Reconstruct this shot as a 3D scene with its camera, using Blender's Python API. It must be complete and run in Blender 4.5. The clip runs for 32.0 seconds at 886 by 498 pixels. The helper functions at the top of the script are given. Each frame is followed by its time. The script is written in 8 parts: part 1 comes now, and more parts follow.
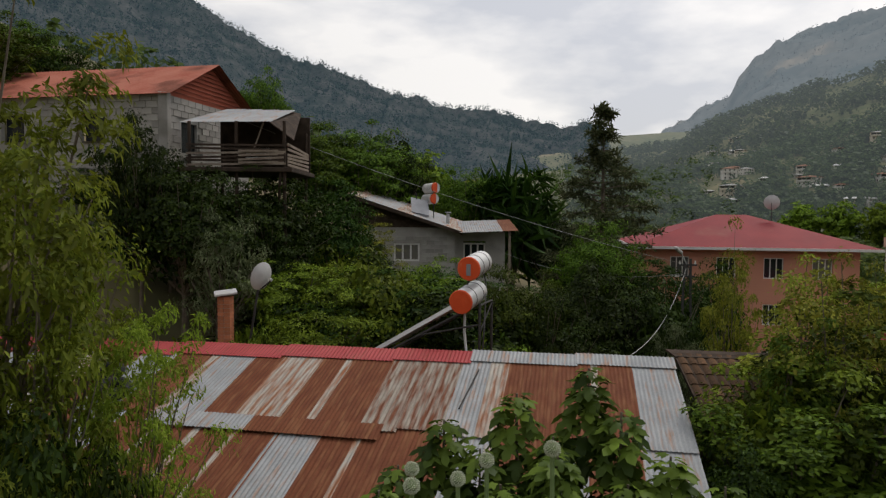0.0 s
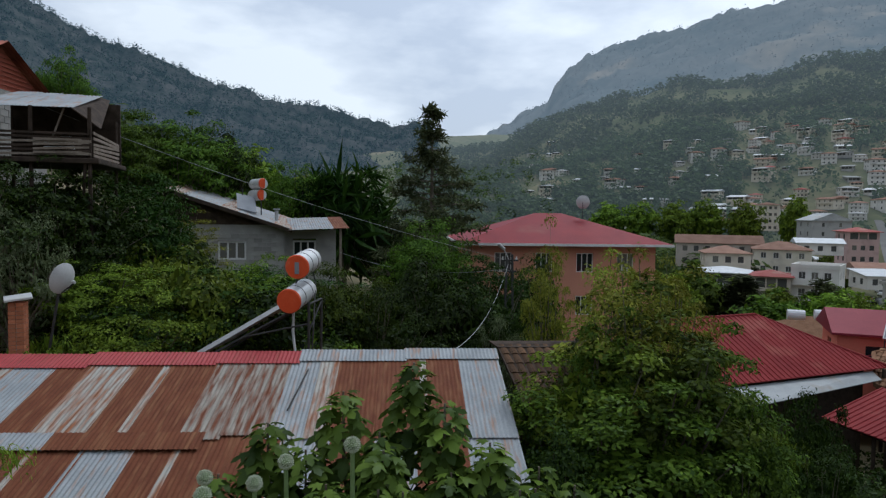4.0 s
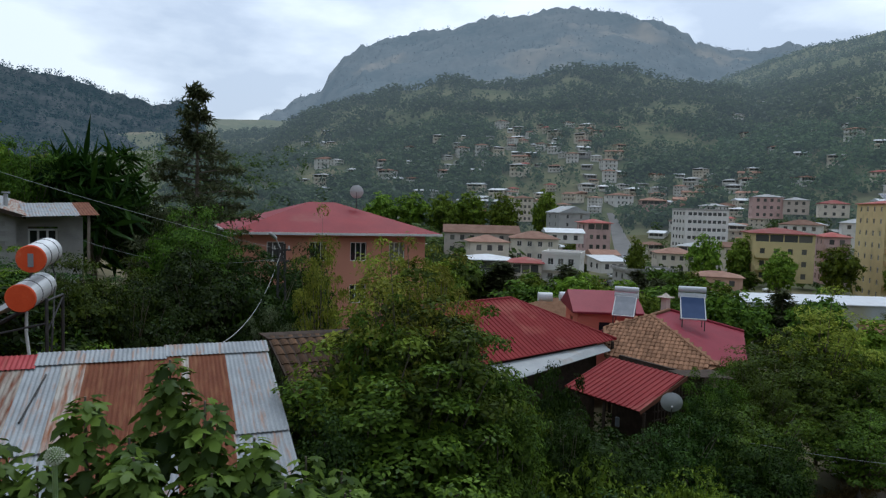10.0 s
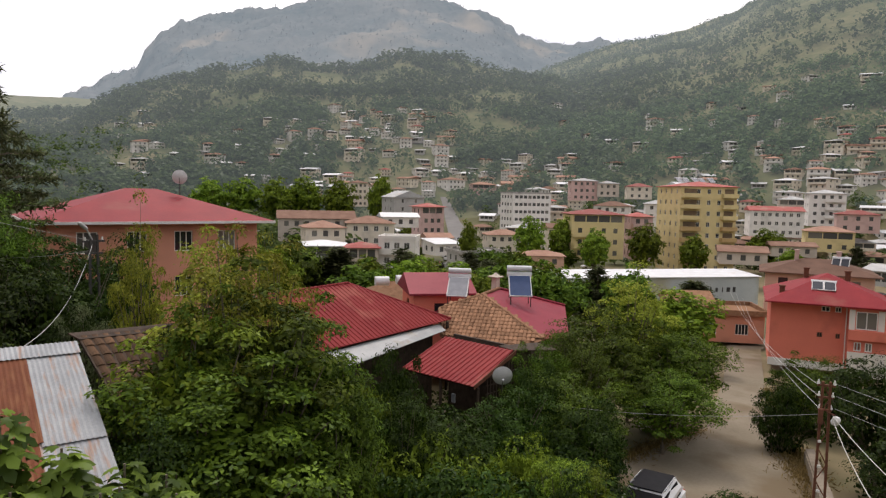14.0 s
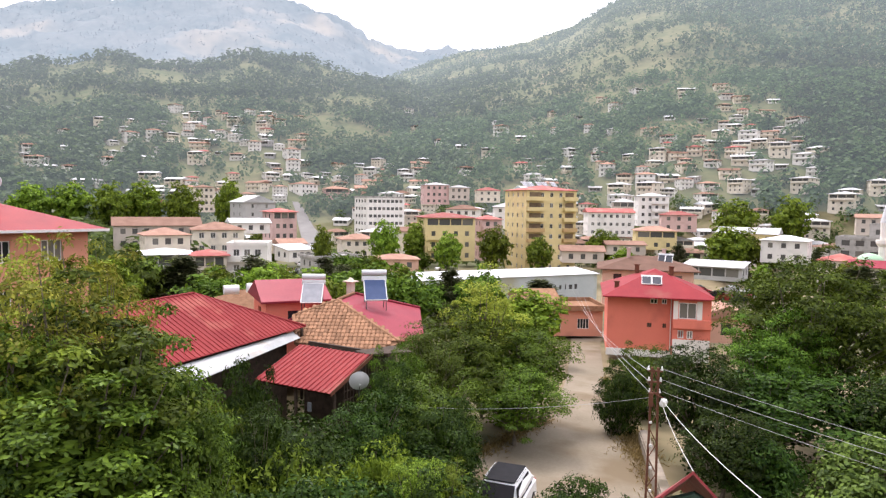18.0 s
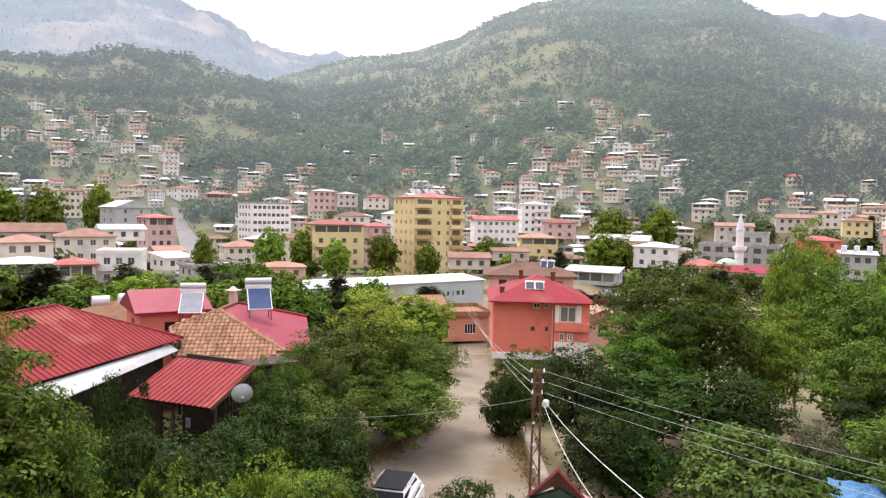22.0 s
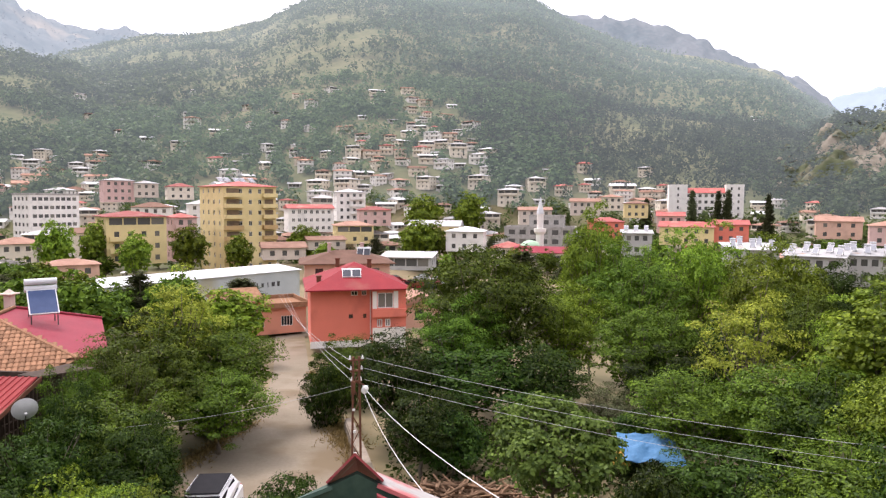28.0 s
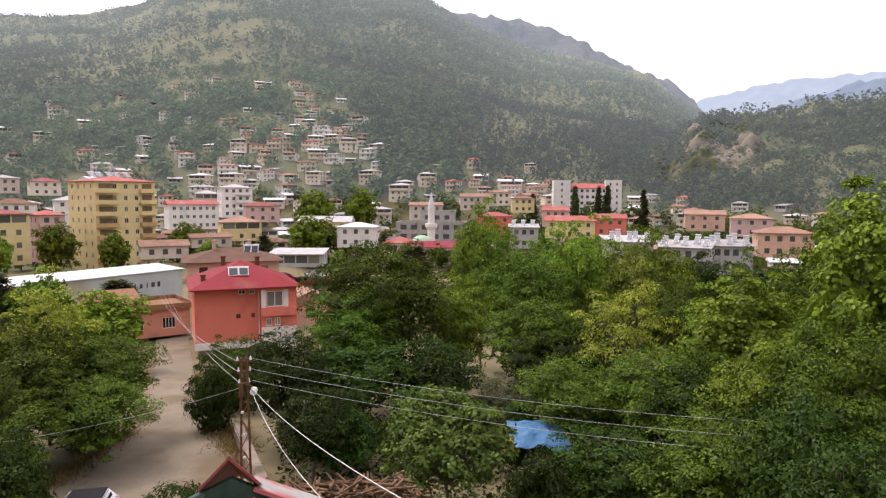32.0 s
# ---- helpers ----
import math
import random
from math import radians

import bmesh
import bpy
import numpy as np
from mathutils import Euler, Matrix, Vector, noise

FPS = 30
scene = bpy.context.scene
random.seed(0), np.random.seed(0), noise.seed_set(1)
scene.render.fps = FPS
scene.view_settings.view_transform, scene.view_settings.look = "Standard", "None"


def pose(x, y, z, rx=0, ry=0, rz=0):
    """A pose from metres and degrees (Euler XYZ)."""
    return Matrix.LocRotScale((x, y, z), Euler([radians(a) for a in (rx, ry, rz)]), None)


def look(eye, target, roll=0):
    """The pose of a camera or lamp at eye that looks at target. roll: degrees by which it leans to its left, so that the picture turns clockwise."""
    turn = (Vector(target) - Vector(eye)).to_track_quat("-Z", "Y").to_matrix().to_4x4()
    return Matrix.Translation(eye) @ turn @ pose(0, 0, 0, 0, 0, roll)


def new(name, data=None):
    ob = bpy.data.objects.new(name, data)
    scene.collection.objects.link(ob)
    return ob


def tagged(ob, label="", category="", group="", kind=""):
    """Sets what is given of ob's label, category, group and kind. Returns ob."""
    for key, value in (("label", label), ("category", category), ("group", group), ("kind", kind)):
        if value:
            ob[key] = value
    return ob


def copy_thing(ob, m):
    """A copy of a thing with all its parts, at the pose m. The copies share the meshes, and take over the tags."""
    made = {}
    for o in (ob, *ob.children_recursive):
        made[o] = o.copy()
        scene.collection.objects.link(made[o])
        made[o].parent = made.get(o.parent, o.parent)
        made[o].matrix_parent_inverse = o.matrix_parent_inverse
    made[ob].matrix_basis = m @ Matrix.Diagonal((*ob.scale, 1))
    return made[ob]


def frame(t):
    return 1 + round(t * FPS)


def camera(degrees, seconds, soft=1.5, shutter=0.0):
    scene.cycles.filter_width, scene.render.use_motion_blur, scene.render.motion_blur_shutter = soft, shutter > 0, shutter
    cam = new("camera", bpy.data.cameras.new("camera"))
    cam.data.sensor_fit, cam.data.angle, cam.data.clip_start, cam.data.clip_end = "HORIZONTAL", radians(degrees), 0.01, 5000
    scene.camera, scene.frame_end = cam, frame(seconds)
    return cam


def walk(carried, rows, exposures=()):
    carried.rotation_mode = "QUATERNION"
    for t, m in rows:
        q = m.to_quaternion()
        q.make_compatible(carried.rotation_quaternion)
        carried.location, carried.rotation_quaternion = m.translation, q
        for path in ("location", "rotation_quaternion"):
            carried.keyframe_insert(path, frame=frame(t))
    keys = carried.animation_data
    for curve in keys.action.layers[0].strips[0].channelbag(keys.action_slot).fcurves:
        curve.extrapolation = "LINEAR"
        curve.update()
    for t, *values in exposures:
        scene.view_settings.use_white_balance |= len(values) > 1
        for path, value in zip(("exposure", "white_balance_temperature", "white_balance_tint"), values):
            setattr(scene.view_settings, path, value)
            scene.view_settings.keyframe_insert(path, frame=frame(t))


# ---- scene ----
cam = camera(66.87, 32.0, 1.3)
PATH = [
    (0.0, 0.000, 0.250, 0.0, 86.90, -0.40, 0.02),
    (0.5, 0.008, 0.250, 0.0, 86.91, -0.51, -1.75),
    (1.0, 0.016, 0.249, 0.0, 87.03, -0.72, -3.64),
    (1.5, 0.022, 0.249, 0.0, 87.12, -0.79, -4.94),
    (2.0, 0.026, 0.249, 0.0, 87.01, -0.73, -6.02),
    (2.5, 0.033, 0.248, 0.0, 86.72, -0.78, -7.43),
    (3.0, 0.041, 0.247, 0.0, 86.50, -0.92, -9.49),
    (3.5, 0.052, 0.244, 0.0, 86.64, -0.82, -12.01),
    (5.5, 0.082, 0.236, 0.0, 86.95, -1.10, -19.08),
    (6.0, 0.088, 0.234, 0.0, 86.93, -1.27, -20.51),
    (6.5, 0.094, 0.232, 0.0, 87.00, -1.55, -21.99),
    (7.0, 0.102, 0.228, 0.0, 87.20, -1.49, -24.11),
    (7.5, 0.107, 0.226, 0.0, 87.09, -1.68, -25.19),
    (8.0, 0.112, 0.224, 0.0, 86.68, -2.48, -26.40),
    (8.5, 0.118, 0.220, 0.0, 86.09, -2.63, -27.98),
    (9.0, 0.126, 0.216, 0.0, 86.61, -2.21, -30.24),
    (9.5, 0.131, 0.213, 0.0, 86.47, -2.08, -31.60),
    (10.0, 0.137, 0.209, 0.0, 86.31, -1.70, -33.21),
    (10.5, 0.144, 0.205, 0.0, 86.19, -1.56, -34.97),
    (11.0, 0.151, 0.200, 0.0, 86.17, -1.58, -36.95),
    (11.5, 0.156, 0.195, 0.0, 86.17, -1.50, -38.49),
    (12.0, 0.161, 0.191, 0.0, 86.01, -1.45, -39.91),
    (12.5, 0.165, 0.188, 0.0, 86.01, -1.09, -41.22),
    (13.0, 0.171, 0.182, 0.0, 85.70, -0.70, -43.26),
    (13.5, 0.178, 0.175, 0.0, 85.48, -1.07, -45.39),
    (14.0, 0.184, 0.170, 0.0, 85.38, -1.20, -47.15),
    (14.5, 0.188, 0.164, 0.0, 85.28, -1.37, -48.79),
    (16.5, 0.202, 0.147, 0.0, 84.61, -1.22, -53.93),
    (17.0, 0.207, 0.140, 0.0, 84.83, -1.06, -55.76),
    (17.5, 0.212, 0.133, 0.0, 85.62, -0.98, -57.75),
    (18.0, 0.216, 0.127, 0.0, 85.96, -0.85, -59.53),
    (18.5, 0.219, 0.121, 0.0, 85.71, -1.01, -61.05),
    (19.0, 0.221, 0.117, 0.0, 85.60, -1.31, -61.92),
    (19.5, 0.222, 0.115, 0.0, 85.50, -1.31, -62.59),
    (20.0, 0.225, 0.109, 0.0, 85.39, -1.43, -63.99),
    (20.5, 0.227, 0.105, 0.0, 86.03, -1.36, -65.04),
    (21.0, 0.228, 0.102, 0.0, 86.48, -1.19, -65.75),
    (21.5, 0.231, 0.095, 0.0, 86.59, -1.18, -67.61),
    (22.0, 0.234, 0.089, 0.0, 86.73, -1.26, -69.00),
    (22.5, 0.236, 0.084, 0.0, 86.72, -1.08, -70.36),
    (23.0, 0.239, 0.075, 0.0, 86.86, -1.11, -72.53),
    (23.5, 0.240, 0.072, 0.0, 87.15, -0.98, -73.30),
    (24.0, 0.241, 0.067, 0.0, 86.65, -0.81, -74.36),
    (24.5, 0.243, 0.060, 0.0, 86.09, -0.56, -75.97),
    (25.0, 0.244, 0.054, 0.0, 86.10, -0.38, -77.59),
    (25.5, 0.245, 0.048, 0.0, 86.05, -0.37, -78.97),
    (27.5, 0.248, 0.028, 0.0, 85.98, -0.27, -83.49),
    (28.0, 0.249, 0.023, 0.0, 85.91, -0.39, -84.66),
    (28.5, 0.249, 0.018, 0.0, 85.88, -0.47, -85.84),
    (29.0, 0.250, 0.013, 0.0, 85.79, -0.39, -87.04),
    (29.5, 0.250, 0.008, 0.0, 85.73, -0.31, -88.10),
    (30.0, 0.250, 0.004, 0.0, 85.57, -0.28, -89.00),
    (30.5, 0.250, 0.001, 0.0, 85.58, -0.24, -89.84),
    (31.0, 0.250, -0.006, 0.0, 85.62, -0.33, -91.32),
    (31.5, 0.250, -0.010, 0.0, 85.70, -0.32, -92.28),
    (32.0, 0.249, -0.017, 0.0, 85.57, -0.27, -93.89),
]
walk(cam, [(t, pose(*p)) for t, *p in PATH], [
    (0.0, -0.05, 6600, 12), (1.5, -0.15, 6450, 11), (3.0, -0.12, 5600, 8), (10.0, -0.02, 5450, 7),
    (12.5, 0.2, 6500, 13), (14.5, 0.8, 6700, 18), (17.0, 1.65, 6350, 20), (25.0, 1.55, 6350, 23), (29.0, 1.48, 6500, 24), (32.0, 1.1, 6650, 25)])

# ---- daylight: a bright, thinly clouded evening sky and one veiled sun ----
SUN_AZ, SUN_EL = 42.0, 57.0
world = bpy.data.worlds.new("world")
scene.world = world
world.use_nodes = True
wn, wl = world.node_tree.nodes, world.node_tree.links
wn.clear()
sky = wn.new("ShaderNodeTexSky")
sky.sky_type, sky.sun_disc = "NISHITA", False
sky.sun_elevation, sky.sun_rotation = radians(SUN_EL), radians(SUN_AZ)
sky.dust_density = 4.0
coord = wn.new("ShaderNodeTexCoord")
mapping = wn.new("ShaderNodeMapping")
mapping.inputs["Scale"].default_value = (1.0, 1.0, 2.6)
cloud = wn.new("ShaderNodeTexNoise")
cloud.inputs["Scale"].default_value, cloud.inputs["Detail"].default_value = 3.2, 7.0
ramp = wn.new("ShaderNodeValToRGB")
ramp.color_ramp.elements[0].position, ramp.color_ramp.elements[0].color = 0.42, (4.6, 4.8, 5.1, 1)
ramp.color_ramp.elements[1].position, ramp.color_ramp.elements[1].color = 0.60, (7.6, 7.5, 7.2, 1)
veil = wn.new("ShaderNodeMix")
veil.data_type = "RGBA"
veil.inputs["Factor"].default_value = 0.80
back = wn.new("ShaderNodeBackground")
back.inputs["Strength"].default_value = 0.10
out = wn.new("ShaderNodeOutputWorld")
wl.new(coord.outputs["Generated"], mapping.inputs["Vector"])
wl.new(mapping.outputs["Vector"], cloud.inputs["Vector"])
wl.new(cloud.outputs["Fac"], ramp.inputs["Fac"])
wl.new(sky.outputs["Color"], veil.inputs["A"])
toward = wn.new("ShaderNodeVectorMath")
toward.operation = "DOT_PRODUCT"
toward.inputs[1].default_value = (math.sin(radians(SUN_AZ)) * 0.97, math.cos(radians(SUN_AZ)) * 0.97, 0.24)
glow = wn.new("ShaderNodeMapRange")
glow.inputs["From Min"].default_value, glow.inputs["From Max"].default_value = -0.6, 1.0
glow.inputs["To Min"].default_value, glow.inputs["To Max"].default_value = 0.72, 1.12
lit = wn.new("ShaderNodeVectorMath")
lit.operation = "SCALE"
wl.new(coord.outputs["Generated"], toward.inputs[0])
wl.new(toward.outputs["Value"], glow.inputs["Value"])
wl.new(ramp.outputs["Color"], lit.inputs[0])
split = wn.new("ShaderNodeSeparateXYZ")
high = wn.new("ShaderNodeMapRange")
high.inputs["From Min"].default_value, high.inputs["From Max"].default_value = 0.2, 0.7
high.inputs["To Min"].default_value, high.inputs["To Max"].default_value = 1.36, 1.6
both = wn.new("ShaderNodeMath")
both.operation = "MULTIPLY"
wl.new(coord.outputs["Generated"], split.inputs["Vector"])
wl.new(split.outputs["Z"], high.inputs["Value"])
wl.new(glow.outputs["Result"], both.inputs[0])
wl.new(high.outputs["Result"], both.inputs[1])
wl.new(both.outputs[0], lit.inputs["Scale"])
wl.new(lit.outputs["Vector"], veil.inputs["B"])
wl.new(veil.outputs["Result"], back.inputs["Color"])
wl.new(back.outputs["Background"], out.inputs["Surface"])

sun = new("sun", bpy.data.lights.new("sun", "SUN"))
sun.data.energy, sun.data.angle, sun.data.color = 1.2, radians(16), (1.0, 0.95, 0.87)
sun.matrix_world = look((1000 * math.sin(radians(SUN_AZ)), 1000 * math.cos(radians(SUN_AZ)), 1000 * math.tan(radians(SUN_EL))), (0, 0, 0))

# ---- materials ----
def surf(name, c1, c2, scale=3.0, rough=0.85, bump=0.3, metal=0.0, fine=40.0, spread=0.0, stain=None, stain_at=0.6, island=False):
    """A surface with two colours mixed at a large and a fine scale, relief, and an optional stain colour."""
    m = bpy.data.materials.new(name)
    m.use_nodes = True
    n, l = m.node_tree.nodes, m.node_tree.links
    b = n["Principled BSDF"]
    b.inputs["Roughness"].default_value, b.inputs["Metallic"].default_value = rough, metal
    b.inputs["Specular IOR Level"].default_value = 0.5 if rough < 0.45 else 0.2
    tc = n.new("ShaderNodeTexCoord")
    big, small = n.new("ShaderNodeTexNoise"), n.new("ShaderNodeTexNoise")
    big.inputs["Scale"].default_value, big.inputs["Detail"].default_value = scale, 6
    small.inputs["Scale"].default_value, small.inputs["Detail"].default_value = fine, 4
    for t in (big, small):
        l.new(tc.outputs["Object"], t.inputs["Vector"])
    add = n.new("ShaderNodeMath")
    add.operation = "MULTIPLY_ADD"
    add.inputs[1].default_value, add.inputs[2].default_value = 0.5, 0.0
    l.new(small.outputs["Fac"], add.inputs[0])
    half = n.new("ShaderNodeMath")
    half.operation = "MULTIPLY_ADD"
    half.inputs[1].default_value = 0.9
    l.new(big.outputs["Fac"], half.inputs[0])
    l.new(add.outputs[0], half.inputs[2])
    r = n.new("ShaderNodeMapRange")
    r.inputs["From Min"].default_value, r.inputs["From Max"].default_value = 0.45, 0.95
    l.new(half.outputs[0], r.inputs["Value"])
    mix = n.new("ShaderNodeMix")
    mix.data_type = "RGBA"
    mix.inputs["A"].default_value, mix.inputs["B"].default_value = (*c1, 1), (*c2, 1)
    l.new(r.outputs["Result"], mix.inputs["Factor"])
    col = mix.outputs["Result"]
    if stain:
        st = n.new("ShaderNodeTexNoise")
        st.inputs["Scale"].default_value, st.inputs["Detail"].default_value = scale * 0.6, 8
        off = n.new("ShaderNodeMapping")
        off.inputs["Location"].default_value = (7.3, 2.1, 4.4)
        l.new(tc.outputs["Object"], off.inputs["Vector"])
        l.new(off.outputs["Vector"], st.inputs["Vector"])
        sr = n.new("ShaderNodeMapRange")
        sr.inputs["From Min"].default_value, sr.inputs["From Max"].default_value = stain_at - 0.06, stain_at + 0.08
        l.new(st.outputs["Fac"], sr.inputs["Value"])
        m2 = n.new("ShaderNodeMix")
        m2.data_type = "RGBA"
        m2.inputs["B"].default_value = (*stain, 1)
        l.new(col, m2.inputs["A"])
        l.new(sr.outputs["Result"], m2.inputs["Factor"])
        col = m2.outputs["Result"]
    if spread:
        if island:
            ge = n.new("ShaderNodeNewGeometry")
            rnd = ge.outputs["Random Per Island"]
        else:
            oi = n.new("ShaderNodeObjectInfo")
            rnd = oi.outputs["Random"]
        mr = n.new("ShaderNodeMapRange")
        mr.inputs["To Min"].default_value, mr.inputs["To Max"].default_value = 1 - spread, 1 + spread
        l.new(rnd, mr.inputs["Value"])
        hs = n.new("ShaderNodeHueSaturation")
        l.new(mr.outputs["Result"], hs.inputs["Value"])
        l.new(col, hs.inputs["Color"])
        col = hs.outputs["Color"]
    l.new(col, b.inputs["Base Color"])
    if bump:
        bp = n.new("ShaderNodeBump")
        bp.inputs["Strength"].default_value, bp.inputs["Distance"].default_value = bump, 0.02
        l.new(half.outputs[0], bp.inputs["Height"])
        l.new(bp.outputs["Normal"], b.inputs["Normal"])
    return m


def haze_strength(n, l):
    """Strength of painted haze emission on far slopes: more with distance from the valley."""
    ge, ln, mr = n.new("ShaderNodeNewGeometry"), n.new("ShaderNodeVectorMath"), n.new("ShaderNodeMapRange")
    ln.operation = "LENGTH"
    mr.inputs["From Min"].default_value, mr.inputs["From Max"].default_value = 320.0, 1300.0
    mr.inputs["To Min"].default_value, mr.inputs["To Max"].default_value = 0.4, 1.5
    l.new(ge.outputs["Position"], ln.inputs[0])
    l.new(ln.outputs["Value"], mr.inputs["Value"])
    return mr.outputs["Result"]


def foliage(name, dark, light, through_light=0.3, hue=0.03, haze_glow=None, grow=False, grain=1.3):
    """Leaves: each one its own shade between two greens, lit through from behind."""
    m = bpy.data.materials.new(name)
    m.use_nodes = True
    n, l = m.node_tree.nodes, m.node_tree.links
    n.remove(n["Principled BSDF"])
    o = n["Material Output"]
    ge = n.new("ShaderNodeNewGeometry")
    mix = n.new("ShaderNodeMix")
    mix.data_type = "RGBA"
    mix.inputs["A"].default_value, mix.inputs["B"].default_value = (*dark, 1), (*light, 1)
    l.new(ge.outputs["Random Per Island"], mix.inputs["Factor"])
    tc, no = n.new("ShaderNodeTexCoord"), n.new("ShaderNodeTexNoise")
    no.inputs["Scale"].default_value = grain
    l.new(tc.outputs["Object"], no.inputs["Vector"])
    oi = n.new("ShaderNodeObjectInfo")
    sm = n.new("ShaderNodeMath")
    sm.operation = "MULTIPLY_ADD"
    sm.inputs[1].default_value = 0.75
    l.new(oi.outputs["Random"], sm.inputs[0])
    l.new(no.outputs["Fac"], sm.inputs[2])
    mr = n.new("ShaderNodeMapRange")
    mr.inputs["From Min"].default_value, mr.inputs["From Max"].default_value = 0.4, 1.3
    mr.inputs["To Min"].default_value, mr.inputs["To Max"].default_value = 0.5, 1.5
    l.new(sm.outputs[0], mr.inputs["Value"])
    hs = n.new("ShaderNodeHueSaturation")
    l.new(mr.outputs["Result"], hs.inputs["Value"])
    hr = n.new("ShaderNodeMapRange")
    hr.inputs["To Min"].default_value, hr.inputs["To Max"].default_value = 0.5 - 0.7 * hue, 0.5 + 0.6 * hue
    l.new(oi.outputs["Random"], hr.inputs["Value"])
    l.new(hr.outputs["Result"], hs.inputs["Hue"])
    l.new(mix.outputs["Result"], hs.inputs["Color"])
    d, t, g = n.new("ShaderNodeBsdfDiffuse"), n.new("ShaderNodeBsdfTranslucent"), n.new("ShaderNodeBsdfGlossy")
    g.inputs["Roughness"].default_value = 0.4
    g.inputs["Color"].default_value = (0.9, 0.95, 1, 1)
    s1, s2 = n.new("ShaderNodeMixShader"), n.new("ShaderNodeMixShader")
    s1.inputs["Fac"].default_value, s2.inputs["Fac"].default_value = through_light, 0.008
    for sh in (d, t):
        l.new(hs.outputs["Color"], sh.inputs["Color"])
    l.new(d.outputs[0], s1.inputs[1])
    l.new(t.outputs[0], s1.inputs[2])
    l.new(s1.outputs[0], s2.inputs[1])
    l.new(g.outputs[0], s2.inputs[2])
    # haze painted onto distant leaves as a bluish emission
    if haze_glow:
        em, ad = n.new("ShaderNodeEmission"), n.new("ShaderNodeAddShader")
        em.inputs["Color"].default_value = (*haze_glow, 1)
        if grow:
            l.new(haze_strength(n, l), em.inputs["Strength"])
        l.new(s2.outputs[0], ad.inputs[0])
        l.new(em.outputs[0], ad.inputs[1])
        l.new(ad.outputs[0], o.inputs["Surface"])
    else:
        l.new(s2.outputs[0], o.inputs["Surface"])
    return m


def glass(name, tint, rough=0.08):
    m = bpy.data.materials.new(name)
    m.use_nodes = True
    b = m.node_tree.nodes["Principled BSDF"]
    b.inputs["Base Color"].default_value = (*tint, 1)
    b.inputs["Roughness"].default_value = rough
    b.inputs["IOR"].default_value = 1.5
    return m


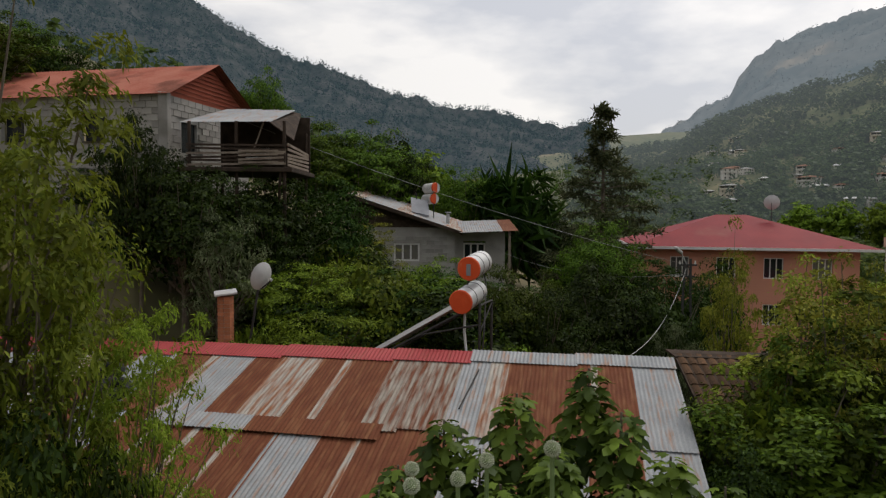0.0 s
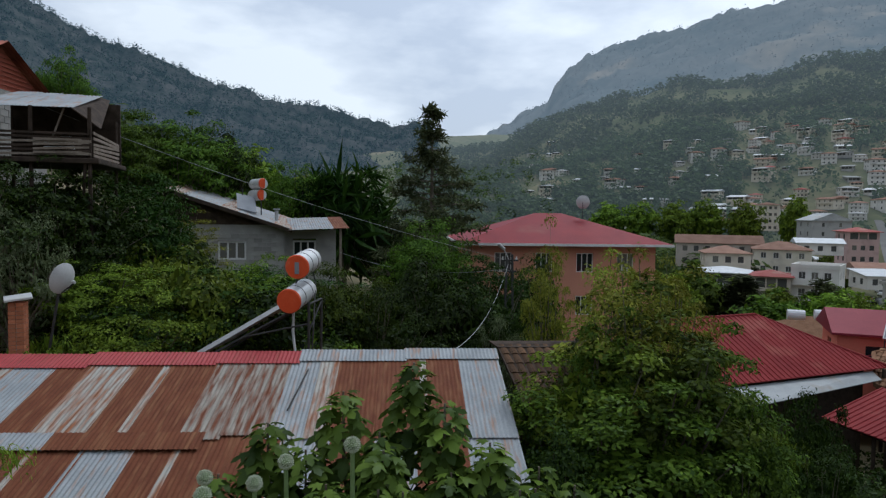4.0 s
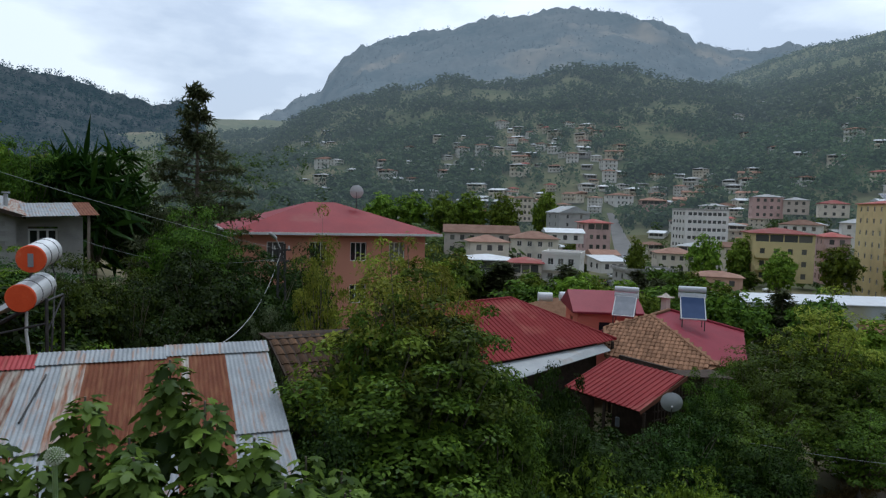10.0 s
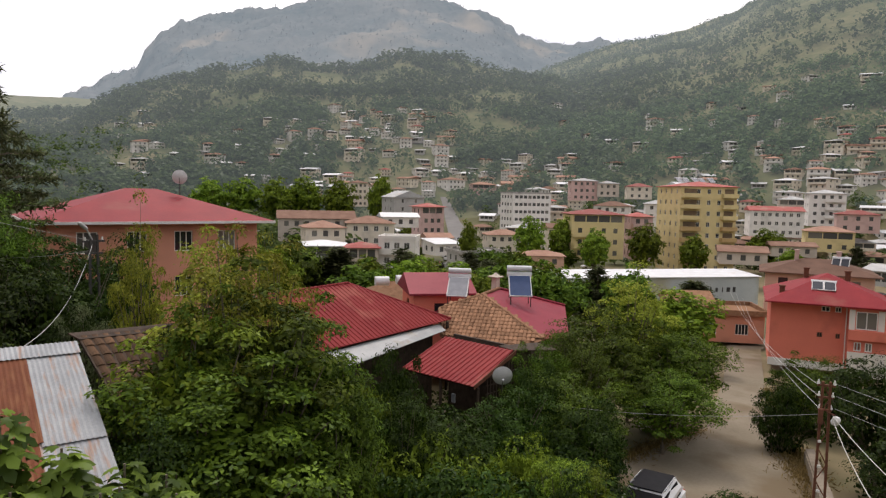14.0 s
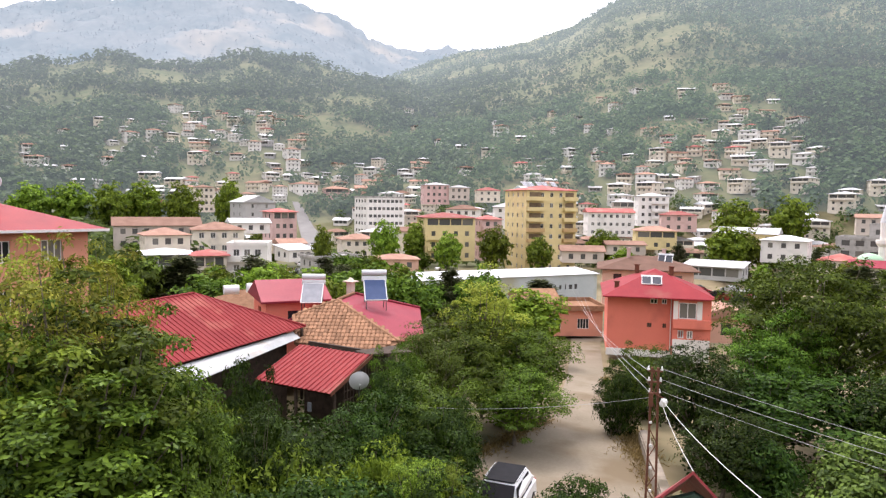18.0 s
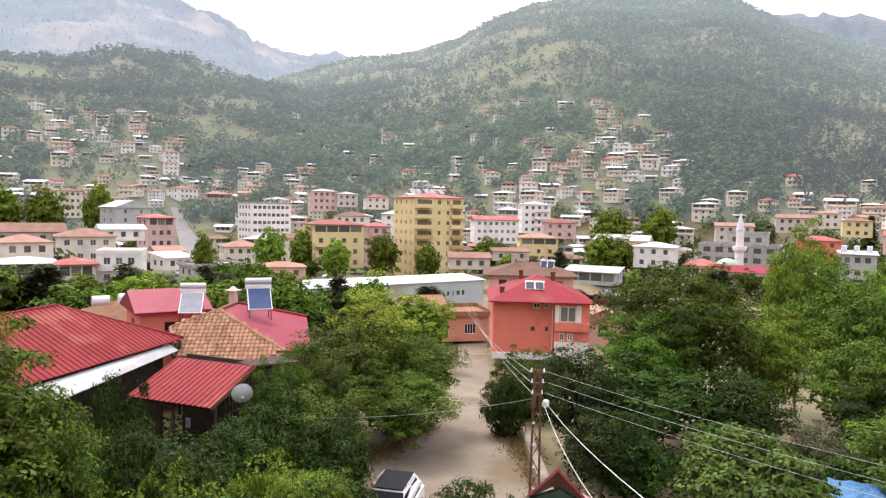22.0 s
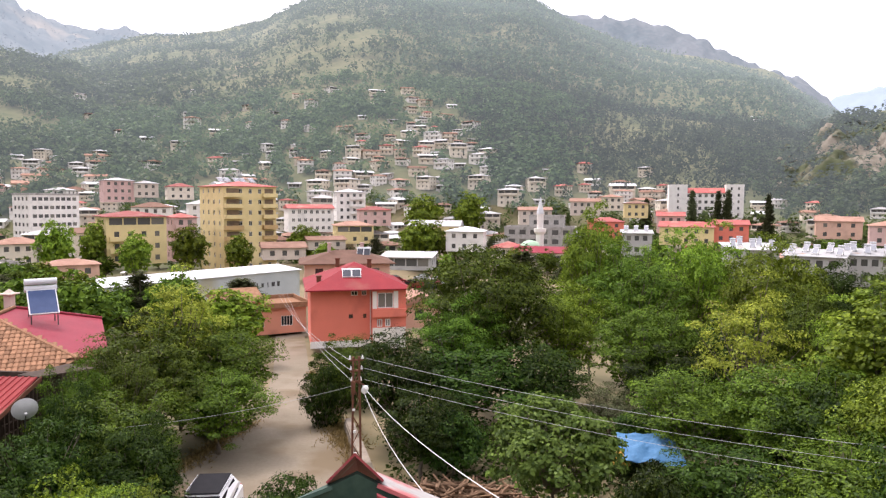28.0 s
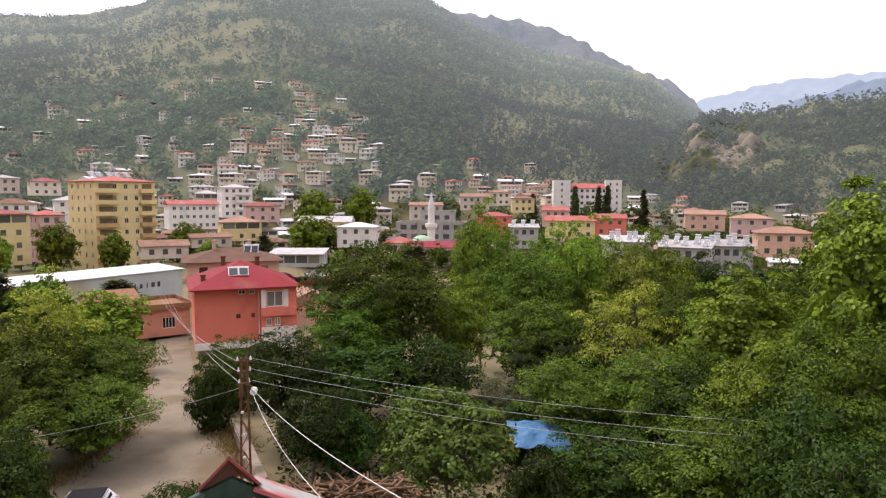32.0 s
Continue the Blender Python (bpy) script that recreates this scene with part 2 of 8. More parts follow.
# ---- mesh tools ----
class Geo:
    """Collects corners and faces of one mesh."""

    def __init__(self):
        self.v, self.f = [], []

    def add(self, vs, fs):
        k = len(self.v)
        self.v += [tuple(p) for p in vs]
        self.f += [tuple(i + k for i in q) for q in fs]
        return self

    def box(self, c, s, rz=0.0, m=None):
        x, y, z = (a / 2 for a in s)
        m = m or pose(*c, 0, 0, rz)
        vs = [m @ Vector(p) for p in ((-x, -y, -z), (x, -y, -z), (x, y, -z), (-x, y, -z), (-x, -y, z), (x, -y, z), (x, y, z), (-x, y, z))]
        return self.add(vs, ((3, 2, 1, 0), (4, 5, 6, 7), (0, 1, 5, 4), (1, 2, 6, 5), (2, 3, 7, 6), (3, 0, 4, 7)))

    def bbox(self, c, s, b=0.01, rz=0.0, m=None):
        """A box with chamfered edges."""
        m = m or pose(*c, 0, 0, rz)
        bm = bmesh.new()
        bmesh.ops.create_cube(bm, size=1)
        bmesh.ops.scale(bm, vec=s, verts=bm.verts)
        bmesh.ops.bevel(bm, geom=bm.edges[:], offset=b, segments=1, affect="EDGES")
        bm.verts.index_update()
        self.add([m @ v.co for v in bm.verts], [[v.index for v in f.verts] for f in bm.faces])
        bm.free()
        return self

    def cyl(self, p0, p1, r0, r1=None, n=12, caps=True):
        r1 = r0 if r1 is None else r1
        p0, p1 = Vector(p0), Vector(p1)
        q = (p1 - p0).to_track_quat("Z", "Y")
        vs = []
        for p, r in ((p0, r0), (p1, r1)):
            vs += [p + q @ Vector((r * math.cos(2 * math.pi * i / n), r * math.sin(2 * math.pi * i / n), 0)) for i in range(n)]
        fs = [(i, (i + 1) % n, n + (i + 1) % n, n + i) for i in range(n)]
        if caps:
            fs += [tuple(range(n - 1, -1, -1)), tuple(range(n, 2 * n))]
        return self.add(vs, fs)

    def tube(self, pts, r, n=6, r1=None):
        """A tapering tube through a row of points."""
        pts = [Vector(p) for p in pts]
        r1 = r if r1 is None else r1
        vs, fs = [], []
        for i, p in enumerate(pts):
            d = (pts[min(i + 1, len(pts) - 1)] - pts[max(i - 1, 0)])
            q = d.to_track_quat("Z", "Y")
            a = r + (r1 - r) * i / max(1, len(pts) - 1)
            vs += [p + q @ Vector((a * math.cos(2 * math.pi * j / n), a * math.sin(2 * math.pi * j / n), 0)) for j in range(n)]
            if i:
                fs += [((i - 1) * n + j, (i - 1) * n + (j + 1) % n, i * n + (j + 1) % n, i * n + j) for j in range(n)]
        fs += [tuple(range(n - 1, -1, -1)), tuple(range((len(pts) - 1) * n, len(pts) * n))]
        return self.add(vs, fs)

    def slab(self, corners, thick):
        """A flat polygon given thickness downwards along its normal."""
        c = [Vector(p) for p in corners]
        nn = (c[1] - c[0]).cross(c[-1] - c[0]).normalized() * thick
        k = len(c)
        fs = [tuple(range(k)), tuple(range(2 * k - 1, k - 1, -1))] + [(i, k + i, k + (i + 1) % k, (i + 1) % k) for i in range(k)]
        return self.add(c + [p - nn for p in c], fs)

    def wave(self, o, u, d, w, ln, pitch, depth, thick=0.006, square=False):
        """A corrugated sheet: from corner o, w wide along u, ln long along d, ribs along d."""
        o, u, d = Vector(o), Vector(u).normalized(), Vector(d).normalized()
        nn = u.cross(d).normalized()
        if nn.z < 0:
            nn = -nn
        xs = []
        k = max(1, round(w / pitch))
        p = w / k
        for i in range(k):
            if square:
                xs += [(i * p, 0), (i * p + p * 0.55, 0), (i * p + p * 0.65, depth), (i * p + p * 0.9, depth)]
            else:
                xs += [(i * p, 0), (i * p + p * 0.25, depth * 0.5), (i * p + p * 0.5, depth), (i * p + p * 0.75, depth * 0.5)]
        xs.append((w, 0))
        vs = []
        for s in (0, ln):
            vs += [o + u * a + d * s + nn * b for a, b in xs]
        for s in (0, ln):
            vs += [o + u * a + d * s + nn * (b - thick) for a, b in xs]
        n = len(xs)
        fs = []
        for i in range(n - 1):
            fs += [(i, i + 1, n + i + 1, n + i), (2 * n + i, 3 * n + i, 3 * n + i + 1, 2 * n + i + 1), (n + i, n + i + 1, 3 * n + i + 1, 3 * n + i), (i + 1, i, 2 * n + i, 2 * n + i + 1)]
        return self.add(vs, fs)

    def mesh(self, name):
        me = bpy.data.meshes.new(name)
        seen, index, vs = {}, [], []
        for p in self.v:
            k = (round(p[0], 4), round(p[1], 4), round(p[2], 4))
            if k not in seen:
                seen[k] = len(vs)
                vs.append(p)
            index.append(seen[k])
        me.from_pydata(vs, [], [tuple(index[i] for i in q) for q in self.f])
        return me


def part(name, geo, material, parent=None, label="", smooth=False):
    """Links a mesh as one object under a thing or a part."""
    me = geo if isinstance(geo, bpy.types.Mesh) else geo.mesh(name)
    if not me.materials:
        me.materials.append(material)
    if smooth:
        me.shade_smooth()
    ob = new(name, me)
    ob.parent = parent
    if label:
        tagged(ob, label)
    return ob


def thing(name, m, label, category, group=""):
    ob = new(name)
    ob.empty_display_size = 0.2
    ob.matrix_basis = m
    return tagged(ob, label, category, group)


def fast_mesh(name, verts, faces):
    """A mesh from arrays of corners and of equal-sized faces."""
    me = bpy.data.meshes.new(name)
    k = faces.shape[1]
    me.vertices.add(len(verts))
    me.vertices.foreach_set("co", np.ascontiguousarray(verts, dtype=np.float32).ravel())
    me.loops.add(faces.size)
    me.loops.foreach_set("vertex_index", np.ascontiguousarray(faces, dtype=np.int32).ravel())
    me.polygons.add(len(faces))
    me.polygons.foreach_set("loop_start", np.arange(0, faces.size, k, dtype=np.int32))
    me.polygons.foreach_set("loop_total", np.full(len(faces), k, dtype=np.int32))
    me.update(calc_edges=True)
    me.validate()
    return me


def spot(az, d):
    """Plan position at an azimuth (degrees clockwise from +y) and a distance."""
    return d * math.sin(radians(az)), d * math.cos(radians(az))


# ---- the lie of the land ----
def wobble(x, y, size, seed):
    """Smooth value noise on arrays, about -1 to 1."""
    rng = np.random.RandomState(seed)
    tab = rng.rand(128, 128) * 2 - 1
    u, v = np.asarray(x) / size, np.asarray(y) / size
    i, j = np.floor(u).astype(int), np.floor(v).astype(int)
    a, b = u - i, v - j
    a, b = a * a * (3 - 2 * a), b * b * (3 - 2 * b)
    g = lambda p, q: tab[p % 128, q % 128]
    return (g(i, j) * (1 - a) + g(i + 1, j) * a) * (1 - b) + (g(i, j + 1) * (1 - a) + g(i + 1, j + 1) * a) * b


def curve(az, xs, ys):
    return np.interp(az, xs, ys)


def hill(az, r, xs, els, r0, rpk, power=1.0, floor=-20.0, back_slope=0.35):
    """Height of one ridge: its crest stands at distance rpk at the elevations els."""
    top = rpk * np.tan(np.radians(curve(az, xs, els)))
    up = floor + (top - floor) * np.clip((r - r0) / (rpk - r0), 0, 1) ** power
    return np.where(r > rpk, np.maximum(floor, top - (r - rpk) * back_slope), up)


def ground_z(x, y):
    """Height of the ground; the eye is at zero."""
    x, y = np.asarray(x, float), np.asarray(y, float)
    r, az = np.hypot(x, y), np.degrees(np.arctan2(x, y))
    z = np.interp(x, (-400, -60, -30, -12, 0, 12, 25, 75, 110, 200), (120, 24, 9, -0.5, -6, -9.5, -12.6, -16.8, -19, -21))
    low = np.interp(x, (-40, -24, -17, 0), (12, 2, -6.4, -6.2))
    z = z + (np.minimum(z, low) - z) * np.clip((18.2 - y) / 1.4, 0, 1)
    z = z + 0.04 * np.clip(y - 14, 0, 40) * np.clip(1 - x / 60, 0, 1)
    z = z + np.clip((r - 6) / 20, 0, 1) * 0.35 * wobble(x, y, 6.0, 5) * np.where((x > 14) & (x < 80), 0.15, 1)
    town = hill(az, r, (-180, 5, 14, 18, 22, 33, 40, 44, 52, 58, 66, 180), (-8, -8, 2.0, 4.8, 6.9, 10.4, 10.6, 11.6, 10.4, 9.0, 5, 5), 330, 900)
    pines = hill(az, r, (-180, 48, 56, 61.5, 67, 70, 73, 76, 79, 81, 86, 92, 96, 100.5, 107, 110.5, 114.6, 118, 130, 180),
                 (2, 7, 10.5, 12.2, 13.2, 14.2, 16.0, 16.9, 17.3, 17.5, 17.0, 16.2, 14.2, 12.2, 10.6, 9.6, 6.8, 4, 3, 3), 300, 1700, 0.95)
    crag = hill(az, r, (-180, 108, 110.9, 112.2, 114.7, 118.3, 122, 127, 150, 180), (-6, -6, 0.5, 4.0, 6.0, 6.3, 6.8, 7.0, 9, 9), 320, 640, 0.8)
    far = np.maximum(np.maximum(town, pines), crag)
    rough = np.clip((r - 320) / 500, 0, 1)
    far = far + rough * (10 * wobble(x, y, 160, 1) + 5 * wobble(x, y, 60, 2) + 2.5 * wobble(x, y, 22, 3))
    rock = np.clip((az - 109.5) / 3, 0, 1) * np.clip((r - 380) / 60, 0, 1) * np.clip((720 - r) / 60, 0, 1)
    far = far + rock * (5 * np.abs(wobble(x, y, 30, 9)) + 4 * wobble(x, y, 11, 10))
    return np.where(far > z, far, z)


def gz(x, y):
    return float(ground_z(np.array([x]), np.array([y]))[0])


def polar_sheet(name, az, r, height):
    a, d = np.meshgrid(np.radians(az), r)
    x, y = d * np.sin(a), d * np.cos(a)
    z = height(x, y)
    n, k = len(r), len(az)
    i = np.arange(n - 1)[:, None] * k + np.arange(k - 1)[None, :]
    f = np.stack([i, i + k, i + k + 1, i + 1], -1).reshape(-1, 4)
    return fast_mesh(name, np.stack([x, y, z], -1).reshape(-1, 3), f)

# ---- ground, hills and mountains ----
M_GROUND = surf("grass_and_dry_soil", (0.07, 0.075, 0.032), (0.25, 0.19, 0.115), 0.02, 0.95, 0.6, fine=0.35, stain=(0.075, 0.08, 0.035), stain_at=0.52)
AZ = np.concatenate([np.arange(-180, -46, 4.0), np.arange(-46, 130, 0.16), np.arange(130, 180.1, 5.0)])
RAD = np.concatenate([np.array([0.02]), np.arange(0.8, 40, 1.2), np.geomspace(40, 300, 45), np.geomspace(305, 1700, 95), np.geomspace(1725, 4900, 16)])
NEAR = RAD[RAD < 345]
ground = part("ground", polar_sheet("ground", AZ, NEAR, ground_z), M_GROUND, smooth=True)
tagged(ground, "green and dry grassy hillside with terraced gardens and a flat valley floor", "ground", kind="structure")


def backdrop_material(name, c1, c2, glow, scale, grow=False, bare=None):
    """A far mountain with its haze painted in as emission."""
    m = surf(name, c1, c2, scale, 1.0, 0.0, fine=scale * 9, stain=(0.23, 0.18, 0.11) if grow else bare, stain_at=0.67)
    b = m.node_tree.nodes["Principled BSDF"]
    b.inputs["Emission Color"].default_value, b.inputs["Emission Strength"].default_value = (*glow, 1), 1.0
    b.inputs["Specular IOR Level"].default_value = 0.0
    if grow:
        m.node_tree.links.new(haze_strength(m.node_tree.nodes, m.node_tree.links), b.inputs["Emission Strength"])
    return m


def mountain(name, label, xs, els, r0, rpk, mat, lo, hi, jag, seed, power=1.0, step=0.14):
    def height(x, y):
        r, az = np.hypot(x, y), np.degrees(np.arctan2(x, y))
        z = hill(az, r, xs, els, r0, rpk, power, -40.0)
        k = np.clip((r - r0) / (rpk - r0), 0, 1)
        ridged = 1 - np.abs(wobble(x, y, rpk * 0.09, seed))
        return z + jag * (k * (1 - 0.75 * k) * 3.0 * (ridged - 0.6) + k * 0.55 * wobble(x, y, rpk * 0.03, seed + 1) + k * 0.4 * wobble(x, y, rpk * 0.008, seed + 2))
    r = np.concatenate([np.linspace(r0, rpk, 48), rpk + np.linspace(0.01, 0.12, 4) * rpk])
    ob = part(name, polar_sheet(name, np.arange(lo, hi, step), r, height), mat, smooth=True)
    tagged(ob, label, "mountain", kind="structure")
    return height


# emission colour that paints the haze onto the far slopes
HAZE_GLOW = (0.060, 0.070, 0.077)
M_HILL = backdrop_material("far_slope_haze_glow", (0.062, 0.078, 0.036), (0.145, 0.135, 0.072), HAZE_GLOW, 0.018, True)
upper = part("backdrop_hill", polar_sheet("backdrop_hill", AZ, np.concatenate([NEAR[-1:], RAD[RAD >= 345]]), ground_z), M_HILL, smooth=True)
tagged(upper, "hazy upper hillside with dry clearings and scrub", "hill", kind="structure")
# blue-grey tints and emission paint the haze over these mountains
M_WEST = backdrop_material("wooded_cliff_haze_glow", (0.02, 0.032, 0.025), (0.10, 0.098, 0.088), (0.016, 0.027, 0.041), 0.02)
M_NORTH = backdrop_material("wooded_mountain_haze_glow", (0.05, 0.07, 0.075), (0.12, 0.125, 0.12), (0.105, 0.124, 0.140), 0.004, bare=(0.25, 0.21, 0.16))
M_EAST = backdrop_material("rocky_mountain_haze_glow", (0.06, 0.075, 0.08), (0.14, 0.14, 0.14), (0.07, 0.085, 0.095), 0.006)
M_PALE = backdrop_material("pale_range_haze_glow", (0.10, 0.13, 0.16), (0.14, 0.17, 0.20), (0.14, 0.168, 0.20), 0.002)
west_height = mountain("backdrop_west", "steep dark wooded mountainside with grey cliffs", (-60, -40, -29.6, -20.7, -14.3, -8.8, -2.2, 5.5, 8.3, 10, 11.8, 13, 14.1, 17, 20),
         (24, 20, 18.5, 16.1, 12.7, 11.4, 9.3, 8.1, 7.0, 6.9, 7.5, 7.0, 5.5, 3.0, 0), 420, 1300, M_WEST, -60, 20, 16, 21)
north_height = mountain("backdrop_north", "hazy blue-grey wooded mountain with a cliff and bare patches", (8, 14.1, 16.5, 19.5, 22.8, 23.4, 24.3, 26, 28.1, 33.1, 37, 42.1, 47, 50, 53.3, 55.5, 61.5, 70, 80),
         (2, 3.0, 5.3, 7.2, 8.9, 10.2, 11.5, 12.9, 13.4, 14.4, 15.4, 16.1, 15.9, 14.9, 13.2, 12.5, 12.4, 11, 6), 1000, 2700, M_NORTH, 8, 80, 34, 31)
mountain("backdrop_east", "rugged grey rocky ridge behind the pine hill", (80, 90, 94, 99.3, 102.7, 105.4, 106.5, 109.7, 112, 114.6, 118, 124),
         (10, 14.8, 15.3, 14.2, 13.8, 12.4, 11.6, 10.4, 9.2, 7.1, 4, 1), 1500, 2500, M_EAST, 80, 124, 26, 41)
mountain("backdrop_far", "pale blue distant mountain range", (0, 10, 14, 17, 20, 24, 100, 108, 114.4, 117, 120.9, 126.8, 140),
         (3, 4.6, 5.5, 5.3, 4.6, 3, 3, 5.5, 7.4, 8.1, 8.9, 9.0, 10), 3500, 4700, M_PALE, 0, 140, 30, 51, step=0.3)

# nearer blue ridge, its haze again put into tint and emission
M_BLUE = backdrop_material("blue_range_haze_glow", (0.07, 0.095, 0.12), (0.10, 0.125, 0.15), (0.085, 0.11, 0.142), 0.003)
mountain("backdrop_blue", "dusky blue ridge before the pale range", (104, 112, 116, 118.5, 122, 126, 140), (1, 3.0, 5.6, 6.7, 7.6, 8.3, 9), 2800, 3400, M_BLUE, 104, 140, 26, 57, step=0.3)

# ---- trees ----
def leaf_cloud(name, pos, nrm, size, aspect=0.5, fold=0.25, lobes=False, along=None):
    """Many leaves as folded diamonds (or five-lobed blades), each an island of its own."""
    n = len(pos)
    rnd = np.random.randn(n, 3)
    nrm = nrm / (np.linalg.norm(nrm, axis=1, keepdims=True) + 1e-9)
    t = np.cross(nrm, rnd) if along is None else along - nrm * np.sum(along * nrm, axis=1, keepdims=True)
    t /= np.linalg.norm(t, axis=1, keepdims=True) + 1e-9
    b = np.cross(nrm, t)
    s = size[:, None]
    if lobes:
        half = [(0.10, -0.06, 0.0), (0.40, 0.02, -0.07), (0.26, 0.24, 0.01), (0.58, 0.52, -0.12), (0.20, 0.52, 0.0), (0.24, 0.78, -0.06)]
        shape = [(0, 0.26, 0.05), (0, 0, 0)] + half + [(0, 1.05, -0.16)] + [(-x, y, z) for x, y, z in half[::-1]]
        k_ = len(shape)
        v = np.stack([pos + s * (a * b + c * t + d * nrm) for a, c, d in shape], 1).reshape(-1, 3)
        k = np.arange(n)[:, None] * k_
        f = np.concatenate([k + np.array((0, q, q + 1 if q + 1 < k_ else 1))[None] for q in range(1, k_)])
        return fast_mesh(name, v, f)
    w = s * aspect * 0.5
    v = np.stack([pos, pos + t * s * 0.5 + b * w + nrm * s * fold * 0.3, pos + t * s, pos + t * s * 0.5 - b * w + nrm * s * fold * 0.3], 1).reshape(-1, 3)
    k = np.arange(n)[:, None] * 4
    f = np.concatenate([k + np.array([[0, 1, 2]]), k + np.array([[0, 2, 3]])])
    return fast_mesh(name, v, f)


def crown_points(rng, clumps, per, rx, rz, zc, clump_r, hollow=0.55, ragged=0.25, up=0.5, lean=0.0):
    """Leaf places over the skins of many overlapping boughs, whose leaves face outwards and upwards."""
    d = rng.randn(clumps, 3)
    d[:, 2] = np.where(d[:, 2] < -0.5, -0.6 * d[:, 2], d[:, 2])
    d /= np.linalg.norm(d, axis=1, keepdims=True)
    lobe = 1 + ragged * (0.55 * np.sin(2 * np.arctan2(d[:, 1], d[:, 0]) + rng.rand() * 6) + 0.45 * np.sin(3.3 * np.arctan2(d[:, 1], d[:, 0]) + 4 * d[:, 2] + rng.rand() * 6))
    rad = (hollow + (1 - hollow) * rng.rand(clumps) ** 0.55) * lobe
    c = d * rad[:, None] * np.array([rx, rx, rz])
    c[:, 2] += zc
    c[:, 0] += lean * (c[:, 2] - zc)
    cr = clump_r * (0.55 + 0.9 * rng.rand(clumps))
    q = rng.randn(clumps, per, 3)
    q[:, :, 2] = np.where(q[:, :, 2] < -0.35, -q[:, :, 2], q[:, :, 2])
    q /= np.linalg.norm(q, axis=2, keepdims=True)
    skin = 0.62 + 0.38 * rng.rand(clumps, per) ** 0.6 + 0.22 * np.abs(rng.randn(clumps, per)) * (rng.rand(clumps, per) < 0.3)
    p = c[:, None] + q * (cr[:, None] * skin)[..., None] * np.array([1, 1, 0.55])
    nrm = q * 0.9 + d[:, None] * 0.5 + np.array([0, 0, up]) + 0.45 * rng.randn(clumps, per, 3)
    return p.reshape(-1, 3), nrm.reshape(-1, 3), c


def limbs(rng, centres, h0, r0, zc, bend=0.25, every=2):
    """A tapered trunk that forks into limbs towards the leaf clumps."""
    g = Geo()
    top = Vector((rng.randn() * 0.1, rng.randn() * 0.1, max(h0, 0.35 * zc)))
    g.tube([(0, 0, -0.4), (rng.randn() * 0.05, rng.randn() * 0.05, top.z * 0.5), top], r0, 8, r0 * 0.72)
    for c in centres[::every]:
        c = Vector(c)
        mid = top.lerp(c, 0.5) + Vector((rng.randn(), rng.randn(), abs(rng.randn()))) * bend * 0.5
        g.tube([top - Vector((0, 0, 0.1)), top.lerp(mid, 0.5) + Vector((rng.randn(), rng.randn(), 0)) * bend * 0.2, mid, c], r0 * 0.38, 5, r0 * 0.06)
    return g


M_BARK = surf("bark", (0.09, 0.07, 0.05), (0.2, 0.17, 0.13), 4, 0.95, 0.8)
F_DARK = foliage("leaves_dark_green", (0.009, 0.021, 0.003), (0.043, 0.076, 0.009), 0.14)
F_MID = foliage("leaves_mid_green", (0.027, 0.053, 0.006), (0.110, 0.174, 0.016), 0.17)
F_LIGHT = foliage("leaves_light_green", (0.055, 0.095, 0.009), (0.195, 0.275, 0.024), 0.22)
F_YELLOW = foliage("leaves_yellow_green", (0.105, 0.128, 0.014), (0.28, 0.295, 0.036), 0.26)
F_ASH = foliage("ash_leaves_olive_green", (0.095, 0.135, 0.012), (0.235, 0.30, 0.03), 0.4)
F_GREY = foliage("leaves_grey_green", (0.06, 0.075, 0.03), (0.17, 0.19, 0.095))
F_PINE = foliage("pine_needles", (0.04, 0.052, 0.022), (0.105, 0.118, 0.05), 0.3)

KINDS = {}
SITES = []
USED = {}


def broadleaf(kind, seed, mat, rx, h, clumps, per, leaf, clump_r=0.62, name="tree", label="", hollow=0.55, ragged=0.25, trunk=0.16, aspect=0.5, lean=0.0, low=0.12, heart=0.2):
    """One broadleaved tree, h high and about 2 rx wide."""
    rng = np.random.RandomState(seed)
    np.random.seed(seed)
    rz = h * (1 - low) / 2 - clump_r * 0.4
    zc = h - rz - clump_r * 0.5
    p, nr, c = crown_points(rng, clumps, per, rx - clump_r * 0.5, rz, zc, clump_r, hollow, ragged, lean=lean)
    keep = p[:, 2] > 0.15
    p, nr = p[keep], nr[keep]
    size = leaf * (0.6 + 0.8 * rng.rand(len(p)))
    # the dense heart of the crown: larger leaves that close the view through it
    n_in = int(heart * clumps * per)
    w = rng.randn(n_in, 3)
    w *= (rng.rand(n_in) ** 0.4 * 0.74 / np.linalg.norm(w, axis=1))[:, None]
    w = w * np.array([rx, rx, rz]) + np.array([0, 0, zc])
    w = w[w[:, 2] > 0.2]
    p, nr = np.concatenate([p, w]), np.concatenate([nr, rng.randn(len(w), 3) + np.array([0, 0, 0.4])])
    size = np.concatenate([size, np.full(len(w), max(2.2 * leaf, 0.09 * rx))])
    root = thing(name, pose(0, 0, -500), label, "tree")
    part("trunk", limbs(rng, c[c[:, 2] > h * 0.2], h * 0.22, trunk, zc), M_BARK, root)
    part("crown", leaf_cloud("crown", p, nr, size, aspect), mat, root)
    KINDS[kind] = (root, rx, h)


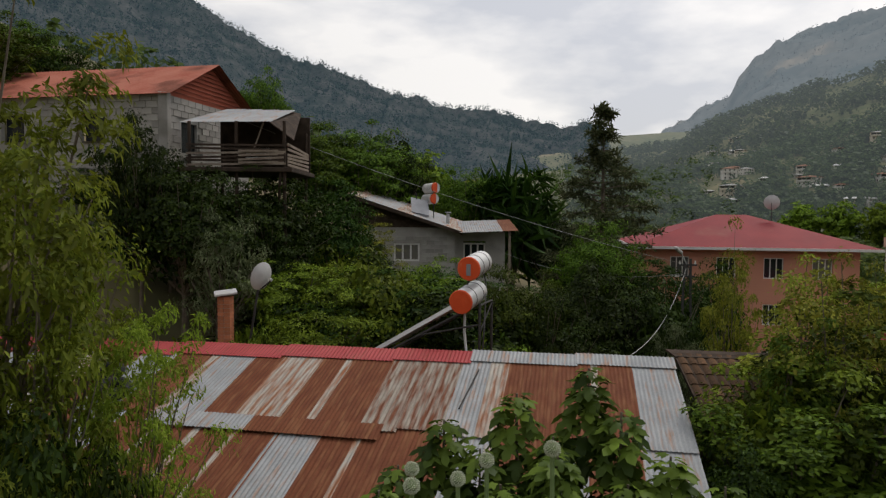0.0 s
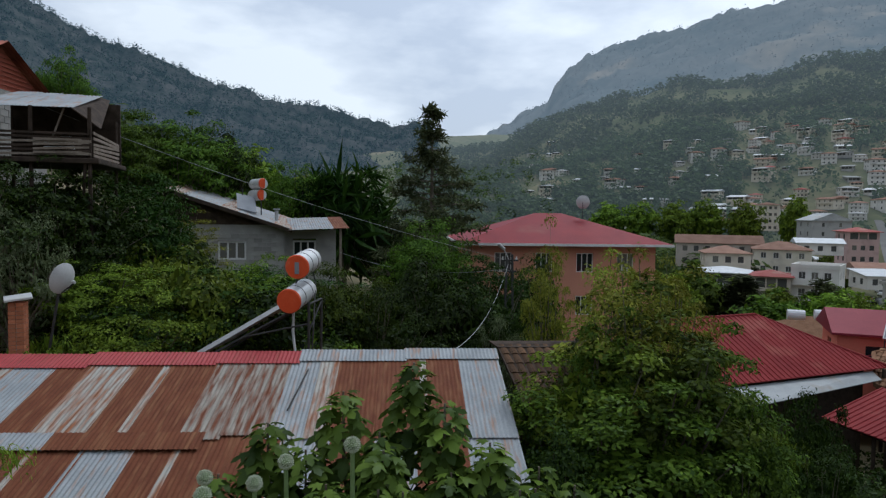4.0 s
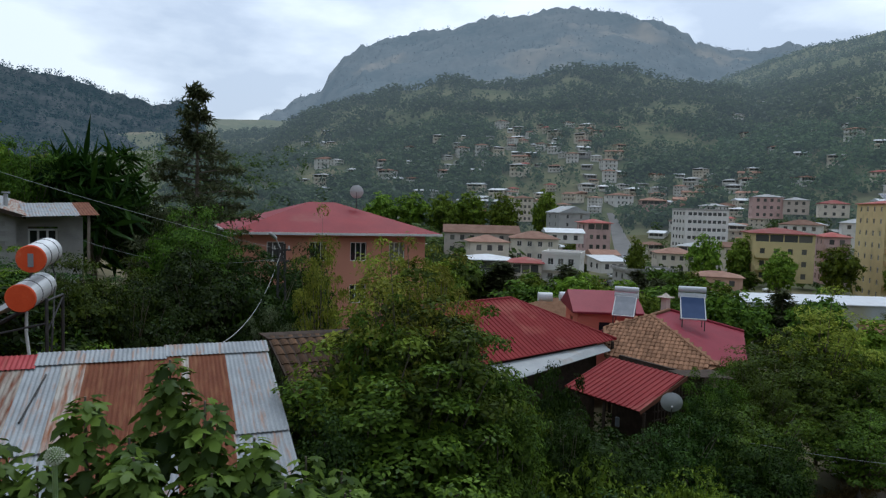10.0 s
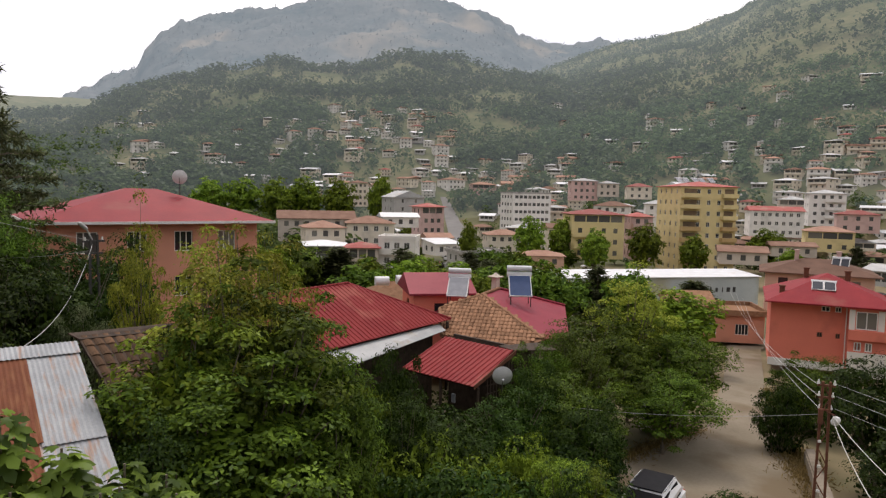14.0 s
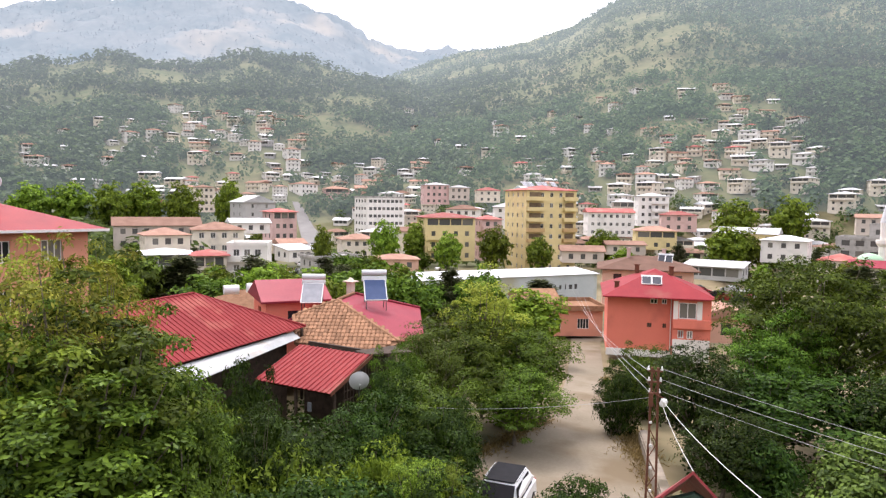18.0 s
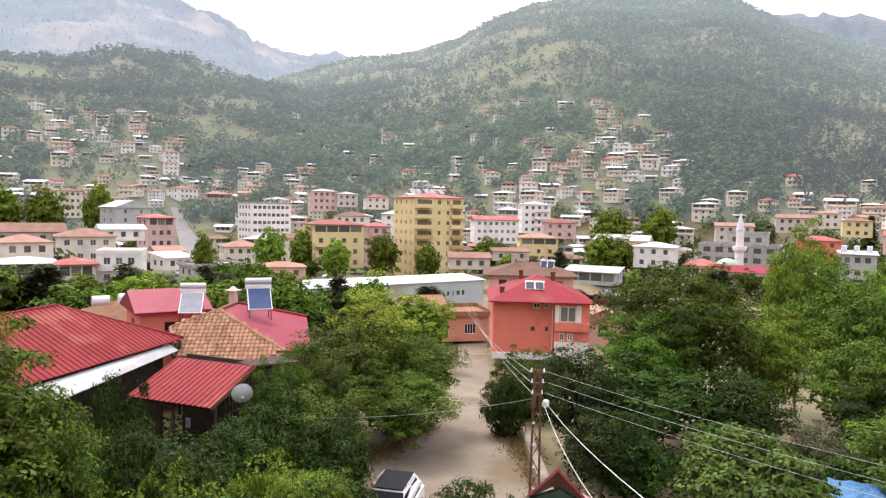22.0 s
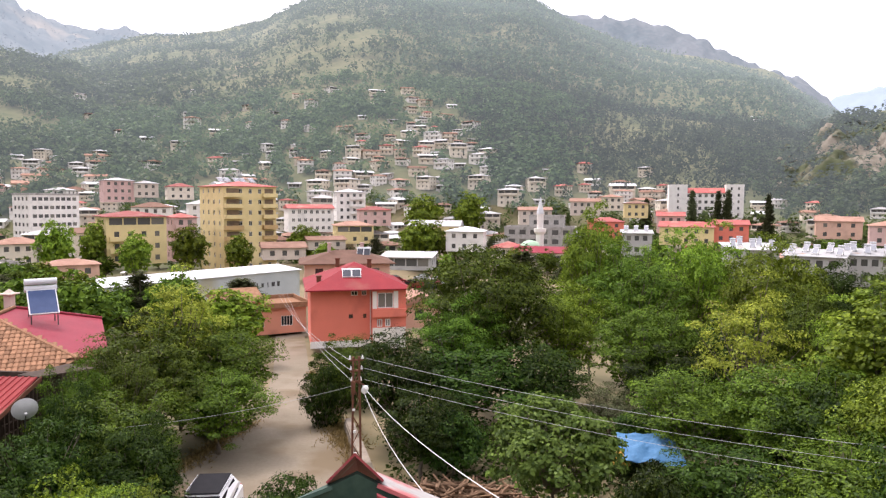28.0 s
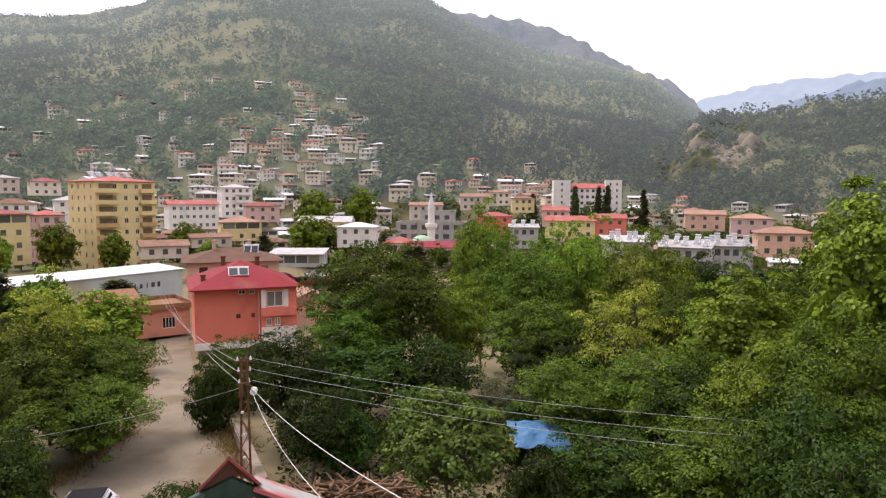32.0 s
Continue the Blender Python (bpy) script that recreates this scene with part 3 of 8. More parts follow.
def conifer(kind, seed, mat, rx, h, tiers, name="pine_tree", label="", droop=0.25, leaf=0.5, per=110, gap=0.35, top_thin=False):
    """A pine or fir: whorls of uneven boughs along a straight trunk."""
    rng = np.random.RandomState(seed)
    np.random.seed(seed)
    root = thing(name, pose(0, 0, -500), label, "tree")
    g = Geo()
    g.tube([(0, 0, -0.4), (0.05, 0, h * 0.5), (0, 0, h)], h * 0.018, 8, 0.02)
    ps, ns = [], []
    for i in range(tiers):
        k = i / (tiers - 1)
        z = h * (0.14 + 0.84 * k)
        reach = rx * (1 - k) ** 0.75 * (0.75 + 0.5 * rng.rand()) + 0.15
        if top_thin and k > 0.72:
            reach *= 0.8
        for j in range(5 if k < 0.8 else 4):
            if rng.rand() < gap * 0.5:
                continue
            a = rng.rand() * 6.283
            tip = np.array([math.cos(a) * reach, math.sin(a) * reach, z + reach * (0.12 - droop + 0.3 * k) + 0.2 * rng.randn()])
            base = np.array([0, 0, z])
            g.tube([base, (base + tip) / 2 + np.array([0, 0, 0.1]), tip], 0.03 * (1.3 - k) + 0.012, 4, 0.008)
            n = int(per * (0.35 + reach / rx))
            t = 0.25 + 0.75 * rng.rand(n) ** 0.7
            q = base + (tip - base) * t[:, None] + rng.randn(n, 3) * np.array([1, 1, 0.45]) * (0.10 + 0.11 * reach * (1.1 - t))[:, None]
            ps.append(q)
            ns.append(rng.randn(n, 3) * 0.6 + np.array([0, 0, 0.8]))
    p, nr = np.concatenate(ps), np.concatenate(ns)
    part("trunk", g, M_BARK, root)
    part("crown", leaf_cloud("crown", p, nr, leaf * (0.5 + 0.7 * rng.rand(len(p))), 0.28), mat, root)
    KINDS[kind] = (root, rx, h)


def put(kind, az, d, top, wide, turn=None, sink=0.0):
    """Stands a tree on the ground so that its crown is `wide` metres across and tops out at the height `top`."""
    root, rx, h = KINDS[kind]
    x, y = spot(az, d)
    z = gz(x, y) - sink
    sz = max(0.6, 1.04 * (top - z)) / h
    s = wide / (2 * rx)
    n = USED.get(kind, 0)
    turn = n * 77.0 if turn is None else turn
    m = pose(x, y, z, 0, 0, turn) @ Matrix.Diagonal((s, s, sz, 1))
    USED[kind] = n + 1
    if n == 0:
        root.matrix_basis = m
        return root
    return copy_thing(root, m @ Matrix.Diagonal([1 / a for a in root.scale] + [1]))


broadleaf("walnut", 1, F_MID, 3.6, 8.0, 130, 120, 0.145, 0.58, "walnut_tree", "leafy green walnut tree with a rounded crown", hollow=0.62, ragged=0.2)
broadleaf("walnut2", 21, F_MID, 3.4, 8.0, 115, 125, 0.145, 0.58, "walnut_tree", "spreading green walnut tree with an uneven crown", ragged=0.34, hollow=0.6)
broadleaf("dark", 2, F_DARK, 3.0, 6.0, 95, 95, 0.15, 0.5, "fruit_tree", "dense dark green fruit tree in a garden", hollow=0.62)
broadleaf("dark2", 22, F_DARK, 3.0, 7.0, 90, 100, 0.15, 0.5, "fruit_tree", "dark green fruit tree with a ragged crown", ragged=0.36)
broadleaf("light", 3, F_LIGHT, 2.8, 6.5, 100, 120, 0.125, 0.46, "mulberry_tree", "light green leafy mulberry tree", hollow=0.62)
broadleaf("yellow", 4, F_YELLOW, 2.4, 7.0, 70, 105, 0.125, 0.45, "apricot_tree", "yellowish green sparse fruit tree", ragged=0.4, heart=0.05)
broadleaf("olive", 5, F_GREY, 2.0, 4.0, 60, 100, 0.11, 0.38, "olive_tree", "grey-green olive tree with fine leaves", aspect=0.3)
broadleaf("bush", 6, F_LIGHT, 1.6, 2.2, 48, 95, 0.11, 0.34, "shrub", "low leafy green garden shrub", low=0.0, trunk=0.05)
broadleaf("bushdark", 7, F_DARK, 1.6, 2.2, 48, 95, 0.11, 0.34, "shrub", "low dark green garden shrub", low=0.0, trunk=0.05)
broadleaf("near", 23, F_ASH, 2.3, 6.0, 95, 110, 0.115, 0.4, "ash_tree", "light green leafy tree hanging over the shed roof", ragged=0.4, aspect=0.34, hollow=0.4, heart=0.03)
broadleaf("nearmid", 25, F_MID, 1.9, 7.0, 105, 140, 0.115, 0.36, "walnut_tree", "leafy green tree between the shed and the red roofs", ragged=0.3, hollow=0.55)
broadleaf("neargreen", 26, F_LIGHT, 1.7, 6.5, 75, 120, 0.115, 0.36, "plum_tree", "bright green leafy plum tree", ragged=0.35, hollow=0.5)
broadleaf("nearyellow", 27, F_YELLOW, 1.2, 6.5, 70, 95, 0.095, 0.34, "apricot_tree", "sparse yellowish apricot tree with thin twigs", ragged=0.5, hollow=0.45, heart=0.0)
broadleaf("feather", 41, F_DARK, 2.0, 6.0, 16, 60, 1.1, 0.5, "ailanthus_tree", "dark tree with long feathery drooping leaves", aspect=0.10, ragged=0.2)
broadleaf("plane", 29, F_LIGHT, 2.6, 8.5, 100, 120, 0.14, 0.46, "plane_tree", "tall yellowish green plane tree with large leaves", ragged=0.3, aspect=0.8, hollow=0.6)
broadleaf("town", 8, F_MID, 3.0, 7.0, 60, 40, 0.42, 0.62, "street_tree", "rounded green tree between the houses of the town")
broadleaf("townlight", 9, F_LIGHT, 3.0, 7.0, 60, 40, 0.42, 0.62, "street_tree", "leafy lighter green tree between the houses of the town")
conifer("pine", 11, F_PINE, 3.9, 13.0, 34, "pine_tree", "tall dark ragged pine tree with an open top", leaf=0.36, per=150, top_thin=True, gap=0.62)
conifer("cypress", 12, F_PINE, 0.9, 9.0, 26, "cypress_tree", "narrow dark green cypress", leaf=0.45, per=60, gap=0.1, droop=-0.3)
conifer("spruce", 13, F_PINE, 2.2, 11.0, 22, "fir_tree", "dark green fir tree in the town", leaf=0.6, per=50, gap=0.2)


# ---- woods on the far slopes ----
def woods(name, label, n, a0, a1, d0, d1, height, mat, seed, cards=14, cone=False, thin=None, surface=None, wide=0.42, card=None):
    """Far trees, each a ragged clump of leaf masses, in one mesh."""
    rng = np.random.RandomState(seed)
    np.random.seed(seed)
    a, d = np.radians(a0 + (a1 - a0) * rng.rand(n * 3)), d0 + (d1 - d0) * rng.rand(n * 3) ** 0.8
    x, y = d * np.sin(a), d * np.cos(a)
    edge = np.clip(np.minimum(np.degrees(a) - a0, a1 - np.degrees(a)) / 5.0, 0, 1)
    keep = (rng.rand(n * 3) < edge) & (wobble(x, y, 55, seed) + 0.6 * wobble(x, y, 20, seed + 1) + 0.5 * rng.randn(n * 3) > (thin if thin is not None else -0.1))
    x, y = x[keep], y[keep]
    for q0, q1 in SITES:
        qr = math.hypot(q0, q1)
        ahead = (x * q0 + y * q1) / qr - qr
        off = np.abs(x * q1 - y * q0) / qr
        ok = ~((off < 4.8) & (ahead > -17) & (ahead < 5))
        x, y = x[ok], y[ok]
    x, y = x[:n], y[:n]
    z = (surface or ground_z)(x, y)
    m = len(x)
    h = height * (0.55 + 0.8 * rng.rand(m))
    k = rng.rand(m, cards)
    ang = rng.rand(m, cards) * 6.283
    if cone:
        rad = h[:, None] * wide * 0.55 * (1 - k) * (0.4 + 0.6 * rng.rand(m, cards))
        up = h[:, None] * (0.12 + 0.85 * k)
    else:
        rad = h[:, None] * wide * np.sqrt(np.clip(1 - (2 * k - 1) ** 2, 0, 1)) * (0.5 + 0.5 * rng.rand(m, cards))
        up = h[:, None] * (0.18 + 0.72 * k)
    p = np.stack([x[:, None] + rad * np.cos(ang), y[:, None] + rad * np.sin(ang), z[:, None] + up], -1).reshape(-1, 3)
    flat = np.sqrt(np.clip(1 - (2 * k - 1) ** 2, 0, 1))
    nr = np.stack([np.cos(ang) * flat, np.sin(ang) * flat, (2 * k - 1) + 0.75], -1).reshape(-1, 3) + 0.15 * rng.randn(m * cards, 3)
    size = np.repeat(h, cards) * (card or (0.34 if not cone else 0.26)) * (0.6 + 0.8 * rng.rand(m * cards))
    ob = part(name, leaf_cloud(name, p, nr, size, 0.8), mat)
    return tagged(ob, label, "woods", kind="stuff")


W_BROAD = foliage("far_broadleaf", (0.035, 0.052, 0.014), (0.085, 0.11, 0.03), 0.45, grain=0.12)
# leaves of the far woods glow faintly, as painted haze
W_HILL = foliage("hillside_broadleaf_haze_glow", (0.034, 0.056, 0.022), (0.070, 0.098, 0.036), 0.45, haze_glow=HAZE_GLOW, grow=True, grain=0.1)
W_PINE = foliage("hillside_pines_haze_glow", (0.036, 0.055, 0.028), (0.058, 0.078, 0.038), 0.5, haze_glow=HAZE_GLOW, grow=True, grain=0.06)
W_DIM = foliage("far_mountain_pines_haze_glow", (0.016, 0.03, 0.022), (0.05, 0.068, 0.046), 0.35, haze_glow=(0.016, 0.027, 0.041), grain=0.05)
W_NORTH = foliage("northern_mountain_pines_haze_glow", (0.045, 0.06, 0.065), (0.08, 0.10, 0.10), 0.1, haze_glow=(0.100, 0.118, 0.134))

# ---- building materials ----
M_RED = surf("red_painted_roof_sheet", (0.17, 0.018, 0.020), (0.235, 0.032, 0.031), 0.7, 0.6, 0.15, fine=9, stain=(0.30, 0.09, 0.07), stain_at=0.62)
M_MAROON = surf("maroon_roof_sheet", (0.18, 0.016, 0.022), (0.245, 0.026, 0.03), 0.5, 0.55, 0.15, fine=7, stain=(0.22, 0.06, 0.05), stain_at=0.66)
M_MAGENTA = surf("faded_crimson_roof_sheet", (0.19, 0.022, 0.036), (0.25, 0.036, 0.05), 0.6, 0.5, 0.1, fine=8)
M_RUSTY = surf("rusted_red_roof_sheet", (0.30, 0.075, 0.045), (0.42, 0.16, 0.11), 1.1, 0.8, 0.4, fine=12, stain=(0.16, 0.05, 0.03), stain_at=0.55)
M_TILE = surf("weathered_clay_tile", (0.17, 0.09, 0.05), (0.31, 0.175, 0.105), 2.0, 0.9, 0.4, fine=14, spread=0.3)
M_ROOF_FAR = surf("far_clay_roof", (0.20, 0.115, 0.085), (0.31, 0.195, 0.145), 0.5, 0.95, 0.2, fine=5, spread=0.35)
M_RED_FAR = surf("faded_red_roof_sheet", (0.25, 0.065, 0.058), (0.33, 0.105, 0.09), 0.5, 0.7, 0.15, fine=5, stain=(0.3, 0.15, 0.12), stain_at=0.6, spread=0.25)
M_ROOF_GREY = surf("grey_zinc_roof", (0.25, 0.255, 0.255), (0.42, 0.42, 0.41), 0.6, 0.55, 0.15, metal=0.0, fine=8, stain=(0.3, 0.2, 0.14), stain_at=0.68, spread=0.2)
M_BROWN = surf("brown_roof_sheet", (0.10, 0.058, 0.042), (0.155, 0.09, 0.065), 0.6, 0.8, 0.2, fine=8)
M_WHITE = surf("white_painted_metal", (0.50, 0.51, 0.52), (0.64, 0.65, 0.66), 0.8, 0.45, 0.1, fine=10, stain=(0.5, 0.47, 0.43), stain_at=0.68)
M_PLASTER = {}
for pname, a in (("white", (0.74, 0.71, 0.66)), ("cream", (0.70, 0.63, 0.52)), ("beige", (0.54, 0.47, 0.40)), ("pinkish", (0.58, 0.40, 0.36)),
                 ("yellow", (0.70, 0.57, 0.29)), ("grey", (0.42, 0.41, 0.39)), ("coral", (0.70, 0.20, 0.14)), ("salmon", (0.60, 0.28, 0.19)),
                 ("green", (0.40, 0.50, 0.42)), ("ochre", (0.50, 0.34, 0.16)), ("orange", (0.58, 0.36, 0.22)), ("peach", (0.62, 0.40, 0.30))):
    M_PLASTER[pname] = surf(pname + "_plaster", tuple(c * 0.86 for c in a), a, 0.5, 0.9, 0.2, fine=12, stain=tuple(c * 0.72 for c in a), stain_at=0.64)
M_CONCRETE = surf("raw_concrete", (0.28, 0.27, 0.25), (0.40, 0.38, 0.35), 0.9, 0.95, 0.4, fine=14, stain=(0.2, 0.19, 0.17), stain_at=0.6)
M_BLOCK = surf("cinder_block", (0.26, 0.25, 0.23), (0.40, 0.38, 0.35), 2.0, 0.95, 0.6, fine=30, spread=0.2)
M_PANE = glass("window_glass", (0.02, 0.024, 0.028))
M_PANE_CURTAIN = glass("curtained_window_glass", (0.16, 0.15, 0.13), 0.15)
M_PANE_TOWN = glass("hazy_window_glass", (0.075, 0.075, 0.072), 0.2)
M_FRAME = surf("white_window_frame", (0.62, 0.61, 0.58), (0.72, 0.71, 0.68), 3, 0.5, 0.05)
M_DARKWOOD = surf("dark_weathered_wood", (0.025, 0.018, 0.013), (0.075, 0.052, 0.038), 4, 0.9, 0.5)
M_WOOD = surf("weathered_wood", (0.16, 0.12, 0.09), (0.30, 0.25, 0.20), 4, 0.9, 0.5)
M_STEEL = surf("dark_steel", (0.03, 0.03, 0.032), (0.07, 0.065, 0.06), 6, 0.6, 0.2)
M_RUST = surf("rusty_brown_steel", (0.10, 0.04, 0.025), (0.17, 0.07, 0.04), 6, 0.8, 0.3)
M_DISH = surf("pale_grey_dish_paint", (0.42, 0.42, 0.41), (0.56, 0.56, 0.55), 3, 0.5, 0.05)
M_PANEL = surf("dark_blue_collector_glass", (0.03, 0.055, 0.13), (0.05, 0.08, 0.17), 2, 0.5, 0.0)
M_PANEL_DARK = surf("dark_slate_collector_glass", (0.012, 0.016, 0.026), (0.025, 0.03, 0.042), 2, 0.6, 0.0)
M_PANEL_GREY = surf("grey_collector_glass", (0.20, 0.21, 0.23), (0.30, 0.31, 0.33), 2, 0.15, 0.0)
M_TANK = surf("tank_sheet_steel", (0.55, 0.55, 0.54), (0.68, 0.68, 0.67), 3, 0.35, 0.1, metal=0.3)
M_ORANGE = surf("orange_red_tank_cap", (0.62, 0.075, 0.02), (0.72, 0.11, 0.035), 4, 0.5, 0.05, stain=(0.72, 0.28, 0.16), stain_at=0.68)
M_ROAD = surf("pale_worn_concrete_road", (0.155, 0.13, 0.092), (0.225, 0.19, 0.14), 0.35, 0.95, 0.3, fine=6, stain=(0.14, 0.107, 0.066), stain_at=0.54)

for m_ in (M_RED, M_MAROON, M_MAGENTA, M_RED_FAR, M_ROOF_FAR, M_ROOF_GREY, M_BROWN, M_TILE):
    m_.node_tree.nodes["Principled BSDF"].inputs["Specular IOR Level"].default_value = 0.08
PANES = {}


def pane_mesh(w, h, mat):
    key = (round(w, 2), round(h, 2), mat.name)
    if key not in PANES:
        me = Geo().box((0, 0, 0), (w, 0.03, h)).mesh("pane")
        me.materials.append(mat)
        PANES[key] = me
    return PANES[key]


def frame_mesh(w, h, mat, bars=1, thick=0.06):
    key = (round(w, 2), round(h, 2), mat.name, bars, "frame")
    if key not in PANES:
        g = Geo()
        step = (w - thick) / (bars + 1)
        facade(g, pose(-w / 2, -0.03, -h / 2), w, h, [(thick + i * step, i * step + step, thick, h - thick) for i in range(bars + 1)], 0.06)
        me = g.mesh("window_frame")
        me.materials.append(mat)
        PANES[key] = me
    return PANES[key]


def facade(g, m, w, h, holes, deep=0.16):
    """One wall face with openings through it: x to the right, z up, outside towards -y."""
    xs = sorted({0.0, w, *[a for o in holes for a in (o[0], o[1])]})
    zs = sorted({0.0, h, *[a for o in holes for a in (o[2], o[3])]})
    for i in range(len(xs) - 1):
        for j in range(len(zs) - 1):
            cx, cz = (xs[i] + xs[i + 1]) / 2, (zs[j] + zs[j + 1]) / 2
            if any(o[0] < cx < o[1] and o[2] < cz < o[3] for o in holes):
                continue
            g.add([m @ Vector(p) for p in ((xs[i], 0, zs[j]), (xs[i + 1], 0, zs[j]), (xs[i + 1], 0, zs[j + 1]), (xs[i], 0, zs[j + 1]))], ((0, 1, 2, 3),))
    for a, b, c, d in holes:
        ring = ((a, c), (b, c), (b, d), (a, d))
        vs = [m @ Vector((x, 0, z)) for x, z in ring] + [m @ Vector((x, deep, z)) for x, z in ring]
        g.add(vs, [(i, i + 4, (i + 1) % 4 + 4, (i + 1) % 4) for i in range(4)])


def roof_geo(kind, w, d, h, rise, over):
    """Roof over a w x d plan with its eaves at height h: hip, gable (ridge along x), gablex (ridge along y), shed or flat."""
    g = Geo()
    x0, x1, y0, y1 = -over, w + over, -over, d + over
    t = 0.12
    low = [(x0, y0, h - t), (x1, y0, h - t), (x1, y1, h - t), (x0, y1, h - t)]
    eave = [(x0, y0, h), (x1, y0, h), (x1, y1, h), (x0, y1, h)]
    rim = ((3, 2, 1, 0), (0, 1, 5, 4), (1, 2, 6, 5), (2, 3, 7, 6), (3, 0, 4, 7))
    if kind in ("hip", "gable", "gablex"):
        wide = x1 - x0 >= y1 - y0 if kind == "hip" else kind == "gable"
        s = min(x1 - x0, y1 - y0) / 2 if kind == "hip" else 0.0
        if wide:
            a, b = (x0 + s, (y0 + y1) / 2, h + rise), (x1 - s, (y0 + y1) / 2, h + rise)
            top = ((4, 5, 9, 8), (6, 7, 8, 9), (7, 4, 8), (5, 6, 9))
        else:
            a, b = ((x0 + x1) / 2, y0 + s, h + rise), ((x0 + x1) / 2, y1 - s, h + rise)
            top = ((5, 6, 9, 8), (7, 4, 8, 9), (4, 5, 8), (6, 7, 9))
        g.add(low + eave + [a, b], rim + top)
    elif kind == "shed":
        up = [(x0, y0, h), (x1, y0, h), (x1, y1, h + rise), (x0, y1, h + rise)]
        g.add([(x, y, z - t) for x, y, z in up] + up, rim + ((4, 5, 6, 7),))
    else:
        k, hh = 0.2, h + 0.55
        outer = [(x, y, hh) for x, y, _ in eave]
        inner = [(x0 + k, y0 + k, hh), (x1 - k, y0 + k, hh), (x1 - k, y1 - k, hh), (x0 + k, y1 - k, hh)]
        deck = [(x, y, h + 0.05) for x, y, _ in inner]
        g.add(low + outer + inner + deck, rim + tuple((4 + i, 4 + (i + 1) % 4, 8 + (i + 1) % 4, 8 + i) for i in range(4))
              + tuple((8 + i, 8 + (i + 1) % 4, 12 + (i + 1) % 4, 12 + i) for i in range(4)) + ((12, 13, 14, 15),))
    return g


def walls_geo(w, d, h, front, left, right, rear=(), gable=None, rise=0.0):
    g = Geo()
    facade(g, Matrix(), w, h, list(front))
    facade(g, pose(w, 0, 0, 0, 0, 90), d, h, list(right))
    facade(g, pose(0, d, 0, 0, 0, -90), d, h, list(left))
    facade(g, pose(w, d, 0, 0, 0, 180), w, h, list(rear))
    g.add(((0.2, 0.2, 0.05), (w - 0.2, 0.2, 0.05), (w - 0.2, d - 0.2, 0.05), (0.2, d - 0.2, 0.05)), ((0, 1, 2, 3),))
    if gable == "gable":
        for x in (0, w):
            g.add(((x, 0, h), (x, d, h), (x, d / 2, h + rise)), ((0, 1, 2) if x else (0, 2, 1),))
    elif gable == "gablex":
        for y in (0, d):
            g.add(((0, y, h), (w, y, h), (w / 2, y, h + rise)), ((0, 1, 2) if not y else (0, 2, 1),))
    elif gable == "shed":
        g.add(((0, d, h), (w, d, h), (w, d, h + rise), (0, d, h + rise)), ((1, 0, 3, 2),))
        for x in (0, w):
            g.add(((x, 0, h), (x, d, h), (x, d, h + rise)), ((0, 1, 2) if x else (0, 2, 1),))
    return g


def rows_of(width, n, storeys, sh, ww, wh, sill=0.95, base=0.0, margin=0.7, skip=()):
    """Window openings: n across, one row a storey."""
    out = []
    for s in range(storeys):
        for i in range(n):
            if (i, s) in skip:
                continue
            c = margin + (width - 2 * margin) * (i + 0.5) / n
            z = base + s * sh + sill
            out.append((c - ww / 2, c + ww / 2, z, z + wh))
    return out


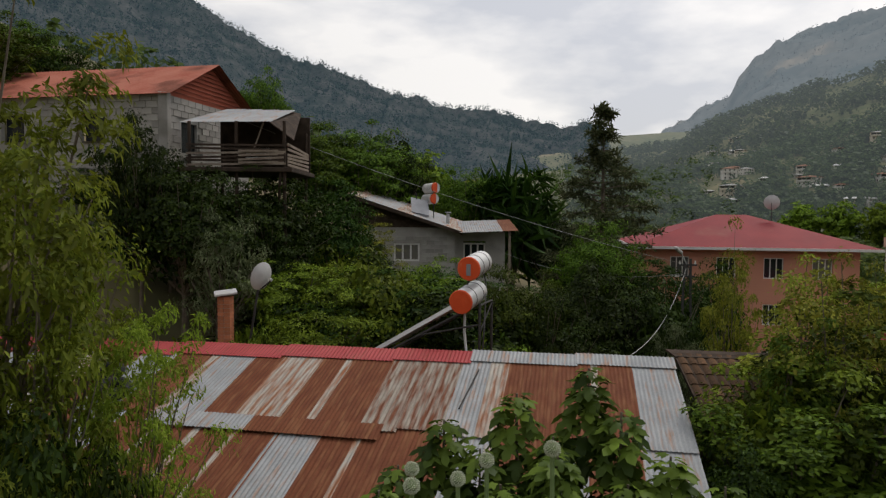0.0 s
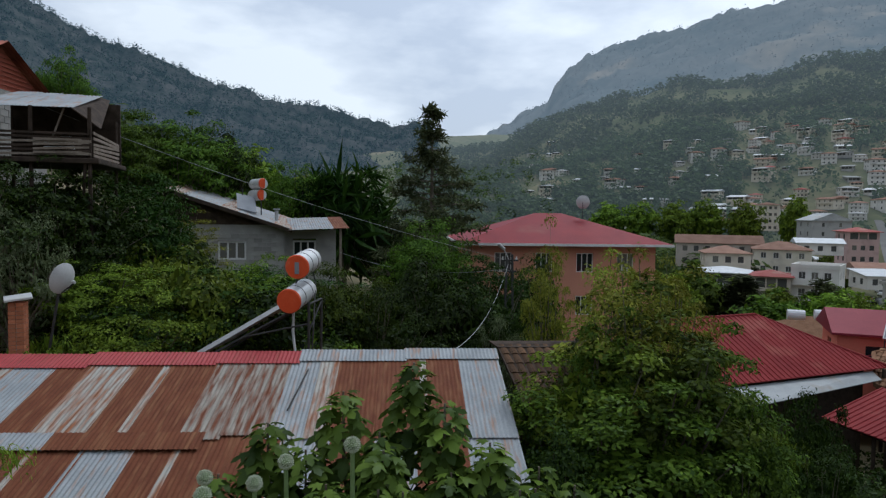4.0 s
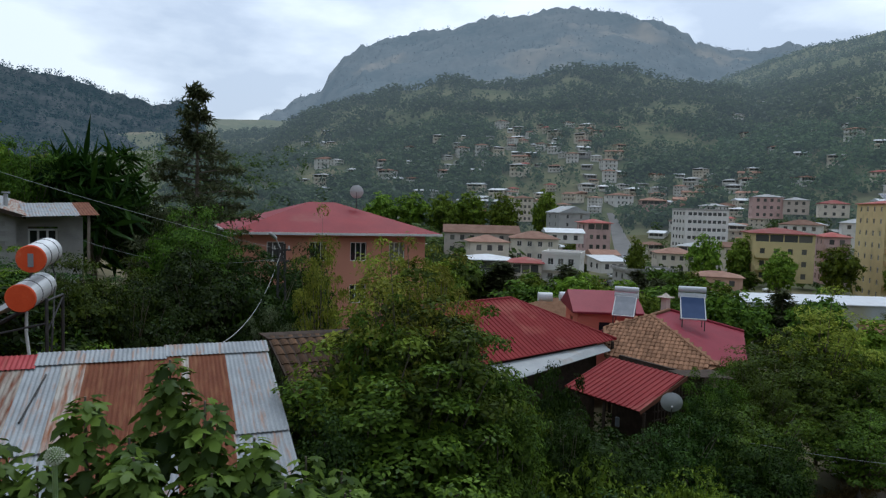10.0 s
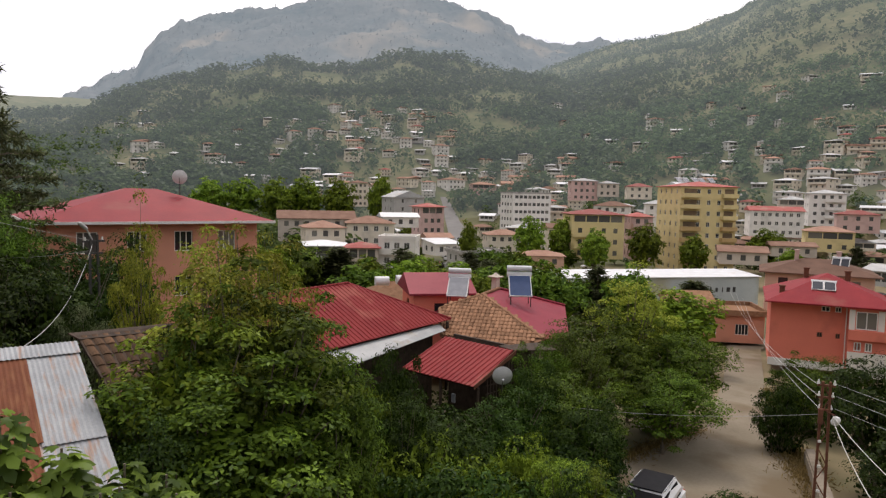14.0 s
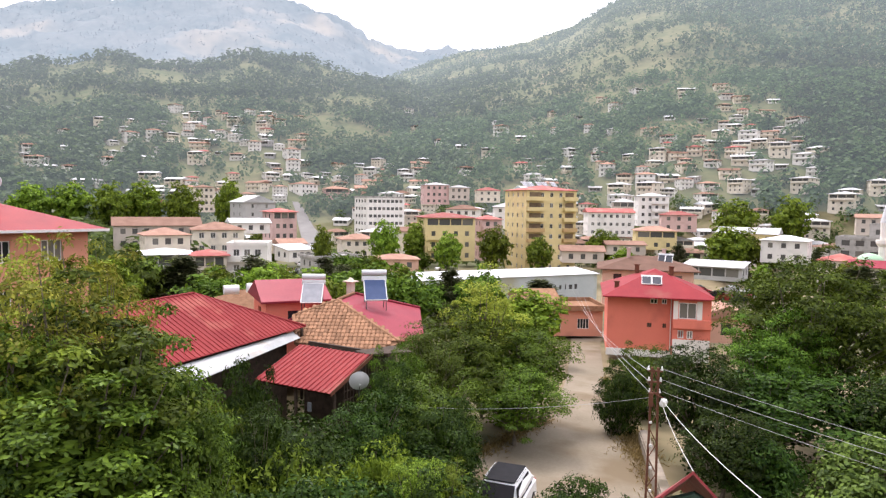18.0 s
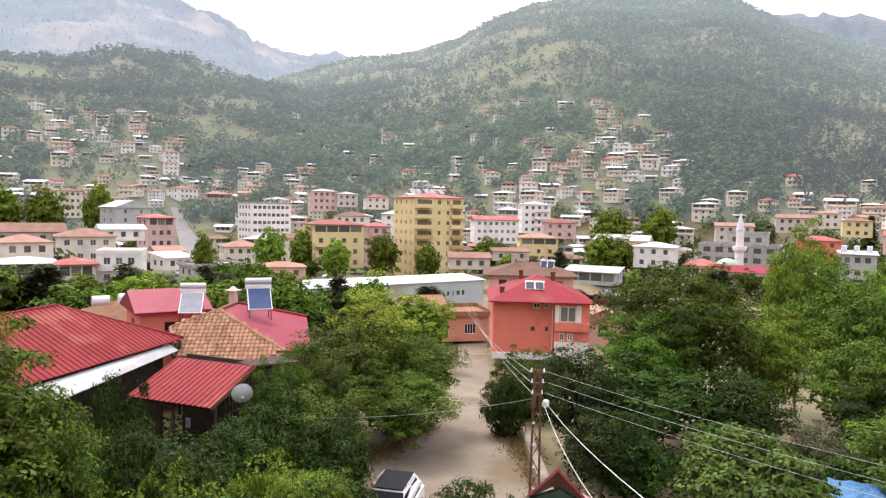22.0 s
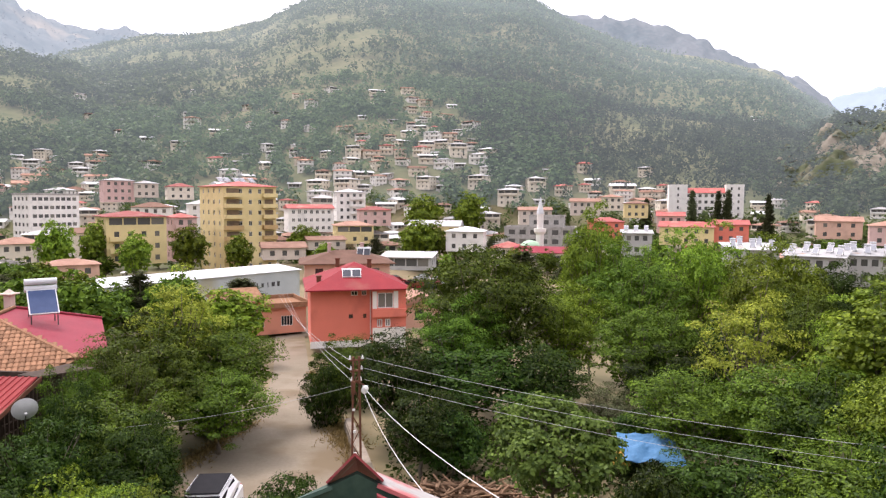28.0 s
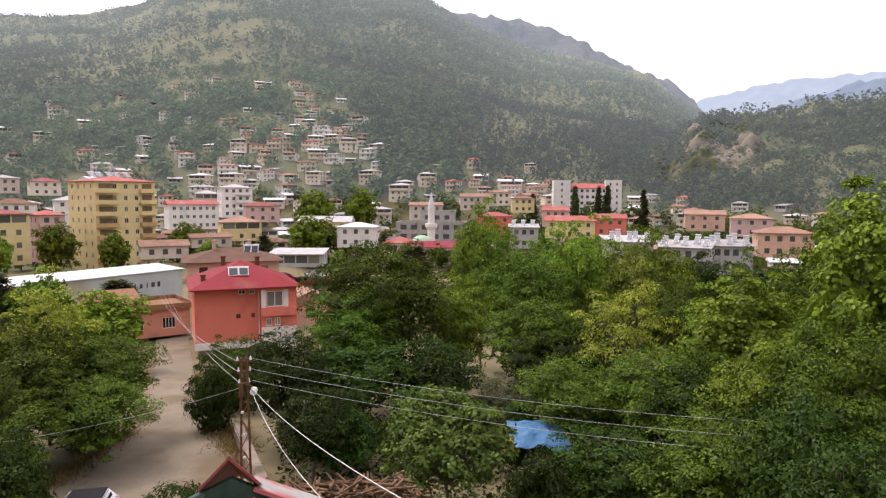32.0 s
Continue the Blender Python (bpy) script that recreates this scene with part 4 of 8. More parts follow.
def house(az, d, w, depth, storeys, wall, roof, kind="hip", turn=0.0, z=None, sh=2.9, rise=1.6, over=0.45, cols=3, side=2, ww=1.1, wh=1.25,
          name="house", label="", cat="house", group="", frames=0, balcony=(), chimney=0, base=0.0, pane=None, top=None, slab_mat=None, joined=False, open_top=False, drop=0):
    """A house whose front's middle stands at az, d and faces the eye, turned by `turn` degrees."""
    x, y = spot(az, d)
    h = storeys * sh + base
    if top is not None:
        z = top - h
    if z is None:
        z = min(gz(x, y), gz(*spot(az, d + depth))) - 0.2
    m = pose(x, y, z, 0, 0, -az + turn) @ Matrix.Translation((-w / 2, 0, 0))
    root = thing(name, m, label, cat, group)
    front, sides = rows_of(w, cols, storeys, sh, ww, wh, base=base), rows_of(depth, side, storeys, sh, ww, wh, base=base)
    # wide dark panes stand in for the shaded void of an open terrace
    if open_top:
        zt = base + (storeys - 1) * sh
        front = [q for q in front if q[2] < zt] + [(0.5 + (w - 1) * i / cols + 0.12, 0.5 + (w - 1) * (i + 1) / cols - 0.12, zt + 0.9, zt + sh - 0.35) for i in range(cols)]
    part("wall", walls_geo(w, depth, h, front, sides, sides, (), kind if kind in ("gable", "gablex", "shed") else None, rise), wall, root)
    part("roof", roof_geo(kind, w, depth, h, rise, over), roof, root)
    k = 0
    glaze = Geo()
    for face, hs in ((Matrix(), front), (pose(w, 0, 0, 0, 0, 90), sides), (pose(0, depth, 0, 0, 0, -90), sides)):
        for a, b, c, e in hs:
            k += 1
            pm = pane or (M_PANE_CURTAIN if k % 4 == 0 else M_PANE_TOWN if k % 3 == 0 or group else M_PANE)
            at = face @ Matrix.Translation(((a + b) / 2, 0.12, (c + e) / 2))
            if joined:
                glaze.box((0, 0, 0), (b - a, 0.03, e - c), m=at)
            elif frames:
                o = part("window", frame_mesh(b - a, e - c, M_FRAME, frames), None, root)
                o.matrix_basis = at
                p = part("pane", pane_mesh(b - a - 0.04, e - c - 0.04, pm), None, o)
                p.matrix_basis = Matrix.Translation((0, 0.02, 0))
            else:
                part("window", pane_mesh(b - a, e - c, pm), None, root).matrix_basis = at
    if joined:
        tagged(part("glazing", glaze, M_PANE_TOWN, root), "", "", kind="stuff")
    for bx0, bx1, s in balcony:
        g = Geo()
        zz = base + s * sh
        g.box(((bx0 + bx1) / 2, -0.6, zz), (bx1 - bx0, 1.2, 0.16))
        g.box(((bx0 + bx1) / 2, -1.15, zz + 0.55), (bx1 - bx0, 0.08, 0.95))
        for s2 in (bx0 + 0.04, bx1 - 0.04):
            g.box((s2, -0.56, zz + 0.55), (0.08, 1.1, 0.95))
        part("balcony", g, slab_mat or wall, root)
    for i in range(chimney):
        cx, cy = w * (0.3 + 0.4 * i), depth * 0.45
        g = Geo().box((cx, cy, h + rise * 0.9), (0.5, 0.5, rise * 1.0 + 0.7)).box((cx, cy, h + rise * 1.4 + 0.4), (0.7, 0.7, 0.1))
        part("chimney", g, M_PLASTER["pinkish"], root)
    return root


def solar_heater(m, label, panel=None, tanks=2, caps=None, wide=1.0, n_panels=1, legs=0.0):
    """A rooftop water heater: tilted collector on a stand with one or two tanks lying above it; faces -y."""
    root = thing("solar_water_heater", m, label, "solar heater", "rooftop solar heaters")
    ln, tilt = 1.6, radians(42)
    up = Vector((0, math.cos(tilt), math.sin(tilt)))
    W = wide * n_panels
    for i in range(n_panels):
        x = -W / 2 + wide * (i + 0.5)
        c = Vector((x, 0, 0.25)) + up * ln / 2
        fr = part("collector", Geo().box((0, 0, 0), (wide - 0.04, ln, 0.09), m=pose(*c, 42, 0, 0)), M_TANK, root)
        part("collector_glass", Geo().box((0, 0, 0), (wide - 0.14, ln - 0.1, 0.012), m=pose(*(c + Vector((0, -math.sin(tilt), math.cos(tilt))) * 0.052), 42, 0, 0)), panel or M_PANEL, fr)
    head = up * ln + Vector((0, 0.05, 0.25))
    for sx in (-W / 2 + 0.1, W / 2 - 0.1):
        g = Geo().box((sx, head.y, (head.z - 0.1 - legs) / 2), (0.05, 0.05, head.z - 0.1 + legs)).box((sx, 0.02, 0.1 - legs / 2), (0.05, 0.05, 0.2 + legs)).cyl((sx, 0.02, 0.22), (sx, head.y, 0.15), 0.025, n=5)
        part("stand", g, M_STEEL, root)
    for i in range(tanks):
        z = head.z + 0.06 + i * 0.36
        y = head.y + 0.12
        tank = part("tank", Geo().cyl((-W / 2 - 0.05, y, z), (W / 2 + 0.05, y, z), 0.165, n=14), M_WHITE if caps is None else M_TANK, root, smooth=False)
        if caps:
            for s in (-1, 1):
                part("tank_cap", Geo().cyl((s * (W / 2 + 0.05), y, z), (s * (W / 2 + 0.08), y, z), 0.17, n=14), caps, tank)
    return root


def dish(m, r, label, pole=0.6):
    """A satellite dish facing -y on a short pole."""
    root = thing("satellite_dish", m, label, "satellite dish", "satellite dishes")
    vs, fs, n, k = [], [], 24, 5
    for i in range(k + 1):
        a = r * i / k
        for j in range(n):
            t = 2 * math.pi * j / n
            vs.append((a * math.cos(t), 0.28 * a * a / r - 0.05, a * math.sin(t)))
    for i in range(k):
        fs += [(i * n + j, i * n + (j + 1) % n, (i + 1) * n + (j + 1) % n, (i + 1) * n + j) for j in range(n)]
    g = Geo().add(vs, fs).add([(x, y + 0.015, z) for x, y, z in vs], [q[::-1] for q in fs])
    part("reflector", g, M_DISH, root, smooth=True)
    part("arm", Geo().cyl((0, 0.0, -r * 0.9), (0, -r * 0.75, -r * 0.1), 0.018, n=5), M_STEEL, root)
    part("receiver", Geo().cyl((0, -r * 0.82, -r * 0.02), (0, -r * 0.66, -r * 0.02), 0.04, n=8), M_DISH, root)
    part("pole", Geo().cyl((0, 0.08, -pole - r * 0.3), (0, 0.08, 0), 0.03, n=6), M_STEEL, root)
    return root


def wire(name, a, b, sag, r, mat, label, group="overhead cables"):
    a, b = Vector(a), Vector(b)
    pts = [a.lerp(b, i / 14) - Vector((0, 0, sag * 4 * (i / 14) * (1 - i / 14))) for i in range(15)]
    ob = part(name, Geo().tube(pts, r, 5), mat)
    return tagged(ob, label, "cable", group)

# ---- the corrugated shed roof below the balcony ----
A11, P15 = radians(11), radians(15)
SHED_O = Vector((4.56, 13.38, -2.91))
SHED_U = Vector((-math.cos(A11), math.sin(A11), 0))
SHED_D = Vector((-math.sin(A11) * math.cos(P15), -math.cos(A11) * math.cos(P15), -math.sin(P15)))
SHED_N = SHED_D.cross(SHED_U).normalized()
if SHED_N.z < 0:
    SHED_N = -SHED_N


def shed_at(u, d, lift=0.0):
    return SHED_O + SHED_U * u + SHED_D * d + SHED_N * lift


def sheet_metal(name, c1, c2, rust, at, rough=0.6, metal=0.05):
    """Zinc sheet with rust that runs along the ribs."""
    m = surf(name, c1, c2, 1.6, rough, 0.25, metal=metal, fine=22)
    n, l = m.node_tree.nodes, m.node_tree.links
    b = n["Principled BSDF"]
    src = b.inputs["Base Color"].links[0].from_socket
    tc, mp, no = n.new("ShaderNodeTexCoord"), n.new("ShaderNodeMapping"), n.new("ShaderNodeTexNoise")
    mp.inputs["Scale"].default_value = (8.0, 0.9, 1.0)
    no.inputs["Scale"].default_value, no.inputs["Detail"].default_value = 1.5, 8
    l.new(tc.outputs["Object"], mp.inputs["Vector"])
    l.new(mp.outputs["Vector"], no.inputs["Vector"])
    oi, ad = n.new("ShaderNodeObjectInfo"), n.new("ShaderNodeVectorMath")
    l.new(oi.outputs["Random"], ad.inputs[1])
    l.new(tc.outputs["Object"], ad.inputs[0])
    l.new(ad.outputs[0], mp.inputs["Vector"])
    mr = n.new("ShaderNodeMapRange")
    mr.inputs["From Min"].default_value, mr.inputs["From Max"].default_value = at - 0.11, at + 0.13
    l.new(no.outputs["Fac"], mr.inputs["Value"])
    mx = n.new("ShaderNodeMix")
    mx.data_type = "RGBA"
    mx.inputs["B"].default_value = (*rust, 1)
    l.new(src, mx.inputs["A"])
    l.new(mr.outputs["Result"], mx.inputs["Factor"])
    l.new(mx.outputs["Result"], b.inputs["Base Color"])
    inv = n.new("ShaderNodeMapRange")
    inv.inputs["To Min"].default_value, inv.inputs["To Max"].default_value = metal, 0.0
    l.new(mr.outputs["Result"], inv.inputs["Value"])
    l.new(inv.outputs["Result"], b.inputs["Metallic"])
    return m


S_ZINC = sheet_metal("zinc_sheet", (0.21, 0.225, 0.235), (0.32, 0.335, 0.345), (0.30, 0.14, 0.06), 0.64)
S_PALE = sheet_metal("pale_zinc_sheet_rust_runs", (0.27, 0.255, 0.225), (0.38, 0.355, 0.31), (0.22, 0.075, 0.025), 0.52)
S_RUST = sheet_metal("rusted_sheet", (0.11, 0.034, 0.016), (0.165, 0.056, 0.025), (0.21, 0.095, 0.045), 0.60, 0.85, 0.0)
S_FLAKE = sheet_metal("flaking_rusted_sheet", (0.25, 0.225, 0.19), (0.34, 0.31, 0.265), (0.14, 0.045, 0.02), 0.49, 0.8, 0.05)
S_REDCAP = sheet_metal("red_painted_sheet", (0.30, 0.035, 0.04), (0.36, 0.06, 0.06), (0.22, 0.06, 0.04), 0.66, 0.6, 0.0)

shed = thing("corrugated_shed", Matrix(), "low shed roofed with patched rusty and zinc corrugated sheets", "shed")


def sheet(u0, u1, d0, d1, mat, lift, skew=0.0, label=""):
    o = shed_at(u0, d0, lift)
    end = shed_at(u0 + skew, d1, lift)
    me = Geo().wave((0, 0, 0), (1, 0, 0), (0, -1, 0), u1 - u0, (end - o).length, 0.078, 0.015).mesh("roof_sheet")
    ob = part("roof_sheet", me, mat, shed, label)
    x, y = SHED_U, -(end - o).normalized()
    zz = x.cross(y).normalized()
    if zz.z < 0:
        x, o = -x, o + SHED_U * (u1 - u0)
        zz = x.cross(y).normalized()
    ob.matrix_basis = Matrix((x, y, zz)).transposed().to_4x4()
    ob.matrix_basis.translation = o
    return ob


TOP = ((0.0, 0.84, S_ZINC), (0.8, 1.48, S_RUST), (1.44, 1.62, S_PALE), (1.6, 2.4, S_RUST), (2.36, 3.2, S_RUST), (3.15, 3.55, S_PALE), (3.5, 4.12, S_ZINC), (4.08, 4.9, S_FLAKE),
       (4.85, 5.55, S_FLAKE), (5.5, 6.38, S_RUST), (6.33, 6.55, S_PALE), (6.5, 7.02, S_RUST), (6.98, 7.9, S_PALE), (7.86, 8.5, S_RUST), (8.46, 9.3, S_ZINC), (9.25, 9.5, S_PALE), (9.45, 10.3, S_RUST),
       (10.25, 11.1, S_ZINC), (11.05, 11.8, S_RUST), (11.75, 12.6, S_PALE), (12.55, 13.4, S_RUST), (13.35, 14.2, S_ZINC), (14.15, 15.0, S_RUST), (14.95, 15.8, S_PALE))
for i, (a, b, mt) in enumerate(TOP):
    sheet(a, b, 0.2 + 0.03 * a, 3.12 - 0.1 * (i % 3 == 1), mt, 0.03 + 0.006 * (i % 2))
LOW = ((0.0, 0.9, S_ZINC), (0.85, 1.7, S_RUST), (1.65, 2.4, S_ZINC), (2.35, 3.1, S_RUST), (3.05, 3.9, S_ZINC), (3.85, 4.6, S_RUST), (4.55, 5.4, S_RUST), (5.35, 5.5, S_PALE), (5.45, 6.1, S_RUST),
       (6.05, 6.9, S_ZINC), (6.8, 7.6, S_RUST), (7.55, 7.68, S_PALE), (7.65, 8.3, S_RUST), (8.25, 8.42, S_PALE), (8.4, 9.1, S_RUST), (9.05, 9.2, S_PALE), (9.15, 10.0, S_RUST), (9.95, 10.8, S_ZINC), (10.75, 11.7, S_RUST), (11.65, 12.6, S_ZINC), (12.55, 12.75, S_PALE), (12.7, 13.5, S_RUST), (13.45, 14.3, S_PALE), (14.25, 15.1, S_RUST), (15.05, 15.9, S_ZINC))
for i, (a, b, mt) in enumerate(LOW):
    sheet(a, b, 2.95 + 0.05 * (i % 2), 5.9, mt, 0.0 + 0.006 * (i % 2))
for a, b, mt in ((6.55, 7.5, S_RUST), (7.45, 8.3, S_ZINC), (8.2, 9.4, S_ZINC), (5.1, 6.6, S_RUST)):
    sheet(a, b, 2.95, 3.42, mt, 0.055)
for a, b, mt in ((-0.02, 1.9, S_ZINC), (1.85, 4.0, S_ZINC), (3.95, 5.6, S_REDCAP), (5.55, 8.0, S_REDCAP), (7.95, 10.4, S_REDCAP), (10.35, 13.4, S_REDCAP), (13.35, 15.8, S_REDCAP)):
    sheet(a, b, -0.05 + 0.035 * a, 0.42 + 0.048 * a, mt, 0.062)
far_side = Geo()
far_side.slab((shed_at(-0.05, 0.0, 0.0), shed_at(15.8, 0.5, 0.0), shed_at(15.8, 0.5, 0.0) + Vector((0.5, 2.6, -0.9)), shed_at(-0.05, 0, 0) + Vector((0.5, 2.6, -0.9))), 0.03)
part("rear_roof_slope", far_side, S_RUST, shed)
wl_geo = Geo()
for p, q in (((0.25, 0.3), (0.25, 5.6)), ((0.25, 5.6), (15.6, 5.6)), ((15.6, 0.6), (15.6, 5.6))):
    a, b = shed_at(*p, -0.06), shed_at(*q, -0.06)
    lo = -9.6
    wl_geo.slab((a, b, (b.x, b.y, lo), (a.x, a.y, lo)), 0.18)
part("wall", wl_geo, M_BLOCK, shed, "rough grey block wall under the roof")

# the twin-tank water heater that stands on the ridge
stand = thing("solar_water_heater", Matrix(), "solar heater with two orange-capped tanks on a black stand", "solar heater", "rooftop solar heaters")
T1, T2 = Vector((*spot(2.2, 15.0), -1.23)), Vector((*spot(1.54, 14.7), -1.93))
axis = Vector((0.36, 1.0, 0.10)).normalized()
for c, ln in ((T1, 0.95), (T2, 1.15)):
    tk = part("tank", Geo().cyl(c, c + axis * ln, 0.262, n=28), M_TANK, stand, smooth=False)
    part("tank_cap", Geo().cyl(c - axis * 0.03, c + axis * 0.0, 0.25, 0.268, n=28), M_ORANGE, tk, "orange-red end cap")
    for k in (0.3, 0.75):
        part("tank_band", Geo().cyl(c + axis * ln * k, c + axis * (ln * k + 0.03), 0.266, n=28), M_STEEL, tk)
part("tank_cap_mark", Geo().bbox((0, 0, 0), (0.10, 0.012, 0.26), 0.004, m=Matrix.Translation(T1 - axis * 0.036) @ pose(0, 0, -0.02, 0, 0, -20)), M_PANEL_GREY, stand)
CL, CH = Vector((*spot(-5.86, 14.6), -3.03)), Vector((*spot(0.85, 14.75), -2.08))
side = Vector((0.36, 1.0, 0.0)).normalized()
along = (CH - CL).normalized()
cn = along.cross(side).normalized()
if cn.z < 0:
    cn = -cn
for i in range(2):
    o = side * (0.98 * i)
    col = part("collector", Geo().slab((CL + o, CL + o + side * 0.94, CH + o + side * 0.94, CH + o), 0.085), M_TANK, stand, "silver-edged flat collector")
    part("collector_glass", Geo().slab([p + cn * 0.012 for p in (CL + o + along * 0.06 + side * 0.05, CL + o + side * 0.89 + along * 0.06, CH + o + side * 0.89 - along * 0.06, CH + o + side * 0.05 - along * 0.06)], 0.01), M_PANEL, col)


def bar(a, b, r, mat, parent, name="strut", n=6):
    return part(name, Geo().cyl(a, b, r, n=n), mat, parent)


LT, LB = Vector((*spot(3.14, 14.7), -2.0)), Vector((*spot(2.75, 14.0), -3.62))
bar(LT + Vector((0, 0, 0.05)), Vector((LT.x, LT.y, -3.1)), 0.03, M_STEEL, stand, "leg")
bar(LT + side * 0.95, Vector((LT.x, LT.y, -3.3)) + side * 0.95, 0.03, M_STEEL, stand, "leg")
bar(Vector((LT.x, LT.y, -3.05)), LB, 0.025, M_STEEL, stand)
bar(CL - Vector((0, 0, 0.12)), CH - Vector((0, 0, 0.2)) + along * 0.3, 0.026, M_STEEL, stand, "rail")
bar(CL - Vector((0, 0, 0.18)) + side * 0.95, CH - Vector((0, 0, 0.2)) + along * 0.3 + side * 0.95, 0.026, M_STEEL, stand, "rail")
bar(CL.lerp(CH, 0.55) - Vector((0, 0, 0.15)), LT + Vector((0, 0, -0.42)), 0.02, M_STEEL, stand)
bar(LT, LT + side * 0.95, 0.022, M_STEEL, stand)
bar(LT + Vector((0, 0, -0.6)), LT + side * 0.95 + Vector((0, 0, -0.05)), 0.018, M_STEEL, stand)
bar(CL - Vector((0, 0, 0.06)), CL - Vector((0, 0, 0.34)) + SHED_D * 0.25, 0.022, M_RUST, stand, "foot")
bar(T2 - along * 0.2 + axis * 0.5, T1 + axis * 0.5, 0.02, M_STEEL, stand)
pipe = [T2 + axis * 0.3 + Vector((0, 0, -0.2)), T2 + axis * 0.2 + Vector((0.02, 0, -0.7)), T2 + axis * 0.1 + Vector((0.1, -0.1, -1.15))]
part("water_pipe", Geo().tube(pipe, 0.03, 8), M_DISH, stand, "grey insulated water pipe")
part("water_pipe", Geo().tube([T1 + axis * 0.9, T1 + axis * 0.95 + Vector((0.12, 0, -0.5)), LT + Vector((0.1, 0, -0.5)), LT + Vector((0.06, -0.05, -1.1)), shed_at(3.75, 0.9, 0.06), shed_at(3.9, 2.3, 0.06)], 0.017, 6), M_STEEL, stand, "black hose")

# ---- the red-roofed house beyond the trees ----
red_house = house(24.5, 46.0, 12.5, 10.5, 3, M_PLASTER["salmon"], M_MAROON, "hip", 14, top=-2.0, sh=2.9, rise=2.0, over=0.9, cols=4, side=3, ww=1.15, wh=1.3,
                  name="house", label="three-storey salmon plastered house under a maroon hip roof", frames=2)
for cx, cy, lx, ly in ((6.25, -0.93, 14.4, 0.05), (-0.93, 5.25, 0.05, 12.3), (13.43, 5.25, 0.05, 12.3)):
    part("eave_trim", Geo().box((cx, cy, 8.62), (lx, ly, 0.16)), M_FRAME, red_house, "white eave board")
dish(pose(*spot(25.9, 50.5), 0.85, 0, 0, -30), 0.5, "white satellite dish on a house roof", 1.1)

# ---- coral house, pink house and warehouse by the road ----
CM = pose(*spot(73.5, 70.0), -15.3, 0, 0, -71.5)
coral = thing("house", CM, "coral painted house with a maroon hip roof and a projecting bay", "house")
CW, CD, CH = 9.8, 9.5, 6.2
SMALL = [(4.15, 4.85, 5.4, 5.9), (5.25, 5.75, 5.4, 5.9), (3.9, 4.35, 3.0, 3.45), (5.4, 5.75, 3.0, 3.45)]
SIDEW = [(2.0, 2.6, 3.0, 3.9), (5.2, 5.8, 3.0, 3.9), (2.0, 2.6, 5.0, 5.9), (5.2, 5.8, 5.0, 5.9)]
part("wall", walls_geo(CW, CD, CH, SMALL, SIDEW, SIDEW), M_PLASTER["coral"], coral)
part("roof", roof_geo("hip", CW, CD + 0.9, CH, 2.35, 0.55), M_MAROON, coral).matrix_basis = Matrix.Translation((0, -0.9, 0))
for face, hs in ((Matrix(), SMALL), (pose(0, CD, 0, 0, 0, -90), SIDEW)):
    for a, b, c, e in hs:
        o = part("window", frame_mesh(b - a, e - c, M_FRAME if e > 5 else M_RUST, 1, 0.07), None, coral)
        o.matrix_basis = face @ Matrix.Translation(((a + b) / 2, 0.06, (c + e) / 2))
        part("pane", pane_mesh(b - a - 0.04, e - c - 0.04, M_PANE), None, o).matrix_basis = Matrix.Translation((0, 0.02, 0))
g = Geo()
BAY = [(0.55, 2.2, 4.15, 5.75), (0.5, 1.05, 2.2, 3.0), (1.35, 1.9, 2.2, 3.0)]
facade(g, pose(6.25, -0.9, 0), 3.55, CH, BAY)
facade(g, pose(6.25, 0, 0, 0, 0, -90), 0.9, CH, [])
facade(g, pose(9.8, -0.9, 0, 0, 0, 90), 0.9, CH, [])
bay = part("bay", g, M_PLASTER["coral"], coral, "coral projecting bay")
for bx, bz, bw_, bt_ in ((6.5, 4.95, 0.46, 1.9), (8.72, 4.95, 0.5, 1.9), (8.02, 1.0, 3.5, 2.2)):
    part("bay_panel", Geo().box((bx, -0.93, bz), (bw_, 0.03, bt_)), M_PLASTER["white"], bay, "white painted panel")
for a, b, c, e in BAY:
    o = part("bay_window", frame_mesh(b - a, e - c, M_FRAME, 1, 0.08), None, bay)
    o.matrix_basis = Matrix.Translation((6.25 + (a + b) / 2, -0.84, (c + e) / 2))
part("balcony_front", Geo().bbox((8.02, -1.05, 3.65), (3.6, 0.3, 0.9), 0.03), M_PLASTER["coral"], bay)
part("bay_glass", Geo().box((7.6, -0.8, 4.9), (1.6, 0.03, 1.6)).box((8.05, -0.8, 2.6), (1.6, 0.03, 0.8)), M_PANE_CURTAIN, bay)
for cx, cy, cz in ((0.9, 1.2, 6.9), (6.6, 4.6, 8.3), (3.2, 6.0, 8.3)):
    part("chimney", Geo().bbox((cx, cy, cz), (0.45, 0.45, 0.9), 0.02).bbox((cx, cy, cz + 0.5), (0.6, 0.6, 0.1), 0.02), M_RUST, coral)
part("drain_pipe", Geo().cyl((6.15, -0.1, 0), (6.15, -0.1, 6.1), 0.05, n=6), M_FRAME, coral)
part("plinth", Geo().box((4.9, -0.04, 0.35), (9.9, 0.1, 0.7)), M_FRAME, coral, "white painted plinth")
solar_heater(CM @ pose(4.3, 0.7, 7.02, -20, 0, -4), "twin-panel solar heater on a maroon house roof", M_PANEL_DARK, 1, None, 1.0, 2)
pink = house(70.4, 86.0, 8.6, 7.0, 1, M_PLASTER["salmon"], M_TILE, "flat", 14, top=-13.4, sh=3.4, rise=0.3, cols=2, side=2, ww=1.5, wh=1.3,
             name="house", label="low peach-coloured house with a flat roof at the road's end", frames=3)
